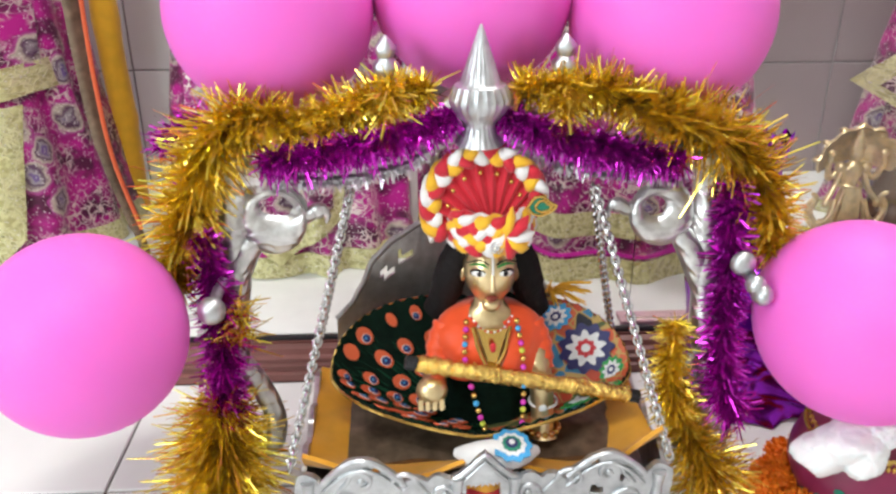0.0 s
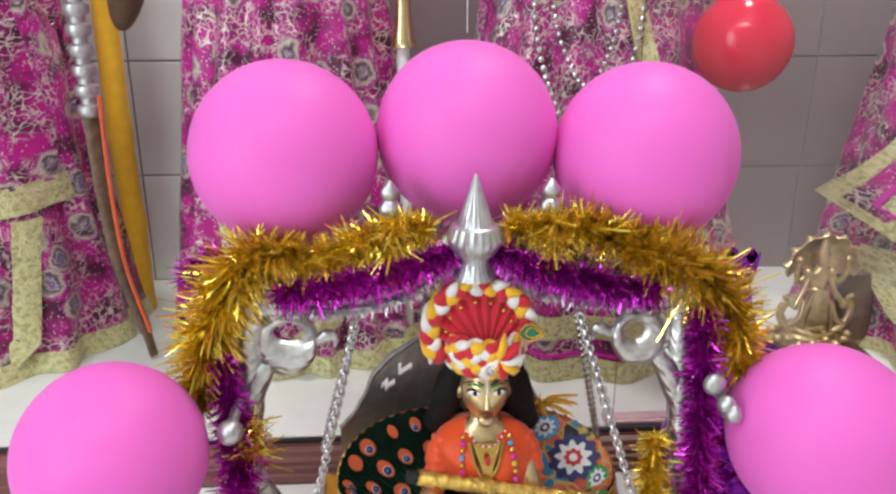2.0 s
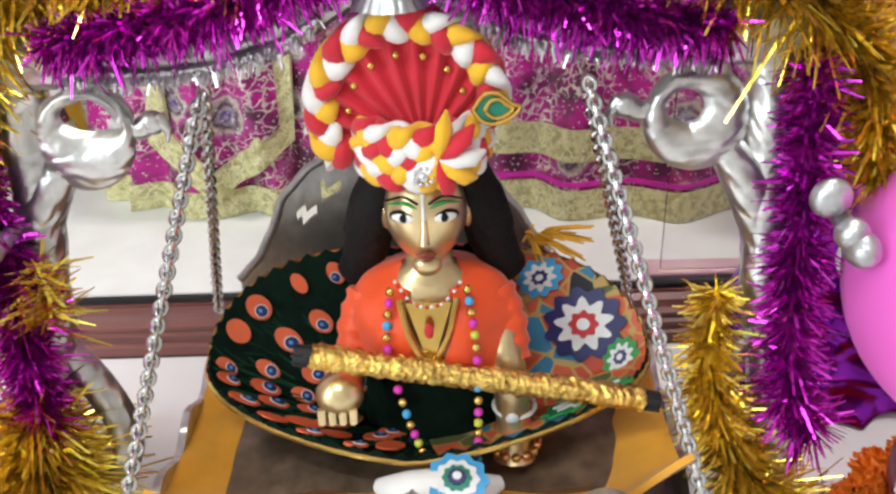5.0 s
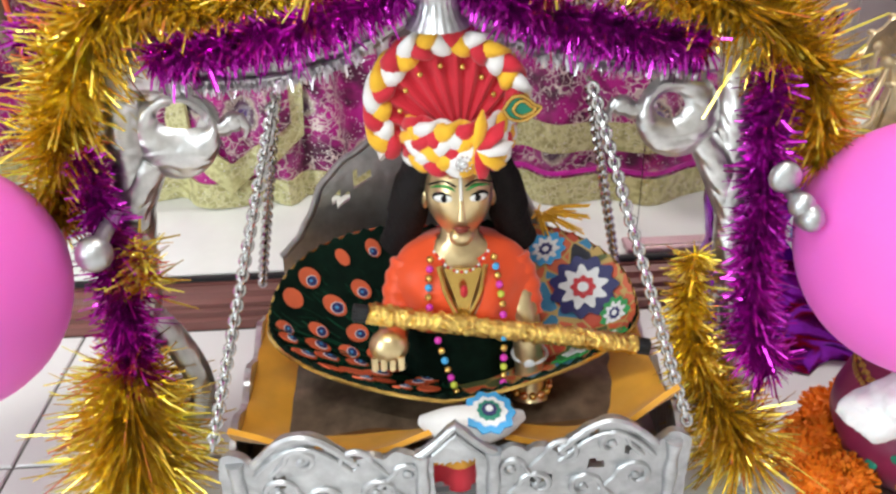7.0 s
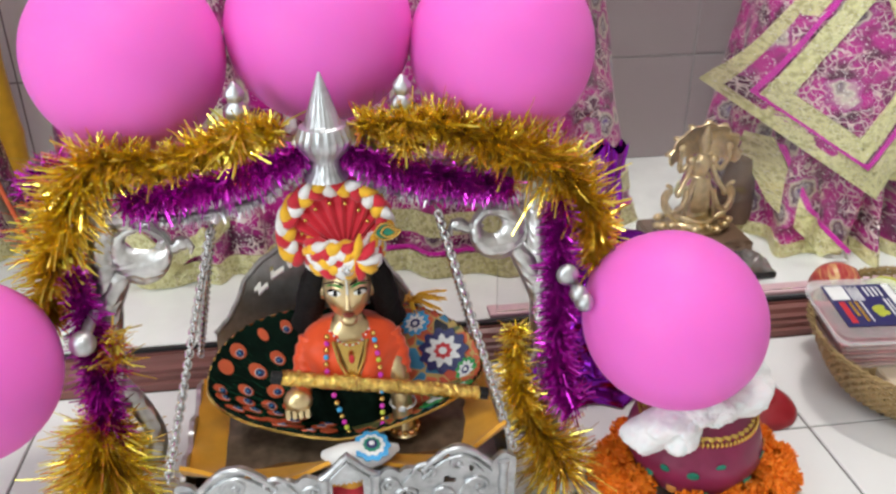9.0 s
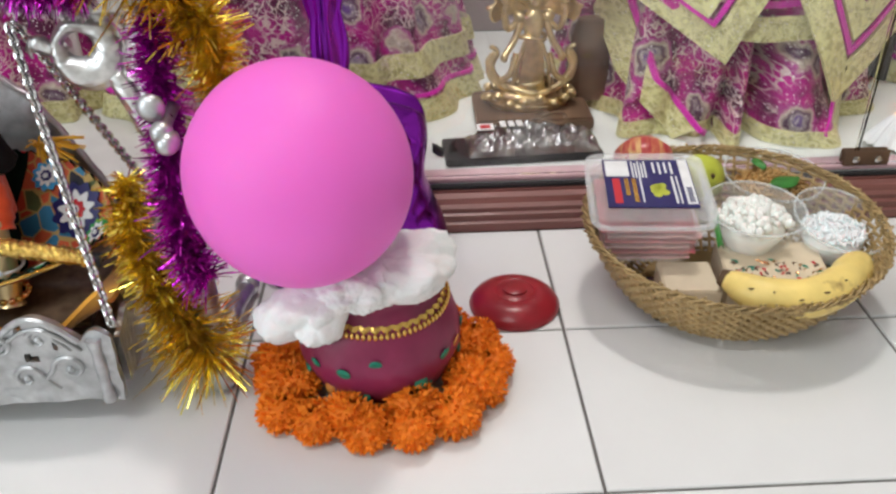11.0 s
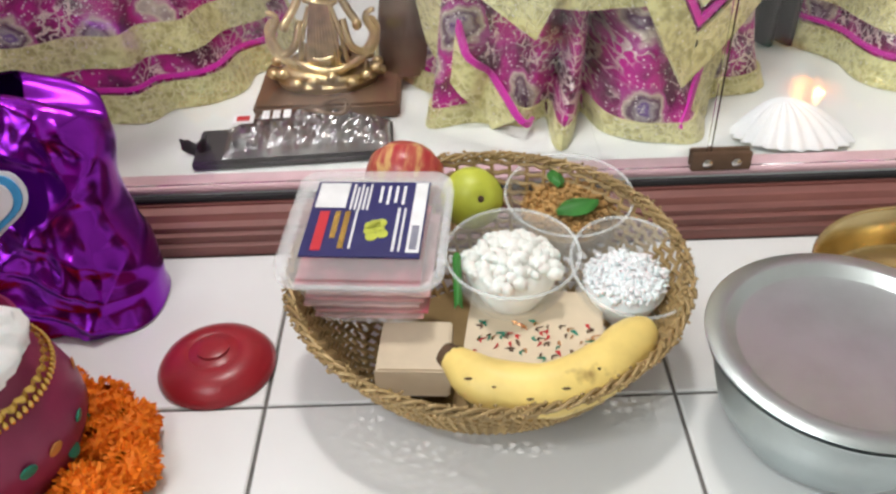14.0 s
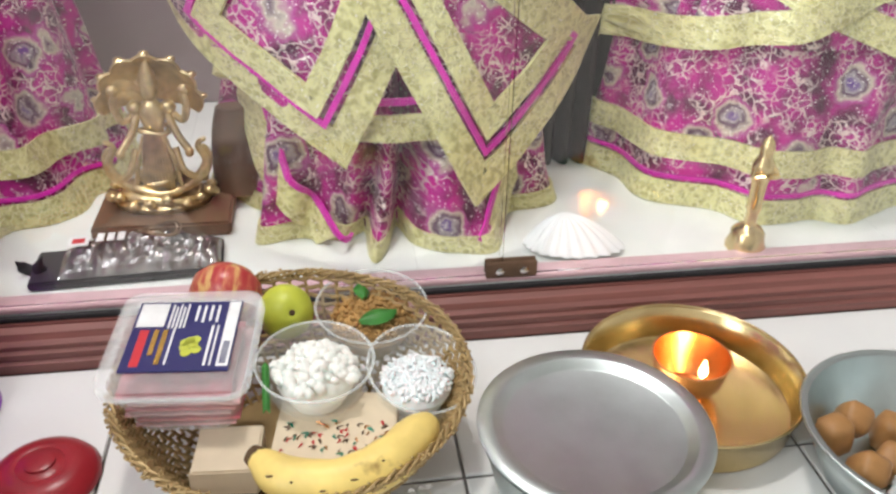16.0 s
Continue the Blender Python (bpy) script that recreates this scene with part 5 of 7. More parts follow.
tagged(part("bracelet", bm, "white"), "white bracelet with a round stone on the idol's arm", "bracelet")
strand("bead_bangle", [(IX + 0.047 + 0.0145 * math.cos(q), IY - 0.038 + 0.0145 * math.sin(q), 0.096) for q in [2 * math.pi * k / 16 for k in range(17)]], 0.0031, ["copper", "bead_gold"], "coppery beaded bangle at the idol's wrist", "bracelet")

# flute
fl, fr = Vector((-0.592, -0.242, 0.175)), Vector((-0.404, -0.232, 0.130))
flute = thing("flute", fl, "flute wrapped in glittering gold foil with black ends", "flute")
bm = bmesh.new()
pp = [(fr - fl) * (k / 110) for k in range(111)]
tube(bm, pp, [0.0074 + 0.0010 * noise.noise((k * 0.3, 1, 2)) for k in range(111)], 13)
for v in bm.verts:
    v.co += Vector((noise.noise(v.co * 420), noise.noise(v.co * 420 + Vector((7, 0, 0))), noise.noise(v.co * 420 + Vector((0, 9, 0))))) * 0.0016
M["gold_foil"] = mat("crinkled_gold_foil", (0.85, 0.58, 0.16), 0.16, 1.0, vary=0.5, scale=260, bump=1.0, bump_scale=420)
part("tube", bm, "gold_foil", flute, smooth=False)
for a, c in ((fl - (fr - fl) * 0.05, fl), (fr, fr + (fr - fl) * 0.05)):
    bm = bmesh.new()
    tube(bm, [a - fl, (a + c) / 2 - fl, c - fl], 0.0058, 12)
    for q in range(10):
        ball(bm, (a.lerp(c, (q % 5 + 0.5) / 5) - fl) + Vector((0, -0.0055, 0.003 if q < 5 else -0.003)), 0.0012, 6, 5)
    part("end_cap", bm, "black", flute)

# turban: braided rolls and a pleated red fan
turban = thing("turban", (IX, IY, 0.262), "braided red, yellow and white felt turban with pleated fan", "turban")


def braid(path, r, mats, closed, name="braid_strand"):
    """Three strands plaited along a path."""
    pts = smooth_path(path, 14)
    n = len(pts)
    for s in range(3):
        bm = bmesh.new()
        line, rad, run = [], [], 0.0
        for k, p in enumerate(pts):
            t = (pts[min(k + 1, n - 1)] - pts[max(k - 1, 0)]).normalized()
            o = Vector((0, -1, 0))
            w = t.cross(o).normalized()
            if k:
                run += (p - pts[k - 1]).length
            ph = run * 2 * math.pi / 0.040 + s * 2 * math.pi / 3
            line.append(p + w * r * 0.75 * math.sin(ph) + o * r * 0.5 * math.sin(2 * ph))
            rad.append(r * 0.74 * (0.8 + 0.35 * math.cos(2 * ph)))
        tube(bm, line, rad, 9, flat=0.8)
        part(name, bm, mats[s], turban)


FELT = ["red_felt", "yellow_felt", "white_felt"]
for z, rx in ((0.009, 0.032), (0.019, 0.034), (0.028, 0.032)):
    braid([(rx * math.cos(a), 0.004 + 0.030 * math.sin(a), z) for a in [math.radians(-200 + 220 * k / 12) for k in range(13)]], 0.0085, FELT if z != 0.019 else FELT[1:] + FELT[:1], False)
bm = bmesh.new()
ball(bm, (0, 0.010, 0.006), (0.030, 0.026, 0.016), 24, 14)
part("cap", bm, "red_felt", turban)
# fan
CX, CZ, FR = -0.006, 0.037, 0.040
bm = bmesh.new()
def fan_at(u, v):
    a = math.radians(-38 + 262 * u)
    return (CX * v + 0.002 * (1 - v) + FR * v * math.cos(a), -0.010 + 0.004 * v - 0.0030 * v * math.cos(u * 2 * math.pi * 13), (CZ - 0.022) * (1 - v) + CZ * v + FR * v * math.sin(a))
grid(bm, 156, 8, fan_at, thick=0.002)
part("fan", bm, "red_felt", turban, "pleated red fan")
braid([(CX + (FR + 0.006) * math.cos(a), -0.004, CZ + (FR + 0.006) * math.sin(a)) for a in [math.radians(215 - 225 * k / 14) for k in range(15)]], 0.0092, FELT, False)
for q, mt in enumerate(("white_felt", "yellow_felt", "red_felt", "yellow_felt", "white_felt", "red_felt", "yellow_felt")):
    a = math.radians(-150 + 38 * q)
    d = Vector((math.cos(a), 0, math.sin(a)))
    c0 = Vector((0.010, -0.031, 0.020))
    bm = bmesh.new()
    tube(bm, [c0, c0 + d * 0.008 + Vector((0, -0.003, 0)), c0 + d * 0.017 + Vector((0, -0.001, 0)), c0 + d * 0.024 + Vector((0, 0.006, 0))], [0.002, 0.0050, 0.0055, 0.001], 9, flat=0.6)
    part("bow_petal", bm, mt, turban)
for q in range(7):
    a = math.radians(20 + 26 * q)
    bm = bmesh.new()
    ball(bm, (CX + 0.031 * math.cos(a), -0.0085, CZ + 0.031 * math.sin(a)), 0.0021, 10, 7)
    part("fan_bead", bm, "bead_gold", turban)
bm = bmesh.new()
ball(bm, (0.002, -0.037, 0.012), (0.003, 0.002, 0.003), 10, 8)
for q in range(10):
    a = 2 * math.pi * q / 10
    ball(bm, (0.002 + 0.0045 * math.cos(a), -0.036, 0.012 + 0.0045 * math.sin(a)), 0.0014, 8, 6)
part("jewel", bm, "chrome", turban, "sparkling round stone brooch")
# leaf-shaped crest at the side
bm = bmesh.new()
leaf = [(q_ * 0.70, w_ * 0.70) for q_, w_ in [(0.0, 0.0), (0.008, 0.011), (0.018, 0.012), (0.028, 0.004), (0.034, 0.001), (0.028, -0.006), (0.016, -0.011), (0.006, -0.008)]]
vs = [bm.verts.new((0.028 + x, -0.020, 0.042 + z)) for x, z in leaf]
bm.faces.new(vs)
thicken(bm, 0.002)
part("crest_leaf", bm, "green_dot", turban, "green paisley crest")
bm = bmesh.new()
for q in (1.0, 0.6):
    tube(bm, smooth_path([(0.028 + 0.015 + (x - 0.015) * q, -0.0225, 0.042 + z * q) for x, z in leaf + leaf[:1]], 4), 0.0013, 6)
part("crest_edge", bm, "bead_gold", turban)

# ---- clay pot with cotton, in a ring of marigolds ----
PX, PY = -0.172, -0.238
pot = thing("clay_pot", (PX, PY, 0), "maroon painted clay pot with green dots and gold lace neck", "pot")
pot.scale = (0.99, 0.99, 1.0)
bm = bmesh.new()
lathe(bm, [(0.030, 0.0), (0.044, 0.004), (0.061, 0.022), (0.0705, 0.046), (0.0700, 0.060), (0.064, 0.080), (0.056, 0.093), (0.049, 0.102), (0.047, 0.108), (0.0515, 0.117), (0.052, 0.122), (0.049, 0.124), (0.045, 0.119), (0.042, 0.109), (0.042, 0.095), (0.001, 0.093)], seg=56)
part("body", bm, "terracotta", pot)
rng = random.Random(8)
for k in range(18):
    a = math.radians(-165 + 13 * k + rng.uniform(-4, 4))
    z = rng.choice((0.040, 0.056, 0.066, 0.030))
    r = {0.040: 0.0690, 0.056: 0.0706, 0.066: 0.0680, 0.030: 0.0650}[z]
    s = rng.uniform(0.0045, 0.0065)
    bm = bmesh.new()
    ball(bm, (0, 0, 0), (s, 0.0012, s), 14, 8)
    d = part("painted_dot", bm, "gold_dot" if k % 4 == 3 else "green_dot", pot)
    d.matrix_basis = pose(r * math.cos(a), r * math.sin(a), z, 14 if z > 0.05 else -14, 0, math.degrees(a) + 90)
lace = part("lace", lathe(bmesh.new(), [(0.0578, 0.0905), (0.0572, 0.0930), (0.0555, 0.0950), (0.0545, 0.0940)], seg=160, closed=True, ripple=0.02, count=40), "bead_gold", pot, "gold lace braid")
for k in range(80):
    a = 2 * math.pi * k / 80
    if k == 0:
        bm = bmesh.new()
        ball(bm, (0, 0, 0), (0.0020, 0.0020, 0.0034), 8, 6)
        me = bpy.data.meshes.new("lace_bead")
        bm.to_mesh(me)
        bm.free()
        me.materials.append(M["bead_gold"])
    o = new("lace_bead", me)
    o.parent = lace
    o.location = (0.0602 * math.cos(a), 0.0602 * math.sin(a), 0.0880)

def fluff(name, lumps, label, seed, core=None):
    """Cotton: one ragged mass, the outline of several lumps seen from its middle."""
    bm = bmesh.new()
    c0 = Vector(core or lumps[0][0])
    bmesh.ops.create_icosphere(bm, subdivisions=6, radius=1.0)
    for v in bm.verts:
        d = v.co.normalized()
        far = 0.004
        for c, r in lumps:
            o = [(c0[k] - c[k]) / r[k] for k in range(3)]
            w = [d[k] / r[k] for k in range(3)]
            qa, qb, qc = sum(k * k for k in w), sum(i * j for i, j in zip(o, w)), sum(k * k for k in o) - 1
            disc = qb * qb - qa * qc
            if disc > 0:
                far = max(far, (-qb + math.sqrt(disc)) / qa)
        p = c0 + d * far
        f = 0.007 * noise.noise(p * 55 + Vector((seed, 0, 0))) + 0.0035 * noise.noise(p * 130) + 0.0016 * noise.noise(p * 330)
        v.co = p + d * f
    return tagged(part(name, bm, "cotton"), label, "cotton")

fluff("cotton_wool", [((-0.152, -0.262, 0.128), (0.042, 0.036, 0.022)), ((-0.134, -0.250, 0.132), (0.026, 0.028, 0.022)), ((-0.186, -0.278, 0.124), (0.040, 0.026, 0.018)),
                      ((-0.222, -0.286, 0.112), (0.032, 0.022, 0.020)), ((-0.244, -0.282, 0.098), (0.024, 0.020, 0.018)), ((-0.216, -0.296, 0.098), (0.020, 0.014, 0.018))],
      "white cotton wool heaped in and spilling from the clay pot", 3, (-0.190, -0.276, 0.120))

def marigold_mesh(seed):
    rng = random.Random(seed)
    vs, fs = [], []
    for k in range(560):
        z = 1 - 2 * (k + 0.5) / 560
        a = k * 2.39996 + rng.uniform(-0.2, 0.2)
        s = math.sqrt(1 - z * z)
        d = Vector((s * math.cos(a), s * math.sin(a), z * 0.86))
        t = Vector((-math.sin(a), math.cos(a), 0))
        up = d.cross(t).normalized()
        R = 0.0215 * rng.uniform(0.84, 1.08)
        w = rng.uniform(0.0011, 0.0019)
        o = len(vs)
        c0, c1 = d * R * 0.80, d * R
        tw = t * math.cos(k) + up * math.sin(k)
        ot = d.cross(tw)
        vs += [c0 - tw * w * 0.4, c0 + tw * w * 0.4, c1 * 0.96 + tw * w + ot * 0.0012, c1 + ot * 0.0022 + d * 0.0008, c1 * 0.96 - tw * w + ot * 0.0012]
        fs += [(o, o + 1, o + 2, o + 3, o + 4)]
    core = len(vs)
    for i in range(6):
        for j in range(8):
            ph, th = math.pi * (i + 0.5) / 6, 2 * math.pi * j / 8
            vs.append(Vector((math.sin(ph) * math.cos(th), math.sin(ph) * math.sin(th), math.cos(ph) * 0.78)) * 0.0182)
    for i in range(5):
        for j in range(8):
            fs.append((core + i * 8 + j, core + i * 8 + (j + 1) % 8, core + (i + 1) * 8 + (j + 1) % 8, core + (i + 1) * 8 + j))
    me = bpy.data.meshes.new("marigold")
    me.from_pydata(vs, [], fs)
    me.materials.append(M["marigold"])
    return me

FLOWERS = [marigold_mesh(k) for k in range(4)]
rng = random.Random(12)
for k in range(23):
    outer = k < 15
    a = 2 * math.pi * k / 15 if outer else 2 * math.pi * (k - 14.5) / 8
    q = 1.0 if outer else 0.80
    o = new("marigold", FLOWERS[k % 4])
    o.matrix_basis = pose(PX + 0.001 + 0.096 * q * math.cos(a) + rng.uniform(-0.006, 0.006), PY - 0.012 + 0.077 * q * math.sin(a) + rng.uniform(-0.006, 0.006), 0.0165 if outer else 0.021, rng.uniform(-25, 25), rng.uniform(-25, 25), rng.uniform(0, 360)) @ Matrix.Scale(rng.uniform(0.86, 1.10), 4)
    tagged(o, "orange marigold flower head in the ring round the clay pot", "flower", "marigold ring")

# ---- purple foil gift bag ----
bag = thing("gift_bag", (0, 0, 0), "crumpled shiny purple foil gift bag tied at the neck", "bag")
bm = bmesh.new()

def crease(x, z, ang, f, seed):
    """Sharp-ridged fold height for a fold direction and frequency."""
    c, s_ = math.cos(ang), math.sin(ang)
    p, q = x * c + z * s_, -x * s_ + z * c
    return 1 - min(1.0, 2.2 * abs(noise.noise((p * f, q * f * 0.28, seed))))


def bag_at(u, v):
    a = 2 * math.pi * u
    ca, sa = math.cos(a), math.sin(a)
    wide = 0.102 - 0.030 * v ** 0.8 + 0.006 * math.sin(v * 9)
    if v > 0.90:
        wide *= 1 - ((v - 0.90) / 0.10) ** 2 * 0.76
    deep = 0.034 * (1 - v) ** 0.6 + 0.014
    x = wide * math.copysign(abs(ca) ** 0.55, ca)
    y = deep * math.copysign(abs(sa) ** 0.8, sa)
    z = 0.182 * v
    h = 0.012 * crease(x, z, 0.6, 15, 1) + 0.010 * crease(x, z, -0.8, 21, 5) + 0.0055 * crease(x, z, 1.3, 36, 9) + 0.003 * crease(x, z, 0.2, 55, 14) - 0.014
    edge = abs(ca) ** 10
    p = Vector((-0.206 + x, -0.058 + 0.042 * v + y, 0.002 + z * (1 - 0.10 * edge * v)))
    p += Vector((ca * 0.25, sa, 0)) * h * (1 - 0.6 * edge)
    p.z = max(p.z, 0.001)
    return p

grid(bm, 220, 110, bag_at, wrap=True)
o = part("foil_body", bm, "foil_purple", bag)
bm = bmesh.new()
grid(bm, 90, 30, lambda u, v: (-0.218 + (0.011 + 0.006 * abs(math.sin(v * 4.6)) + 0.004 * v) * math.cos(2 * math.pi * u) * (1 + 0.2 * math.sin(6 * math.pi * u + 3 * v)), -0.030 + 0.012 * math.sin(2 * math.pi * u) * (1 + 0.3 * math.cos(10 * math.pi * u)) + 0.005 * v, 0.178 + 0.125 * v + 0.006 * math.sin(9 * u * math.pi)), wrap=True)
part("neck", bm, "foil_purple", bag)
bm = bmesh.new()
tube(bm, [(-0.218 + 0.015 * math.cos(a), -0.030 + 0.014 * math.sin(a), 0.184) for a in [2 * math.pi * k / 20 for k in range(20)]], 0.0022, 6, closed=True)
part("tie", bm, "foil_purple", bag)

def heart(s, y, material, name, dz=0.0):
    bm = bmesh.new()
    ring = []
    for k in range(44):
        t = 2 * math.pi * k / 44
        ring.append(bm.verts.new((s * (16 * math.sin(t) ** 3) / 17, 0, s * (13 * math.cos(t) - 5 * math.cos(2 * t) - 2 * math.cos(3 * t) - math.cos(4 * t)) / 15)))
    bm.faces.new(ring)
    thicken(bm, 0.0012)
    o = part(name, bm, material, bag, smooth=False)
    o.matrix_basis = pose(-0.203, y + 0.008, 0.120 + dz, -14, 6, -4)
    return o

heart(0.033, -0.0900, "white", "heart_sticker")
heart(0.029, -0.0915, "sky_blue", "heart_band")
heart(0.022, -0.0930, "white", "heart_field")
bm = bmesh.new()
box(bm, -0.010, 0.002, -0.001, 0.0, -0.012, 0.002, 0.0003)
q = part("printed_patch", bm, "bead_pink", bag, smooth=False)
q.matrix_basis = pose(-0.199, -0.0875, 0.112, -14, 20, -4)

# ---- loose red lid on the floor ----
bm = bmesh.new()
lathe(bm, [(0.0445, 0.0005), (0.045, 0.003), (0.041, 0.009), (0.032, 0.015), (0.021, 0.0185), (0.019, 0.0175), (0.017, 0.0185), (0.010, 0.020), (0.002, 0.0205)], (-0.043, -0.142, 0), 48)
lid = tagged(part("pot_lid", bm, "lid_red"), "shallow domed red glazed clay lid lying on the tiles", "lid")
bm = bmesh.new()
lathe(bm, [(0.012, 0.0), (0.0125, 0.003), (0.009, 0.0045), (0.001, 0.0038)], (-0.043, -0.142, 0.0185), 28)
part("knob", bm, "lid_red", lid)

# ---- wicker basket ----
BX, BY = 0.166, -0.138
basket = thing("wicker_basket", (BX, BY, 0), "oval golden wicker basket full of fruit and offerings", "basket")

def wall(a, v, off=0.0):
    k = v ** 0.62
    rx, ry = 0.080 + (0.141 - 0.080) * k, 0.072 + (0.124 - 0.072) * k
    top = 0.088 + 0.016 * math.sin(a)
    return Vector(((rx + off) * math.cos(a), (ry + off) * math.sin(a), 0.004 + (top - 0.004) * v))

for j in range(13):
    v = (j + 0.3) / 13
    bm = bmesh.new()
    tube(bm, [wall(2 * math.pi * k / 120, v, 0.0017 * math.cos(k * math.pi / 1.0 + j * math.pi) ) for k in range(120)], 0.0020, 6, closed=True)
    part("weaver", bm, "wicker", basket)
stake = {}
for k in range(60):
    a = 2 * math.pi * k / 60
    bm = bmesh.new()
    tube(bm, [wall(a + 0.08 * (v - 0.5), v) for v in (0, 0.2, 0.4, 0.6, 0.8, 1.0)], 0.0016, 5)
    part("stake", bm, "wicker", basket)
for s in range(3):
    bm = bmesh.new()
    tube(bm, [wall(2 * math.pi * k / 240, 1.0, 0.0024 * math.cos(k * 0.62831 + s * 2.094)) + Vector((0, 0, 0.0024 * math.sin(k * 0.62831 + s * 2.094))) for k in range(240)], 0.0014, 6, closed=True)
    part("rim_strand", bm, "wicker", basket)
rng = random.Random(17)
vs, fs = [], []
for k in range(1000):
    p = wall(2 * math.pi * k / 1000, 1.0, rng.uniform(-0.0045, 0.0045)) + Vector((0, 0, rng.uniform(-0.003, 0.0035)))
    o = len(vs)
    vs += [p + Vector(d) * 0.0017 for d in ((1, 0, 0), (0, 1, 0), (-1, 0, 0), (0, -1, 0), (0, 0, 1), (0, 0, -1))]
    for q in range(4):
        fs += [(o + q, o + (q + 1) % 4, o + 4), (o + (q + 1) % 4, o + q, o + 5)]
me = bpy.data.meshes.new("rim_beading")
me.from_pydata(vs, [], fs)
me.materials.append(M["wicker"])
me.polygons.foreach_set("use_smooth", [True] * len(me.polygons))
rb = new("rim_beading", me)
rb.parent = basket
rb["label"], rb["kind"] = "knobbly gold beaded edging", "stuff"
bm = bmesh.new()
lathe(bm, [(0.001, 0.001), (0.082, 0.001), (0.083, 0.005), (0.001, 0.006)], seg=40, sy=0.9)
part("bottom", bm, "wicker", basket)

# cream card boxes in the basket
def card_box(c, size, rz, rx=0):
    ob = thing("card_box", c, "cream printed card box lying in the basket", "box", "card boxes")
    part("carton", box(bmesh.new(), -size[0] / 2, size[0] / 2, -size[1] / 2, size[1] / 2, 0, size[2], 0.0015), "carton", ob)
    part("lid_flap", box(bmesh.new(), -size[0] / 2 - 0.0006, size[0] / 2 + 0.0006, -size[1] / 2 - 0.0008, -size[1] / 2 + 0.0002, size[2] * 0.35, size[2] * 0.99, 0.0003), "carton", ob)
    ob.matrix_basis = pose(*c, rx, 0, rz)
    return ob

cb = card_box((0.197, -0.172, 0.030), (0.095, 0.080, 0.030), -8)
rng = random.Random(3)
for k in range(64):
    bm = bmesh.new()
    x, y = rng.uniform(-0.042, 0.042), rng.uniform(-0.036, 0.0)
    tube(bm, smooth_path([(x, y, 0.0303), (x + rng.uniform(-0.003, 0.003), y + 0.003, 0.0306), (x + rng.uniform(-0.006, 0.006), y + rng.uniform(0.002, 0.006), 0.0303)], 3), [0.0004, 0.0008, 0.0012, 0.0014, 0.0012, 0.0008, 0.0004], 5, flat=0.4)
    part("leaf_print", bm, rng.choice(("green_dot", "wood_brown", "red", "wood_brown", "copper")), cb)
card_box((0.113, -0.183, 0.030), (0.050, 0.050, 0.026), -4)
bm = bmesh.new()
box(bm, 0.085, 0.135, -0.19, -0.14, 0.008, 0.028, 0.002)
tagged(part("dark_pouch", bm, "dark"), "dark brown flat packet under the card boxes", "packet")

# clear plastic punnet with a navy label
pun = thing("fruit_punnet", (0, 0, 0), "clear plastic fruit punnet with a navy label, holding pink sachets", "punnet")
PM = pose(0.084, -0.122, 0.064, 6, -1, -6)
pun.matrix_basis = PM

def rounded_tray(bm, w, d, z0, z1, inset, r=0.016, n=5):
    """Open tapered tray, rounded corners."""
    def ring(ww, dd, z):
        out = []
        for cx, cy, a0 in ((1, 1, 0), (-1, 1, 90), (-1, -1, 180), (1, -1, 270)):
            for k in range(n + 1):
                a = math.radians(a0 + 90 * k / n)
                out.append((cx * (ww / 2 - r) + r * math.cos(a), cy * (dd / 2 - r) + r * math.sin(a), z))
        return out
    rings = [ring(w - inset, d - inset, z0), ring(w, d, z1), ring(w + 0.010, d + 0.010, z1), ring(w + 0.010, d + 0.010, z1 + 0.002)]
    rows = [[bm.verts.new(p) for p in rg] for rg in rings]
    m = len(rows[0])
    for a, c in zip(rows, rows[1:]):
        for k in range(m):
            bm.faces.new((a[k], a[(k + 1) % m], c[(k + 1) % m], c[k]))
    return rows

bm = bmesh.new()
rows = rounded_tray(bm, 0.104, 0.104, 0.0, 0.048, 0.022)
bm.faces.new(list(reversed(rows[0])))
thicken(bm, 0.0008)
q = part("tray", bm, "plastic", pun)
q.visible_shadow = False
bm = bmesh.new()
rows = rounded_tray(bm, 0.104, 0.104, 0.059, 0.0512, -0.010)
bm.faces.new(rows[0])
thicken(bm, 0.0008)
q = part("cover", bm, "plastic", pun)
q.visible_shadow = False
lab = part("label_sheet", box(bmesh.new(), -0.041, 0.041, -0.037, 0.041, 0.0596, 0.0612), "navy", pun, "navy printed label", smooth=False)
def print_bar(x0, x1, y0, y1, material, z=0.0614, name="print_bar"):
    part(name, box(bmesh.new(), x0, x1, y0, y1, z - 0.0002, z + 0.0002), material, lab, smooth=False)
print_bar(-0.039, -0.017, 0.012, 0.039, "white", name="price_panel")
print_bar(0.031, 0.040, -0.033, 0.040, "white", name="barcode_panel")
for k in range(11):
    print_bar(0.033, 0.038, -0.030 + 0.0022 * k, -0.0290 + 0.0022 * k, "navy", 0.0618)
for k in range(5):
    print_bar(-0.014 + 0.003 * k, -0.0125 + 0.003 * k, 0.010, 0.038 - 0.003 * (k % 2), "white")
for k in range(4):
    print_bar(0.006 + 0.0055 * k, 0.008 + 0.0055 * k, 0.018 - 0.002 * (k % 2), 0.036, "white")
print_bar(-0.034, -0.027, -0.032, 0.008, "red")
print_bar(-0.023, -0.019, -0.020, 0.008, "bead_gold")
print_bar(-0.016, -0.012, -0.030, 0.008, "bead_gold")
print_bar(-0.0085, -0.007, -0.030, 0.010, "white")
print_bar(0.021, 0.023, -0.032, 0.012, "white"), print_bar(0.0255, 0.027, -0.032, 0.012, "white")
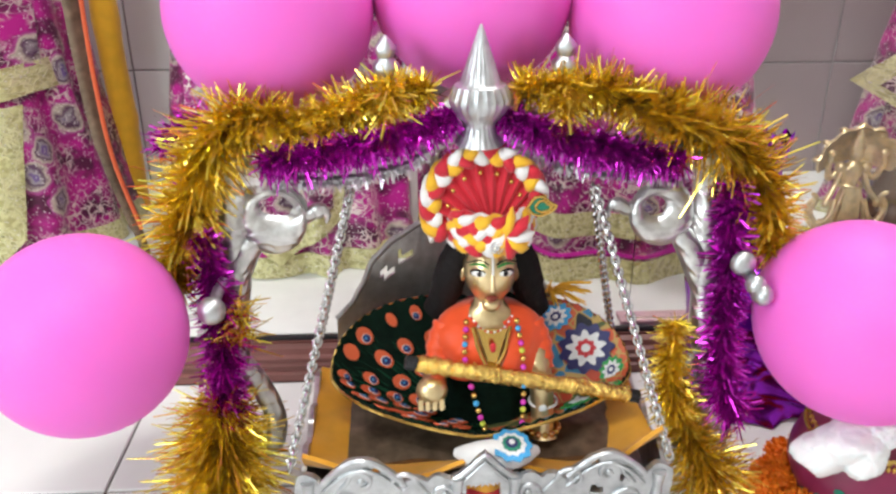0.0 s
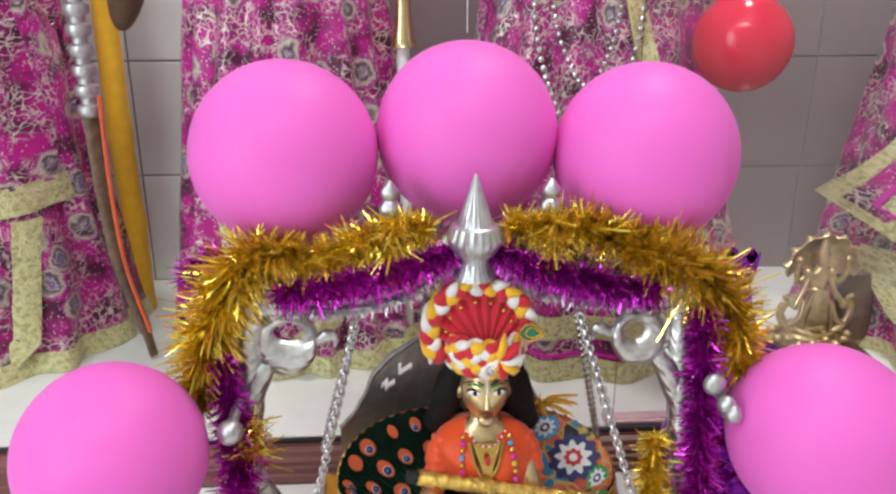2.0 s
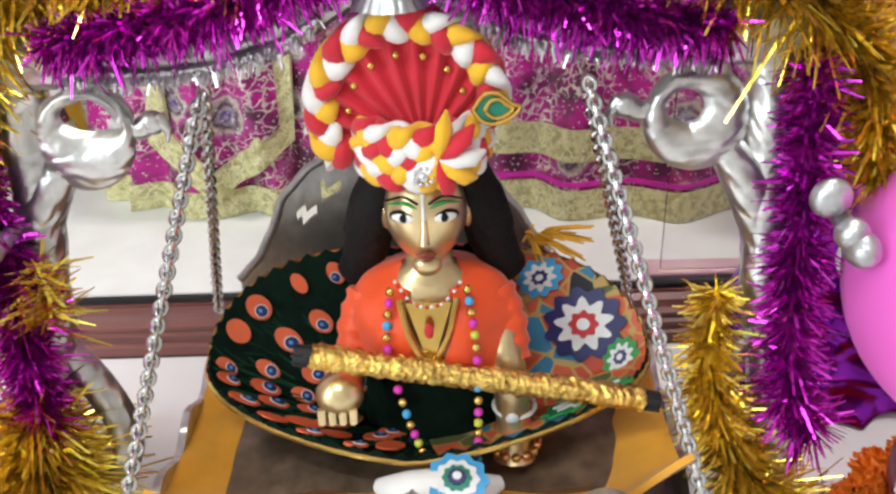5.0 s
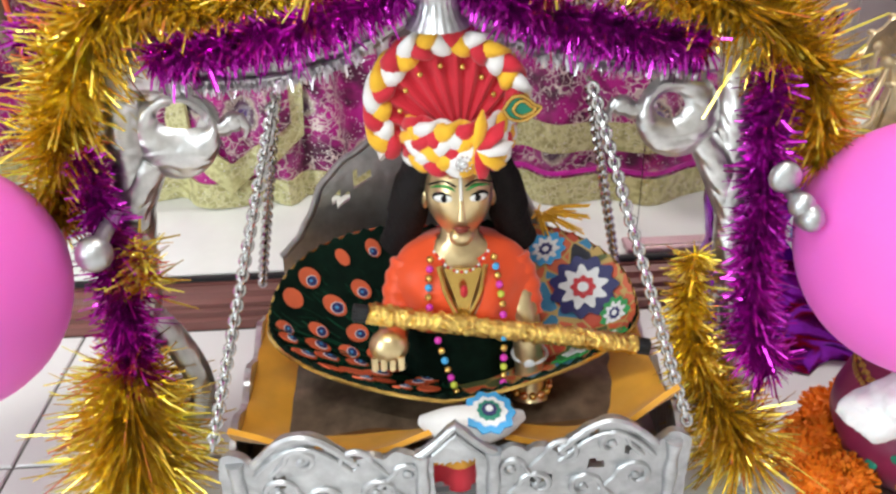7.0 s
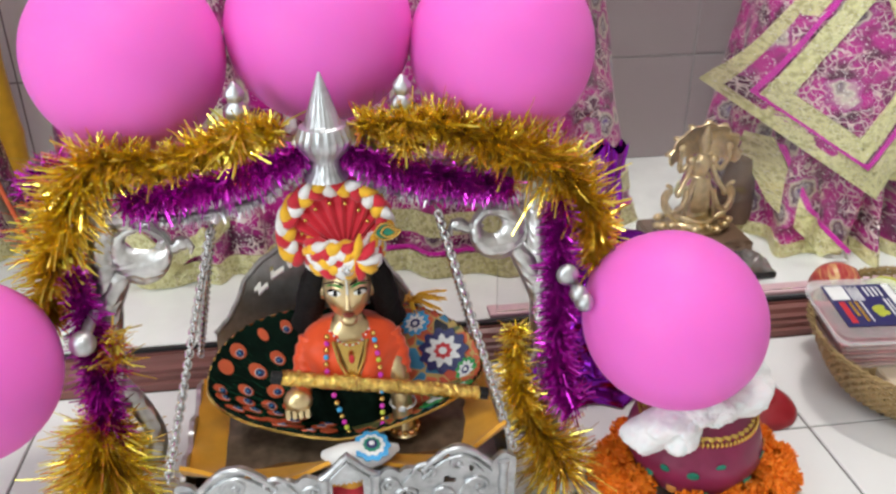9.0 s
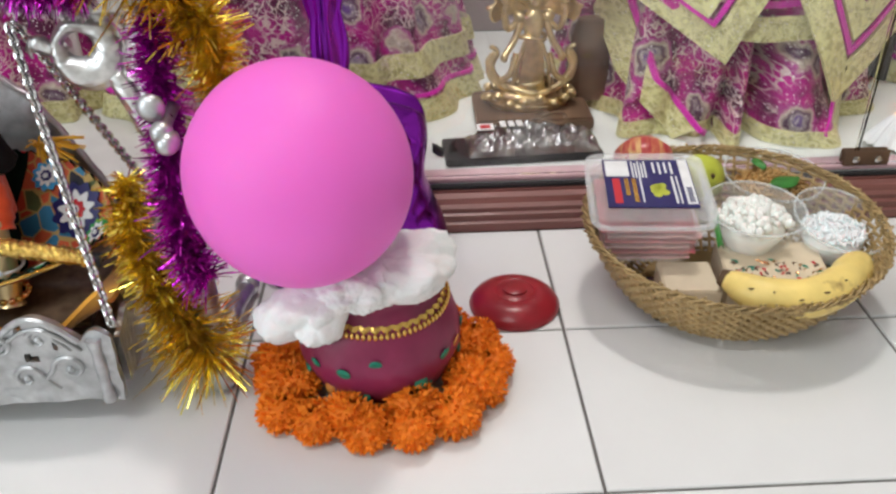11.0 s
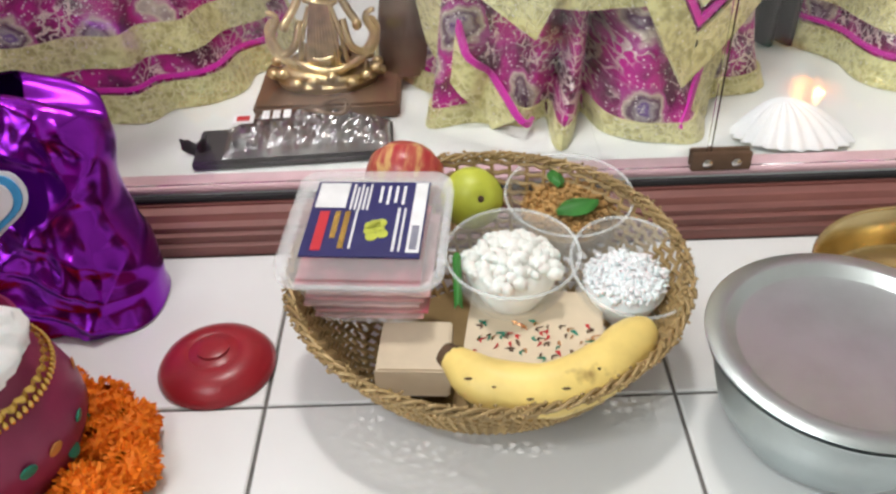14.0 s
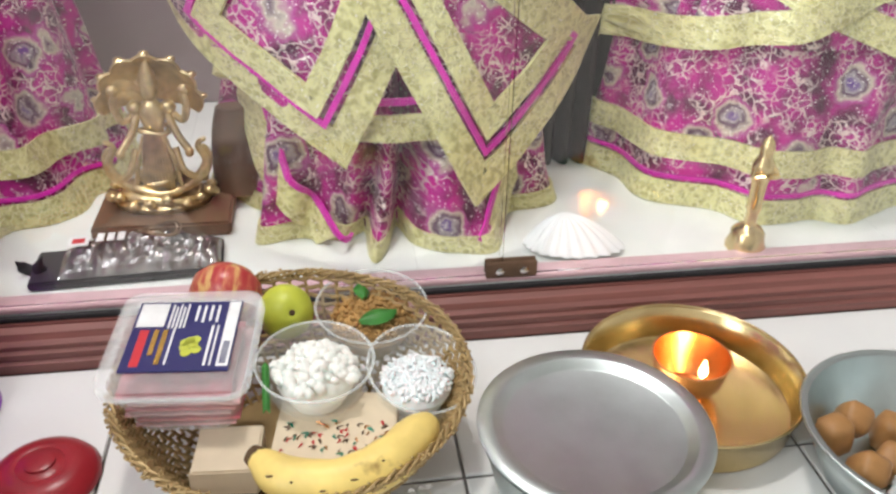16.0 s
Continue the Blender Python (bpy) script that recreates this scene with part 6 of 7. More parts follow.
for dx, dy in ((0, 0), (0.006, 0.002), (0.003, 0.007), (0.009, -0.003), (0.002, -0.006), (0.007, 0.008), (0.0, 0.005)):
    bm = bmesh.new()
    lathe(bm, [(0.0042, 0), (0.0042, 0.0004)], (0.004 + dx, -0.012 + dy, 0.0613), 14)
    part("printed_fruit", bm, "lemon", lab, smooth=False)
for k in range(6):
    bm = bmesh.new()
    dx, ph = 0.004 * math.sin(k * 2.1), k * 1.7
    grid(bm, 30, 20, lambda u, v: ((u - 0.5) * (0.078 + 0.0018 * k) + dx, (v - 0.5) * (0.076 + 0.0018 * k), 0.0035 + 0.0068 * k + 0.0017 * math.sin(u * 19 + ph) * math.sin(math.pi * v) + 0.0014 * noise.noise((u * 6, v * 6, k))), thick=0.0022)
    f = part("pink_sachet", bm, "plum" if k % 2 else "sachet_pale")
    f.matrix_basis = PM
    tagged(f, "crinkled pink sachet stacked in a clear plastic punnet", "sachet", "sachets in the punnet")
bm = bmesh.new()
grid(bm, 8, 10, lambda u, v: (0.141 + 0.006 * u, -0.172 + 0.03 * v, 0.078 + 0.022 * v + 0.004 * math.sin(math.pi * u)), thick=0.001)
tagged(part("betel_leaf", bm, "green"), "green leaf tucked beside the plastic punnet", "leaf")

# glass bowls
def glass_bowl(c, r, h, rx=0, ry=0, label=""):
    ob = thing("glass_bowl", c, label, "bowl", "glass bowls in the basket")
    ob.matrix_basis = pose(*c, rx, ry, 0)
    bm = bmesh.new()
    outer = [(0.001, 0.0), (r * 0.56, 0.0), (r * 0.66, 0.003), (r * 0.86, h * 0.4), (r * 0.97, h * 0.8), (r, h)]
    inner = [(q - 0.0022 if q > 0.01 else q, z + (0.0025 if q < r * 0.7 else 0)) for q, z in reversed(outer)]
    lathe(bm, outer + [(r + 0.0006, h + 0.001), (r - 0.0016, h + 0.001)] + inner, seg=48)
    bmesh.ops.recalc_face_normals(bm, faces=bm.faces)
    g = part("glass", bm, "thin_glass", ob)
    g.visible_shadow = False
    bm = bmesh.new()
    tube(bm, [(r * math.cos(q), r * math.sin(q), h + 0.0012) for q in [2 * math.pi * k / 56 for k in range(56)]], 0.0011, 7, closed=True)
    g = part("rim", bm, "rim_glass", ob)
    g.visible_shadow = False
    return ob

def heap(name, c, r, h, n, size, material, label, category, seed, cubes=False):
    """A heap of lumps as one object."""
    rng = random.Random(seed)
    bm = bmesh.new()
    lathe(bm, [(r * 0.58, -0.026), (r * 0.88, -0.006), (r * 0.75, h * 0.3), (r * 0.4, h * 0.62), (0.001, h * 0.72)], c, 24)
    for k in range(n):
        a, q = rng.uniform(0, 6.283), math.sqrt(rng.random()) * r * 0.9
        z = c[2] + h * 0.75 * (1 - (q / r) ** 2) + rng.uniform(-0.001, 0.003)
        s = size * rng.uniform(0.6, 1.25)
        m = pose(c[0] + q * math.cos(a), c[1] + q * math.sin(a), z, rng.uniform(0, 90), rng.uniform(0, 90), rng.uniform(0, 90))
        if cubes:
            bmesh.ops.create_cube(bm, size=1.0, matrix=m @ Matrix.Diagonal((s, s * 0.8, s * 0.6, 1)))
        else:
            bmesh.ops.create_icosphere(bm, subdivisions=1, radius=1.0, matrix=m @ Matrix.Diagonal((s, s * 0.8, s * 0.65, 1)))
    ob = part(name, bm, material, smooth=not cubes)
    return tagged(ob, label, category, kind="stuff")

glass_bowl((0.183, -0.138, 0.061), 0.047, 0.040, 4, 0, "clear glass bowl of white curd lumps in the basket")
heap("curd_lumps", (0.183, -0.140, 0.087), 0.036, 0.020, 150, 0.0062, "paneer", "white curd lumps heaped in a glass bowl", "cheese", 5)
glass_bowl((0.264, -0.132, 0.050), 0.045, 0.036, 14, 8, "clear glass bowl of rock sugar, tilted in the basket")
heap("rock_sugar", (0.265, -0.141, 0.072), 0.033, 0.012, 620, 0.0026, "sugar", "white rock sugar crystals in a glass bowl", "sugar", 6)
glass_bowl((0.234, -0.053, 0.052), 0.050, 0.040, 6, 0, "clear glass bowl of brown crumbly sweet in the basket")
heap("semolina_sweet", (0.234, -0.056, 0.076), 0.041, 0.016, 420, 0.0030, "halwa", "brown crumbly semolina sweet in a glass bowl", "sweet", 7)
for (x, y, z), rz, s in (((0.238, -0.076, 0.093), 20, 1.0), ((0.226, -0.036, 0.094), 100, 0.7)):
    bm = bmesh.new()
    grid(bm, 10, 6, lambda u, v: ((u - 0.5) * 0.036 * s, (v - 0.5) * 0.020 * s * math.sin(math.pi * min(max(u, 0.03), 0.97)) ** 0.7, 0.004 * math.sin(math.pi * v) - 0.006 * (u - 0.5) ** 2), thick=0.0006)
    o = part("tulsi_leaf", bm, "green")
    o.matrix_basis = pose(x, y, z, 8, 0, rz)
    tagged(o, "small green leaf on the brown semolina sweet", "leaf", "leaves on the sweet")

# fruit
bm = bmesh.new()
bp = smooth_path([(0.138, -0.211, 0.070), (0.160, -0.233, 0.068), (0.194, -0.241, 0.068), (0.229, -0.229, 0.069), (0.255, -0.205, 0.070), (0.270, -0.190, 0.072)], 8)
n = len(bp)
rad = [0.0178 * (1 - 0.5 * abs(2 * k / (n - 1) - 1) ** 4) for k in range(n)]
tube(bm, bp, rad, 16)
for v in bm.verts:
    v.co += Vector((noise.noise(v.co * 60), noise.noise(v.co * 60 + Vector((4, 0, 0))), noise.noise(v.co * 60 + Vector((0, 6, 0))))) * 0.0012
ban = tagged(part("banana", bm, "banana"), "ripe yellow banana with brown spots lying in the basket", "banana")
bm = bmesh.new()
tube(bm, [bp[0] + Vector((0.002, -0.002, 0)), bp[0] - Vector((0.005, -0.004, -0.001))], [0.0100, 0.0075], 10)
part("stem_end", bm, "banana_end", ban)
for k in range(9):
    q = bp[4 + 5 * k % (n - 6)]
    bm = bmesh.new()
    a = -0.6 + 0.35 * (k % 5)
    ball(bm, q + Vector((0, -0.0170 * math.cos(a), 0.0170 * math.sin(a + 0.6))), (0.0012 + 0.0006 * (k % 4), 0.0008, 0.0009), 8, 6)
    part("brown_spot", bm, "banana_end", ban)
bm = bmesh.new()
lathe(bm, [(0.001, -0.024), (0.012, -0.027), (0.026, -0.017), (0.0325, 0.0), (0.031, 0.014), (0.022, 0.025), (0.010, 0.028), (0.004, 0.024), (0.001, 0.022)], (0, 0, 0), 32)
o = part("apple", bm, "apple")
o.matrix_basis = pose(0.104, -0.030, 0.092, -62, 20, 0)
tagged(o, "red and yellow streaked apple in the basket", "apple")
bm = bmesh.new()
lathe(bm, [(0.001, -0.024), (0.010, -0.0235), (0.021, -0.013), (0.025, 0.002), (0.022, 0.015), (0.010, 0.024), (0.003, 0.025), (0.001, 0.0235)], (0, 0, 0), 28)
o = part("guava", bm, "lemon")
o.matrix_basis = pose(0.157, -0.052, 0.088, 60, 0, 20)
tagged(o, "yellow-green guava with a dark crown spot", "guava")
bm = bmesh.new()
ball(bm, (0, 0, 0.0245), (0.003, 0.003, 0.0012), 8, 6)
part("crown_spot", bm, "banana_end", o)

# ---- steel pot with a plate lid ----
sp = thing("steel_pot", (0.392, -0.222, 0), "round stainless steel cooking pot on the floor tiles", "pot")
bm = bmesh.new()
lathe(bm, [(0.001, 0.001), (0.040, 0.001), (0.058, 0.010), (0.070, 0.032), (0.0745, 0.052), (0.074, 0.066), (0.078, 0.074), (0.082, 0.0765), (0.082, 0.078), (0.074, 0.077)], seg=64)
sp.scale = (1.07, 1.07, 1.0)
part("body", bm, "steel", sp)
bm = bmesh.new()
lathe(bm, [(0.001, 0.0770), (0.0690, 0.0770), (0.0705, 0.0776), (0.0770, 0.0828), (0.0785, 0.0832), (0.0895, 0.0826), (0.0904, 0.0818), (0.0895, 0.0810), (0.0785, 0.0816), (0.0716, 0.0762), (0.0690, 0.0757), (0.001, 0.0757)], (0.392, -0.222, 0.0020), 80)
tagged(part("steel_plate", bm, "steel"), "flat-rimmed stainless steel plate used as the pot's lid", "plate")

# ---- brass tray with a lit oil lamp ----
bm = bmesh.new()
lathe(bm, [(0.001, 0.001), (0.088, 0.001), (0.094, 0.003), (0.099, 0.036), (0.101, 0.038), (0.1005, 0.039), (0.0975, 0.037), (0.0925, 0.005), (0.088, 0.003), (0.001, 0.003)], (0.523, -0.117, 0), 72)
tray = tagged(part("brass_tray", bm, "brass"), "deep round polished brass tray on the floor", "tray")
bm = bmesh.new()
tube(bm, [(0.523 + 0.1004 * math.cos(a), -0.117 + 0.1004 * math.sin(a), 0.0388) for a in [2 * math.pi * k / 72 for k in range(72)]], 0.0016, 8, closed=True)
part("rim", bm, "brass", tray)
bm = bmesh.new()
ball(bm, (0.556, -0.190, 0.0036), (0.006, 0.003, 0.0012), 10, 6)
ball(bm, (0.563, -0.187, 0.0036), (0.003, 0.002, 0.001), 8, 6)
tagged(part("burnt_wick_bits", bm, "black"), "black burnt crumbs on the brass tray", "crumbs")
lamp = thing("oil_lamp", (0.525, -0.107, 0.0032), "lit copper oil lamp bowl standing in the brass tray", "lamp")
bm = bmesh.new()
lathe(bm, [(0.001, 0.0), (0.017, 0.0), (0.020, 0.002), (0.031, 0.018), (0.0362, 0.041), (0.037, 0.043), (0.0352, 0.043), (0.030, 0.020), (0.020, 0.006), (0.001, 0.005)], seg=48)
part("bowl", bm, "copper", lamp)
bm = bmesh.new()
tube(bm, [(0.006, -0.004, 0.006), (0.010, -0.008, 0.022)], 0.0016, 6)
part("wick", bm, "white", lamp)
bm = bmesh.new()
lathe(bm, [(0.0008, 0.0), (0.0036, 0.004), (0.0042, 0.008), (0.0028, 0.014), (0.0005, 0.021)], (0.010, -0.008, 0.021), 14)
part("flame", bm, "flame", lamp)
pl = bpy.data.lights.new("lamp_flame_light", "POINT")
pl.energy, pl.color, pl.shadow_soft_size = 0.26, (1.0, 0.5, 0.15), 0.006
new("lamp_flame_light", pl).location = (0.535, -0.115, 0.040)

# ---- steel basin with brown sweets ----
bm = bmesh.new()
lathe(bm, [(0.001, 0.001), (0.062, 0.001), (0.074, 0.006), (0.090, 0.040), (0.096, 0.058), (0.101, 0.060), (0.1012, 0.0615), (0.0955, 0.0605), (0.088, 0.041), (0.072, 0.008), (0.060, 0.003), (0.001, 0.003)], (0.672, -0.240, 0), 64)
basin = tagged(part("steel_basin", bm, "steel"), "wide stainless steel basin holding brown sweets", "basin")
bm = bmesh.new()
tube(bm, [(0.672 + 0.1010 * math.cos(a), -0.240 + 0.1010 * math.sin(a), 0.0608) for a in [2 * math.pi * k / 64 for k in range(64)]], 0.0016, 8, closed=True)
part("rim", bm, "steel", basin)
rng = random.Random(9)
for k, (x, y, z) in enumerate(((0.608, -0.212, 0.036), (0.637, -0.193, 0.032), (0.612, -0.254, 0.036), (0.650, -0.235, 0.022), (0.672, -0.200, 0.020))):
    bm = bmesh.new()
    ball(bm, (0, 0, 0), 1.0, 20, 14)
    for v in bm.verts:
        m_ = max(abs(v.co.x), abs(v.co.y), abs(v.co.z)) ** 0.55
        v.co = Vector((v.co.x * 0.0145, v.co.y * 0.0135, v.co.z * 0.0175)) / m_
    o = part("brown_sweet", bm, "jaggery")
    o.matrix_basis = pose(x, y, z, rng.uniform(-30, 30), rng.uniform(-30, 30), rng.uniform(0, 90))
    tagged(o, "rounded brown sweet lump in the steel basin", "sweet", "brown sweets")
fluff("cotton_tuft", [((0.640, -0.280, 0.036), (0.020, 0.016, 0.018)), ((0.664, -0.288, 0.032), (0.020, 0.016, 0.016))], "white cotton tuft in the steel basin", 8, (0.652, -0.284, 0.034))
mb = thing("matchbox", (0.560, -0.290, 0.0), "small printed matchbox in green, yellow and red on the floor", "box", rz=-30)
for x0, x1, m_ in ((-0.026, -0.004, "green_dot"), (-0.004, 0.010, "yellow_felt"), (0.010, 0.026, "red")):
    part("printed_sleeve", box(bmesh.new(), x0, x1, -0.018, 0.018, 0.0005, 0.0145, 0.0006), m_, mb, smooth=False)
part("drawer", box(bmesh.new(), -0.0285, 0.0, -0.0165, 0.0165, 0.0015, 0.013, 0.0006), "carton", mb, smooth=False)

# ---- things on the ledge ----
# gilded four-armed figure under a fan of serpent hoods: one plain mesh
bm = bmesh.new()
gx, gy, gz = 0.014, 0.225, LEDGE + 0.018
lathe(bm, [(0.050, 0.0), (0.052, 0.006), (0.044, 0.012), (0.030, 0.016)], (gx, gy, gz), 28, 1.0, 0.7)
for k in range(3):
    pts = [(gx + (0.040 - 0.010 * k) * math.cos(a), gy + (0.026 - 0.006 * k) * math.sin(a) - 0.006, gz + 0.014 + 0.010 * k + 0.004 * math.sin(a * 2 + k)) for a in [2 * math.pi * q / 24 for q in range(24)]]
    tube(bm, pts, 0.0052 - 0.0006 * k, 8, closed=True)
lathe(bm, [(0.015, 0.03), (0.0145, 0.05), (0.0135, 0.072), (0.0105, 0.084), (0.0095, 0.090), (0.0140, 0.106), (0.0155, 0.113), (0.008, 0.120), (0.0050, 0.124)], (gx, gy - 0.004, gz), 20, 1.0, 0.75)
ball(bm, (gx, gy - 0.006, gz + 0.133), (0.0085, 0.0085, 0.0108), 16, 12)
lathe(bm, [(0.0100, 0.139), (0.0102, 0.143), (0.0080, 0.146), (0.0085, 0.150), (0.0060, 0.156), (0.0030, 0.164), (0.001, 0.170)], (gx, gy - 0.004, gz), 16)
for s in (-1, 1):
    tube(bm, smooth_path([(gx + s * 0.014, gy, gz + 0.112), (gx + s * 0.030, gy - 0.004, gz + 0.098), (gx + s * 0.036, gy - 0.010, gz + 0.118), (gx + s * 0.034, gy - 0.010, gz + 0.130)], 5), 0.0040, 8)
    tube(bm, smooth_path([(gx + s * 0.014, gy - 0.004, gz + 0.110), (gx + s * 0.023, gy - 0.010, gz + 0.086), (gx + s * 0.034, gy - 0.018, gz + 0.070)], 5), 0.0042, 8)
    ball(bm, (gx + s * 0.035, gy - 0.010, gz + 0.135), (0.006, 0.004, 0.006), 12, 8)
    ball(bm, (gx + s * 0.035, gy - 0.019, gz + 0.067), (0.005, 0.005, 0.006), 12, 8)
    tube(bm, smooth_path([(gx + s * 0.008, gy - 0.014, gz + 0.018), (gx + s * 0.034, gy - 0.016, gz + 0.028), (gx + s * 0.050, gy - 0.012, gz + 0.052), (gx + s * 0.043, gy - 0.010, gz + 0.072), (gx + s * 0.052, gy - 0.012, gz + 0.080)], 5), [0.0055] * 8 + [0.0045] * 7 + [0.003] * 5 + [0.0012], 8)
    tube(bm, smooth_path([(gx + s * 0.010, gy - 0.014, gz + 0.085), (gx + s * 0.019, gy - 0.019, gz + 0.055), (gx + s * 0.023, gy - 0.018, gz + 0.026)], 5), 0.0026, 8)
for k in range(7):
    a = math.radians(-84 + 28 * k)
    d = Vector((math.sin(a), 0, math.cos(a)))
    tube(bm, smooth_path([Vector((gx, gy + 0.010, gz + 0.115)) + d * 0.012, Vector((gx, gy + 0.010, gz + 0.118)) + d * 0.034, Vector((gx, gy, gz + 0.120)) + d * 0.051], 5), [0.002, 0.003, 0.004, 0.005, 0.006, 0.0065, 0.006, 0.0055, 0.005, 0.004, 0.003], 10, flat=0.5)
    ball(bm, Vector((gx, gy - 0.006, gz + 0.120)) + d * 0.053, (0.0055, 0.006, 0.0035), 10, 8)
# webbed hood behind the head, scalloped and cupped forward
def hood(u, v):
    a = math.radians(-104 + 208 * u)
    r = v * (0.050 + 0.0045 * abs(math.sin(math.pi * 7 * u)))
    return (gx + r * math.sin(a), gy + 0.014 - 0.022 * v ** 3 - 0.0035 * v * abs(math.sin(math.pi * 7 * u)), gz + 0.120 + r * math.cos(a))


grid(bm, 84, 8, hood, thick=0.003)
# draped sash, skirt folds and side tendrils
for k in range(9):
    x = -0.012 + 0.024 * k / 8
    tube(bm, [(gx + x * 0.6, gy - 0.016 + 6 * x * x, gz + 0.088), (gx + x, gy - 0.021 + 6 * x * x, gz + 0.055), (gx + x * 1.25, gy - 0.019 + 6 * x * x, gz + 0.024)], 0.0026, 6)
tube(bm, [(gx + 0.0150 * math.cos(t), gy - 0.004 + 0.0125 * math.sin(t), gz + 0.088 + 0.002 * math.sin(2 * t)) for t in [2 * math.pi * k / 20 for k in range(20)]], 0.0032, 7, closed=True)
for k in range(18):
    a = 2 * math.pi * k / 18
    ball(bm, (gx + 0.054 * math.cos(a), gy + 0.034 * math.sin(a) - 0.004, gz + 0.011 + 0.004 * (k % 3)), (0.0065, 0.006, 0.0055), 10, 7)
for s in (-1, 1):
    tube(bm, smooth_path([(gx + s * 0.020, gy - 0.012, gz + 0.070), (gx + s * 0.028, gy - 0.020, gz + 0.045), (gx + s * 0.046, gy - 0.014, gz + 0.036), (gx + s * 0.054, gy - 0.010, gz + 0.058), (gx + s * 0.047, gy - 0.010, gz + 0.072)], 5), [0.004] * 14 + [0.003] * 6 + [0.0015], 8)
    ball(bm, (gx + s * 0.0165, gy - 0.004, gz + 0.114), (0.0085, 0.008, 0.0075), 12, 8)
for v in bm.verts:
    q = v.co - Vector((gx, gy, gz))
    v.co = Vector((gx + 0.004 * q.z / 0.15, gy, gz)) + Vector((q.x * 1.05, q.y * 1.0, q.z * 1.02))
tagged(part("gilded_statue", bm, "old_gold"), "small antique-gold statue under a fan of serpent hoods", "statue")
bm = bmesh.new()
box(bm, gx - 0.072, gx + 0.078, gy - 0.060, gy + 0.045, LEDGE + 0.0005, LEDGE + 0.018, 0.003)
tagged(part("statue_plinth", bm, "wood_brown"), "dark brown wooden plinth under the gilded statue", "plinth")

# silver wrappers in a black tray, with a wire ring
pk = thing("wrapped_packet", (-0.005, 0.112, LEDGE), "silver foil packets in a black plastic wrapper on the ledge", "packet", rz=3)
part("wrapper", box(bmesh.new(), -0.098, 0.092, -0.034, 0.030, 0.0006, 0.010, 0.002), "black", pk)
bm = bmesh.new()
grid(bm, 60, 18, lambda u, v: (-0.070 + 0.160 * u, -0.030 + 0.058 * v, 0.010 + 0.030 * math.sin(math.pi * u) ** 0.4 * math.sin(math.pi * v) ** 0.6 * (0.75 + 0.5 * abs(noise.noise((u * 14, v * 6, 1))))), thick=0.0)
part("foil", bm, "foil_silver", pk, smooth=False)
bm = bmesh.new()
tube(bm, smooth_path([(-0.086, -0.01, 0.008), (-0.090, -0.012, 0.016), (-0.084, -0.008, 0.026)], 4), [0.006] * 6 + [0.004, 0.002, 0.001], 6, flat=0.4)
tube(bm, smooth_path([(-0.098, 0.0, 0.004), (-0.108, 0.0, 0.010), (-0.112, -0.004, 0.020)], 4), [0.006] * 6 + [0.003, 0.002, 0.001], 6, flat=0.4)
part("wrapper_ears", bm, "black", pk)
part("printed_label", box(bmesh.new(), -0.058, -0.038, -0.012, 0.006, 0.0365, 0.0375), "white", pk, smooth=False)
part("print_bar", box(bmesh.new(), -0.054, -0.042, -0.008, 0.001, 0.0376, 0.0380), "red", pk, smooth=False)
for k in range(3):
    part("print_bar", box(bmesh.new(), -0.030 + 0.010 * k, -0.023 + 0.010 * k, -0.010, 0.006, 0.0392, 0.0396), "white", pk, smooth=False)
bm = bmesh.new()
for q in (0.021, 0.017):
    tube(bm, [(0.032 + q * math.cos(a), 0.0 + 0.62 * q * math.sin(a), 0.0425 + 0.003 * math.sin(a * 2)) for a in [2 * math.pi * k / 28 for k in range(28)]], 0.0012, 6, closed=True)
tagged(part("wire_ring", bm, "mat_gold"), "coil of pale wire lying on the silver packets", "wire").matrix_basis = pose(-0.005, 0.112, LEDGE, 0, 0, 3)

# white ribbed shell, a low dome with ribs fanning from its crown
bm = bmesh.new()
def shell(u, v):
    a = 2 * math.pi * u
    rib = 1 + 0.05 * math.cos(22 * a) * v
    out = (0.050 + 0.012 * max(0.0, math.cos(a + 0.5)) ** 2) * rib
    return (out * v * math.cos(a) - 0.008 * (1 - v), 0.030 * rib * v * math.sin(a) + 0.006 * (1 - v), 0.036 * (1 - v ** 1.8) + 0.0018 * math.cos(22 * a) * v * (1 - v))
grid(bm, 132, 16, shell, wrap=True, thick=0.002)
o = part("conch_shell", bm, "shell_white")
o.matrix_basis = pose(0.463, 0.094, LEDGE + 0.0060, 0, 0, -8)
tagged(o, "white ribbed shell lying on the marble ledge", "shell")
# dark wooden stand in the shade beside the gilded statue
bm = bmesh.new()
grid(bm, 40, 16, lambda u, v: (0.098 + (0.030 - 0.012 * v ** 3) * math.cos(2 * math.pi * u), 0.255 + (0.024 - 0.010 * v ** 3) * math.sin(2 * math.pi * u), LEDGE + 0.014 + 0.105 * v), wrap=True)
bmesh.ops.holes_fill(bm, edges=[e for e in bm.edges if e.is_boundary])
stand = tagged(part("wooden_stand", bm, "wood_brown"), "dark brown wooden stand on the ledge beside the statue", "stand")
for dx, dy in ((-0.02, -0.012), (0.02, -0.012), (0.0, 0.018)):
    bm = bmesh.new()
    tube(bm, [(0.098 + dx * 1.2, 0.255 + dy * 1.2, LEDGE + 0.0005), (0.098 + dx, 0.255 + dy, LEDGE + 0.016)], [0.004, 0.007], 8)
    part("leg", bm, "wood_brown", stand)
# brass hand bell with a figure handle: one mesh
bm = bmesh.new()
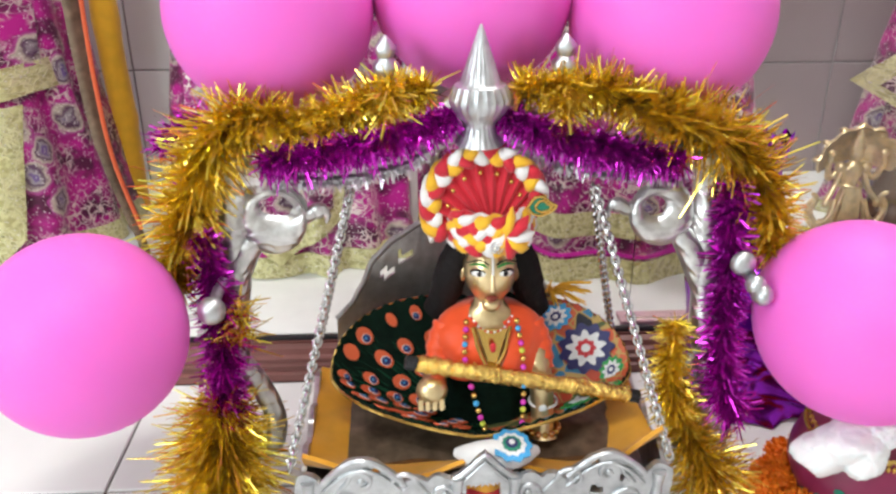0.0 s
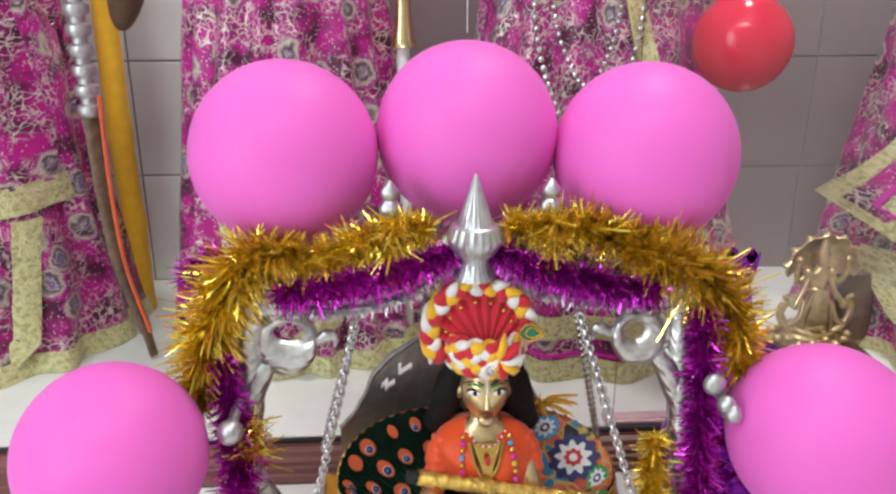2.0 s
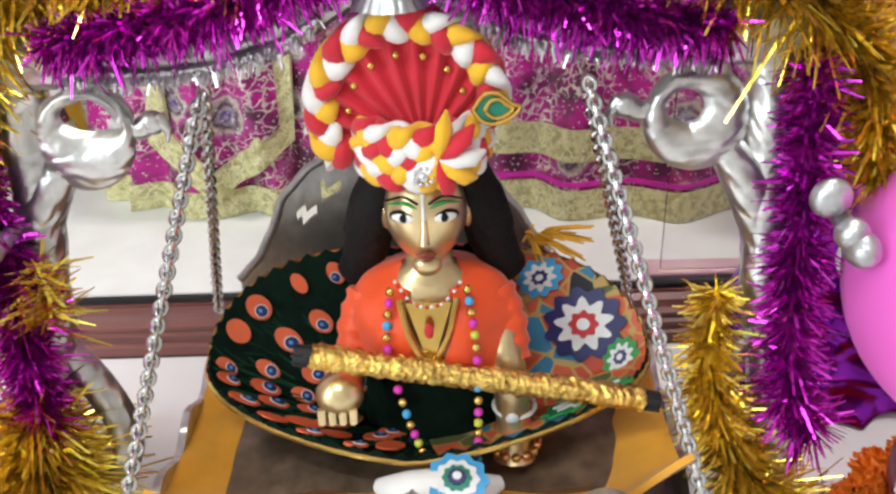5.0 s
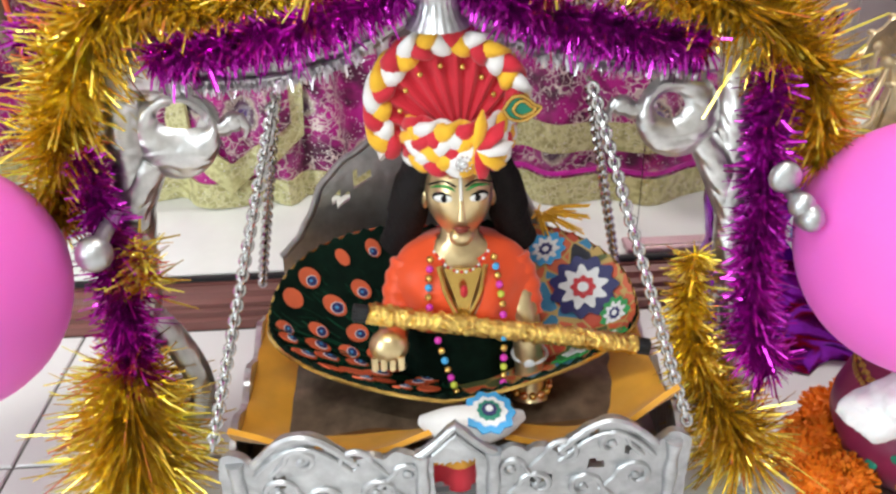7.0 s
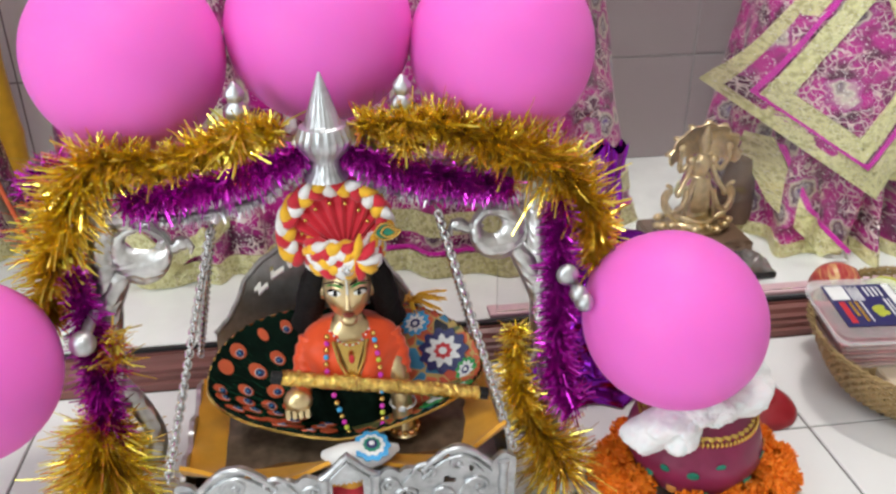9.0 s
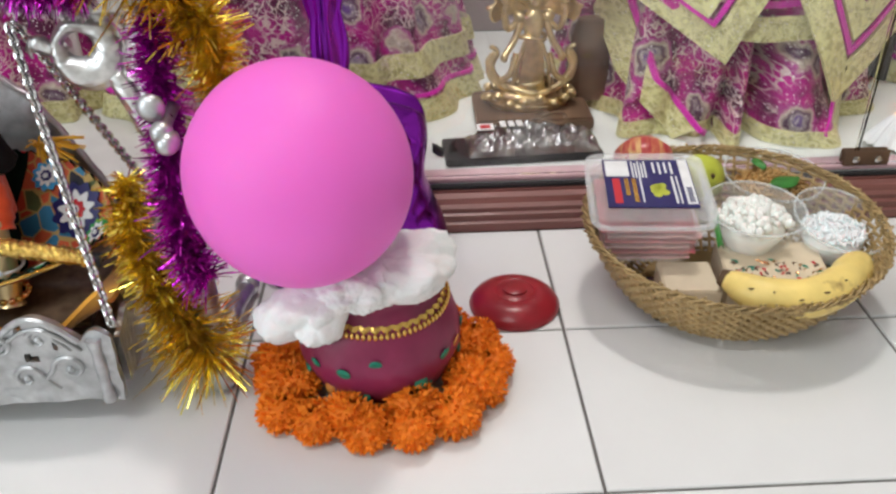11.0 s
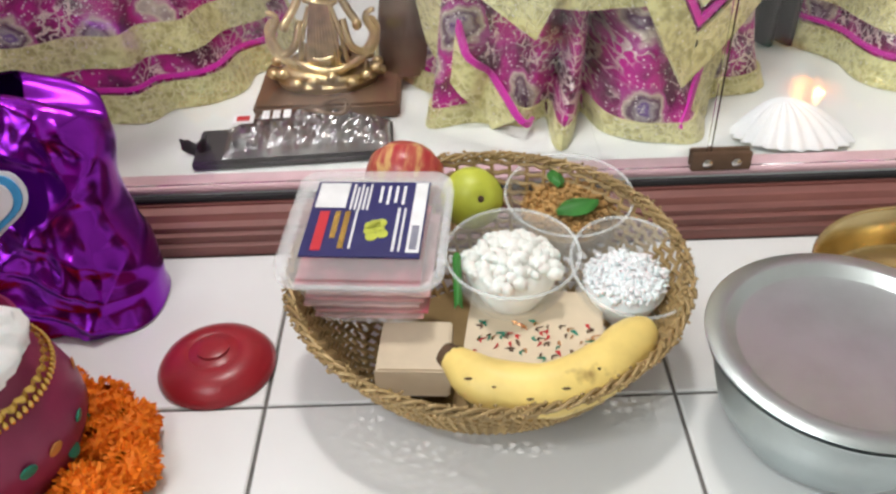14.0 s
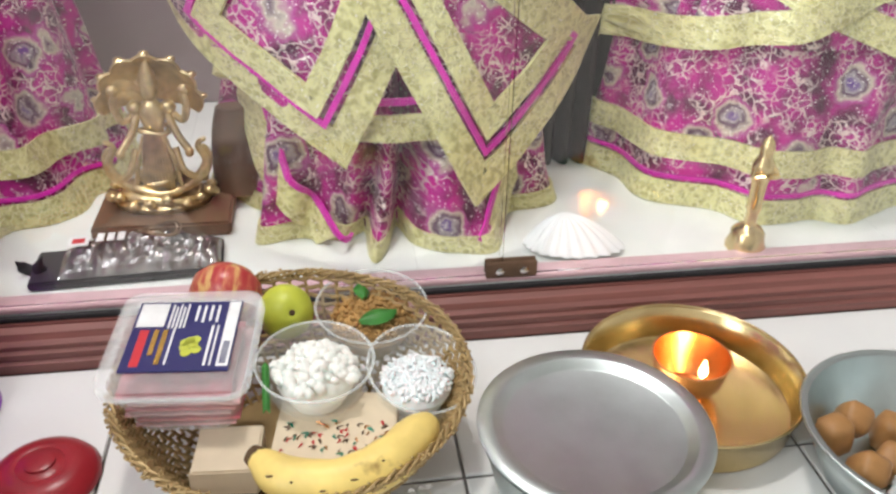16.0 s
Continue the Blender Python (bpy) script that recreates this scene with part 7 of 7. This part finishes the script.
lathe(bm, [(0.022, 0.0), (0.0225, 0.004), (0.019, 0.012), (0.0185, 0.020), (0.014, 0.026), (0.007, 0.030), (0.0065, 0.046), (0.009, 0.050), (0.0075, 0.056), (0.0085, 0.080), (0.011, 0.092), (0.012, 0.104), (0.007, 0.112), (0.008, 0.120), (0.006, 0.130), (0.001, 0.136)], (0.662, 0.074, LEDGE + 0.0005), 28)
for s in (-1, 1):
    tube(bm, smooth_path([(0.662 + s * 0.009, 0.072, LEDGE + 0.103), (0.662 + s * 0.014, 0.066, LEDGE + 0.092), (0.662 + s * 0.003, 0.060, LEDGE + 0.094)], 4), 0.003, 7)
tagged(part("hand_bell", bm, "brass"), "small brass hand bell with a figure handle on the ledge", "bell")

# staff, sword-like shaft and yellow bamboo pole beside the first figure
staff = thing("ceremonial_staff", (-1.006, 0.25, LEDGE), "turned silver staff with a cloth-wrapped shaft", "staff")
bm = bmesh.new()
prof = [(0.011, 0.37)]
for k in range(7):
    z = 0.372 + 0.026 * k
    prof += [(0.0155, z + 0.002), (0.0165, z + 0.008), (0.0155, z + 0.014), (0.010, z + 0.017), (0.010, z + 0.024)]
prof += [(0.011, 0.66), (0.011, 0.75)]
lathe(bm, prof, (-0.006, 0, 0), 20)
part("turned_grip", bm, "silver", staff)
bm = bmesh.new()
tube(bm, smooth_path([(-0.006, 0, 0.375), (-0.004, 0, 0.27), (0.004, 0, 0.16), (0.022, 0.01, 0.06), (0.032, 0.01, 0.006)], 8), [0.012] * 16 + [0.010] * 10 + [0.007] * 7, 10, flat=0.6)
part("wrapped_shaft", bm, "mat_gold", staff)
bm = bmesh.new()
tube(bm, smooth_path([(0.012, -0.012, 0.40), (0.010, -0.012, 0.27), (0.016, -0.012, 0.16), (0.034, 0, 0.05)], 8), 0.003, 7)
part("cord", bm, "feather_orange", staff)
bm = bmesh.new()
pts = [(-1.040, 0.45, LEDGE + 0.001), (-1.038, 0.45, 0.2), (-1.042, 0.45, 0.35), (-1.042, 0.46, 0.8)]
tube(bm, smooth_path(pts, 8), [0.019 + 0.002 * (k % 8 == 0) for k in range(25)], 14)
tagged(part("bamboo_pole", bm, "yellow_felt"), "yellow painted pole standing on the ledge", "pole")
# plain rounded form standing in for an unidentified brown thing by the staff
bm = bmesh.new()
ball(bm, (-0.965, 0.34, 0.60), (0.028, 0.024, 0.085), 20, 14, rot=Euler((0, 0.25, 0)))
tagged(part("brown_form", bm, "wood_brown"), "rounded dark brown stand-in form beside the staff", "club")
bm = bmesh.new()
tube(bm, [(-0.592, 0.30, LEDGE), (-0.592, 0.30, 0.50)], 0.009, 10)
rod = tagged(part("white_rod", bm, "white_felt"), "white rod with a gold bell-shaped top between the figures", "rod")
bm = bmesh.new()
lathe(bm, [(0.020, 0.0), (0.017, 0.006), (0.012, 0.03), (0.010, 0.06), (0.001, 0.08)], (-0.592, 0.30, 0.50), 20)
part("gold_top", bm, "brass", rod)

# silver bead strings on the third figure
def bead_string(pts, r, label):
    ob = thing("bead_string", pts[0], label, "beads", "silver bead strings")
    bm = bmesh.new()
    ball(bm, (0, 0, 0), r, 10, 7)
    me = bpy.data.meshes.new("bead")
    bm.to_mesh(me)
    bm.free()
    me.materials.append(M["chrome"])
    me.polygons.foreach_set("use_smooth", [True] * len(me.polygons))
    last = None
    for p in smooth_path(pts, 24):
        if last is None or (p - last).length > 2 * r:
            q = new("bead", me)
            q.parent = ob
            q.location = p - Vector(pts[0])
            last = p
    return ob

def on3(x, z):
    return s3.front(x, z, 0.010)

bead_string([on3(-0.42, 0.62), on3(-0.41, 0.50), on3(-0.385, 0.42), on3(-0.35, 0.385), on3(-0.31, 0.42), on3(-0.28, 0.52), on3(-0.27, 0.62)], 0.0055, "string of large silver beads hanging on the skirt")
bead_string([on3(-0.40, 0.62), on3(-0.385, 0.52), on3(-0.35, 0.455), on3(-0.315, 0.51), on3(-0.30, 0.62)], 0.0045, "string of large silver beads hanging on the skirt")
ribbon(s3, ((-0.30, 0.66), (-0.285, 0.56), (-0.255, 0.46)), 0.026, 0.010, "cloth_lime", g3)
def on1(x, z):
    return s1.front(x, z, 0.014)
bead_string([on1(-1.20, 0.66), on1(-1.18, 0.55), on1(-1.20, 0.47), on1(-1.25, 0.44)], 0.0055, "string of large silver beads hanging on the skirt")

# ---- tiles of floor and wall ----
def tile_mesh(name, w, d, h, material, e=0.0012):
    bm = bmesh.new()
    a = [bm.verts.new((sx * w / 2, sy * d / 2, -h)) for sx, sy in ((-1, -1), (1, -1), (1, 1), (-1, 1))]
    c = [bm.verts.new((sx * w / 2, sy * d / 2, -e)) for sx, sy in ((-1, -1), (1, -1), (1, 1), (-1, 1))]
    t = [bm.verts.new((sx * (w / 2 - e), sy * (d / 2 - e), 0)) for sx, sy in ((-1, -1), (1, -1), (1, 1), (-1, 1))]
    for k in range(4):
        q = (k + 1) % 4
        bm.faces.new((a[k], a[q], c[q], c[k]))
        bm.faces.new((c[k], c[q], t[q], t[k]))
    bm.faces.new(t)
    me = bpy.data.meshes.new(name)
    bm.to_mesh(me)
    bm.free()
    me.materials.append(M[material])
    return me


full = tile_mesh("tile", TX - GAP, TY - GAP, 0.006, "tile")
cut = tile_mesh("tile", TX - GAP, 0.184 - GAP, 0.006, "tile")
rng = random.Random(5)
for i in range(-8, 7):
    for j in range(-1, 11):
        y = -0.092 if j < 0 else ROW0 - TY * (j + 0.5)
        ob = new("tile", cut if j < 0 else full)
        ob.parent = bed
        ob.matrix_basis = pose(TX * (i + 0.5), y, 0.0, rng.uniform(-0.06, 0.06), rng.uniform(-0.06, 0.06))
wall_tile = tile_mesh("tile", 0.30 - 0.003, 0.20 - 0.003, 0.006, "wall_tile")
wall_tile_dark = tile_mesh("tile", 0.30 - 0.003, 0.20 - 0.003, 0.006, "wall_tile_mauve")
for i in range(-8, 7):
    for j in range(0, 13):
        ob = new("tile", wall_tile_dark if i > -4 else wall_tile)
        ob.parent = back
        ob.matrix_basis = pose(-1.055 + 0.15 + 0.30 * (i + 4), WALL_Y - 0.003, LEDGE + 0.10 + 0.20 * j, 90 + rng.uniform(-0.05, 0.05))
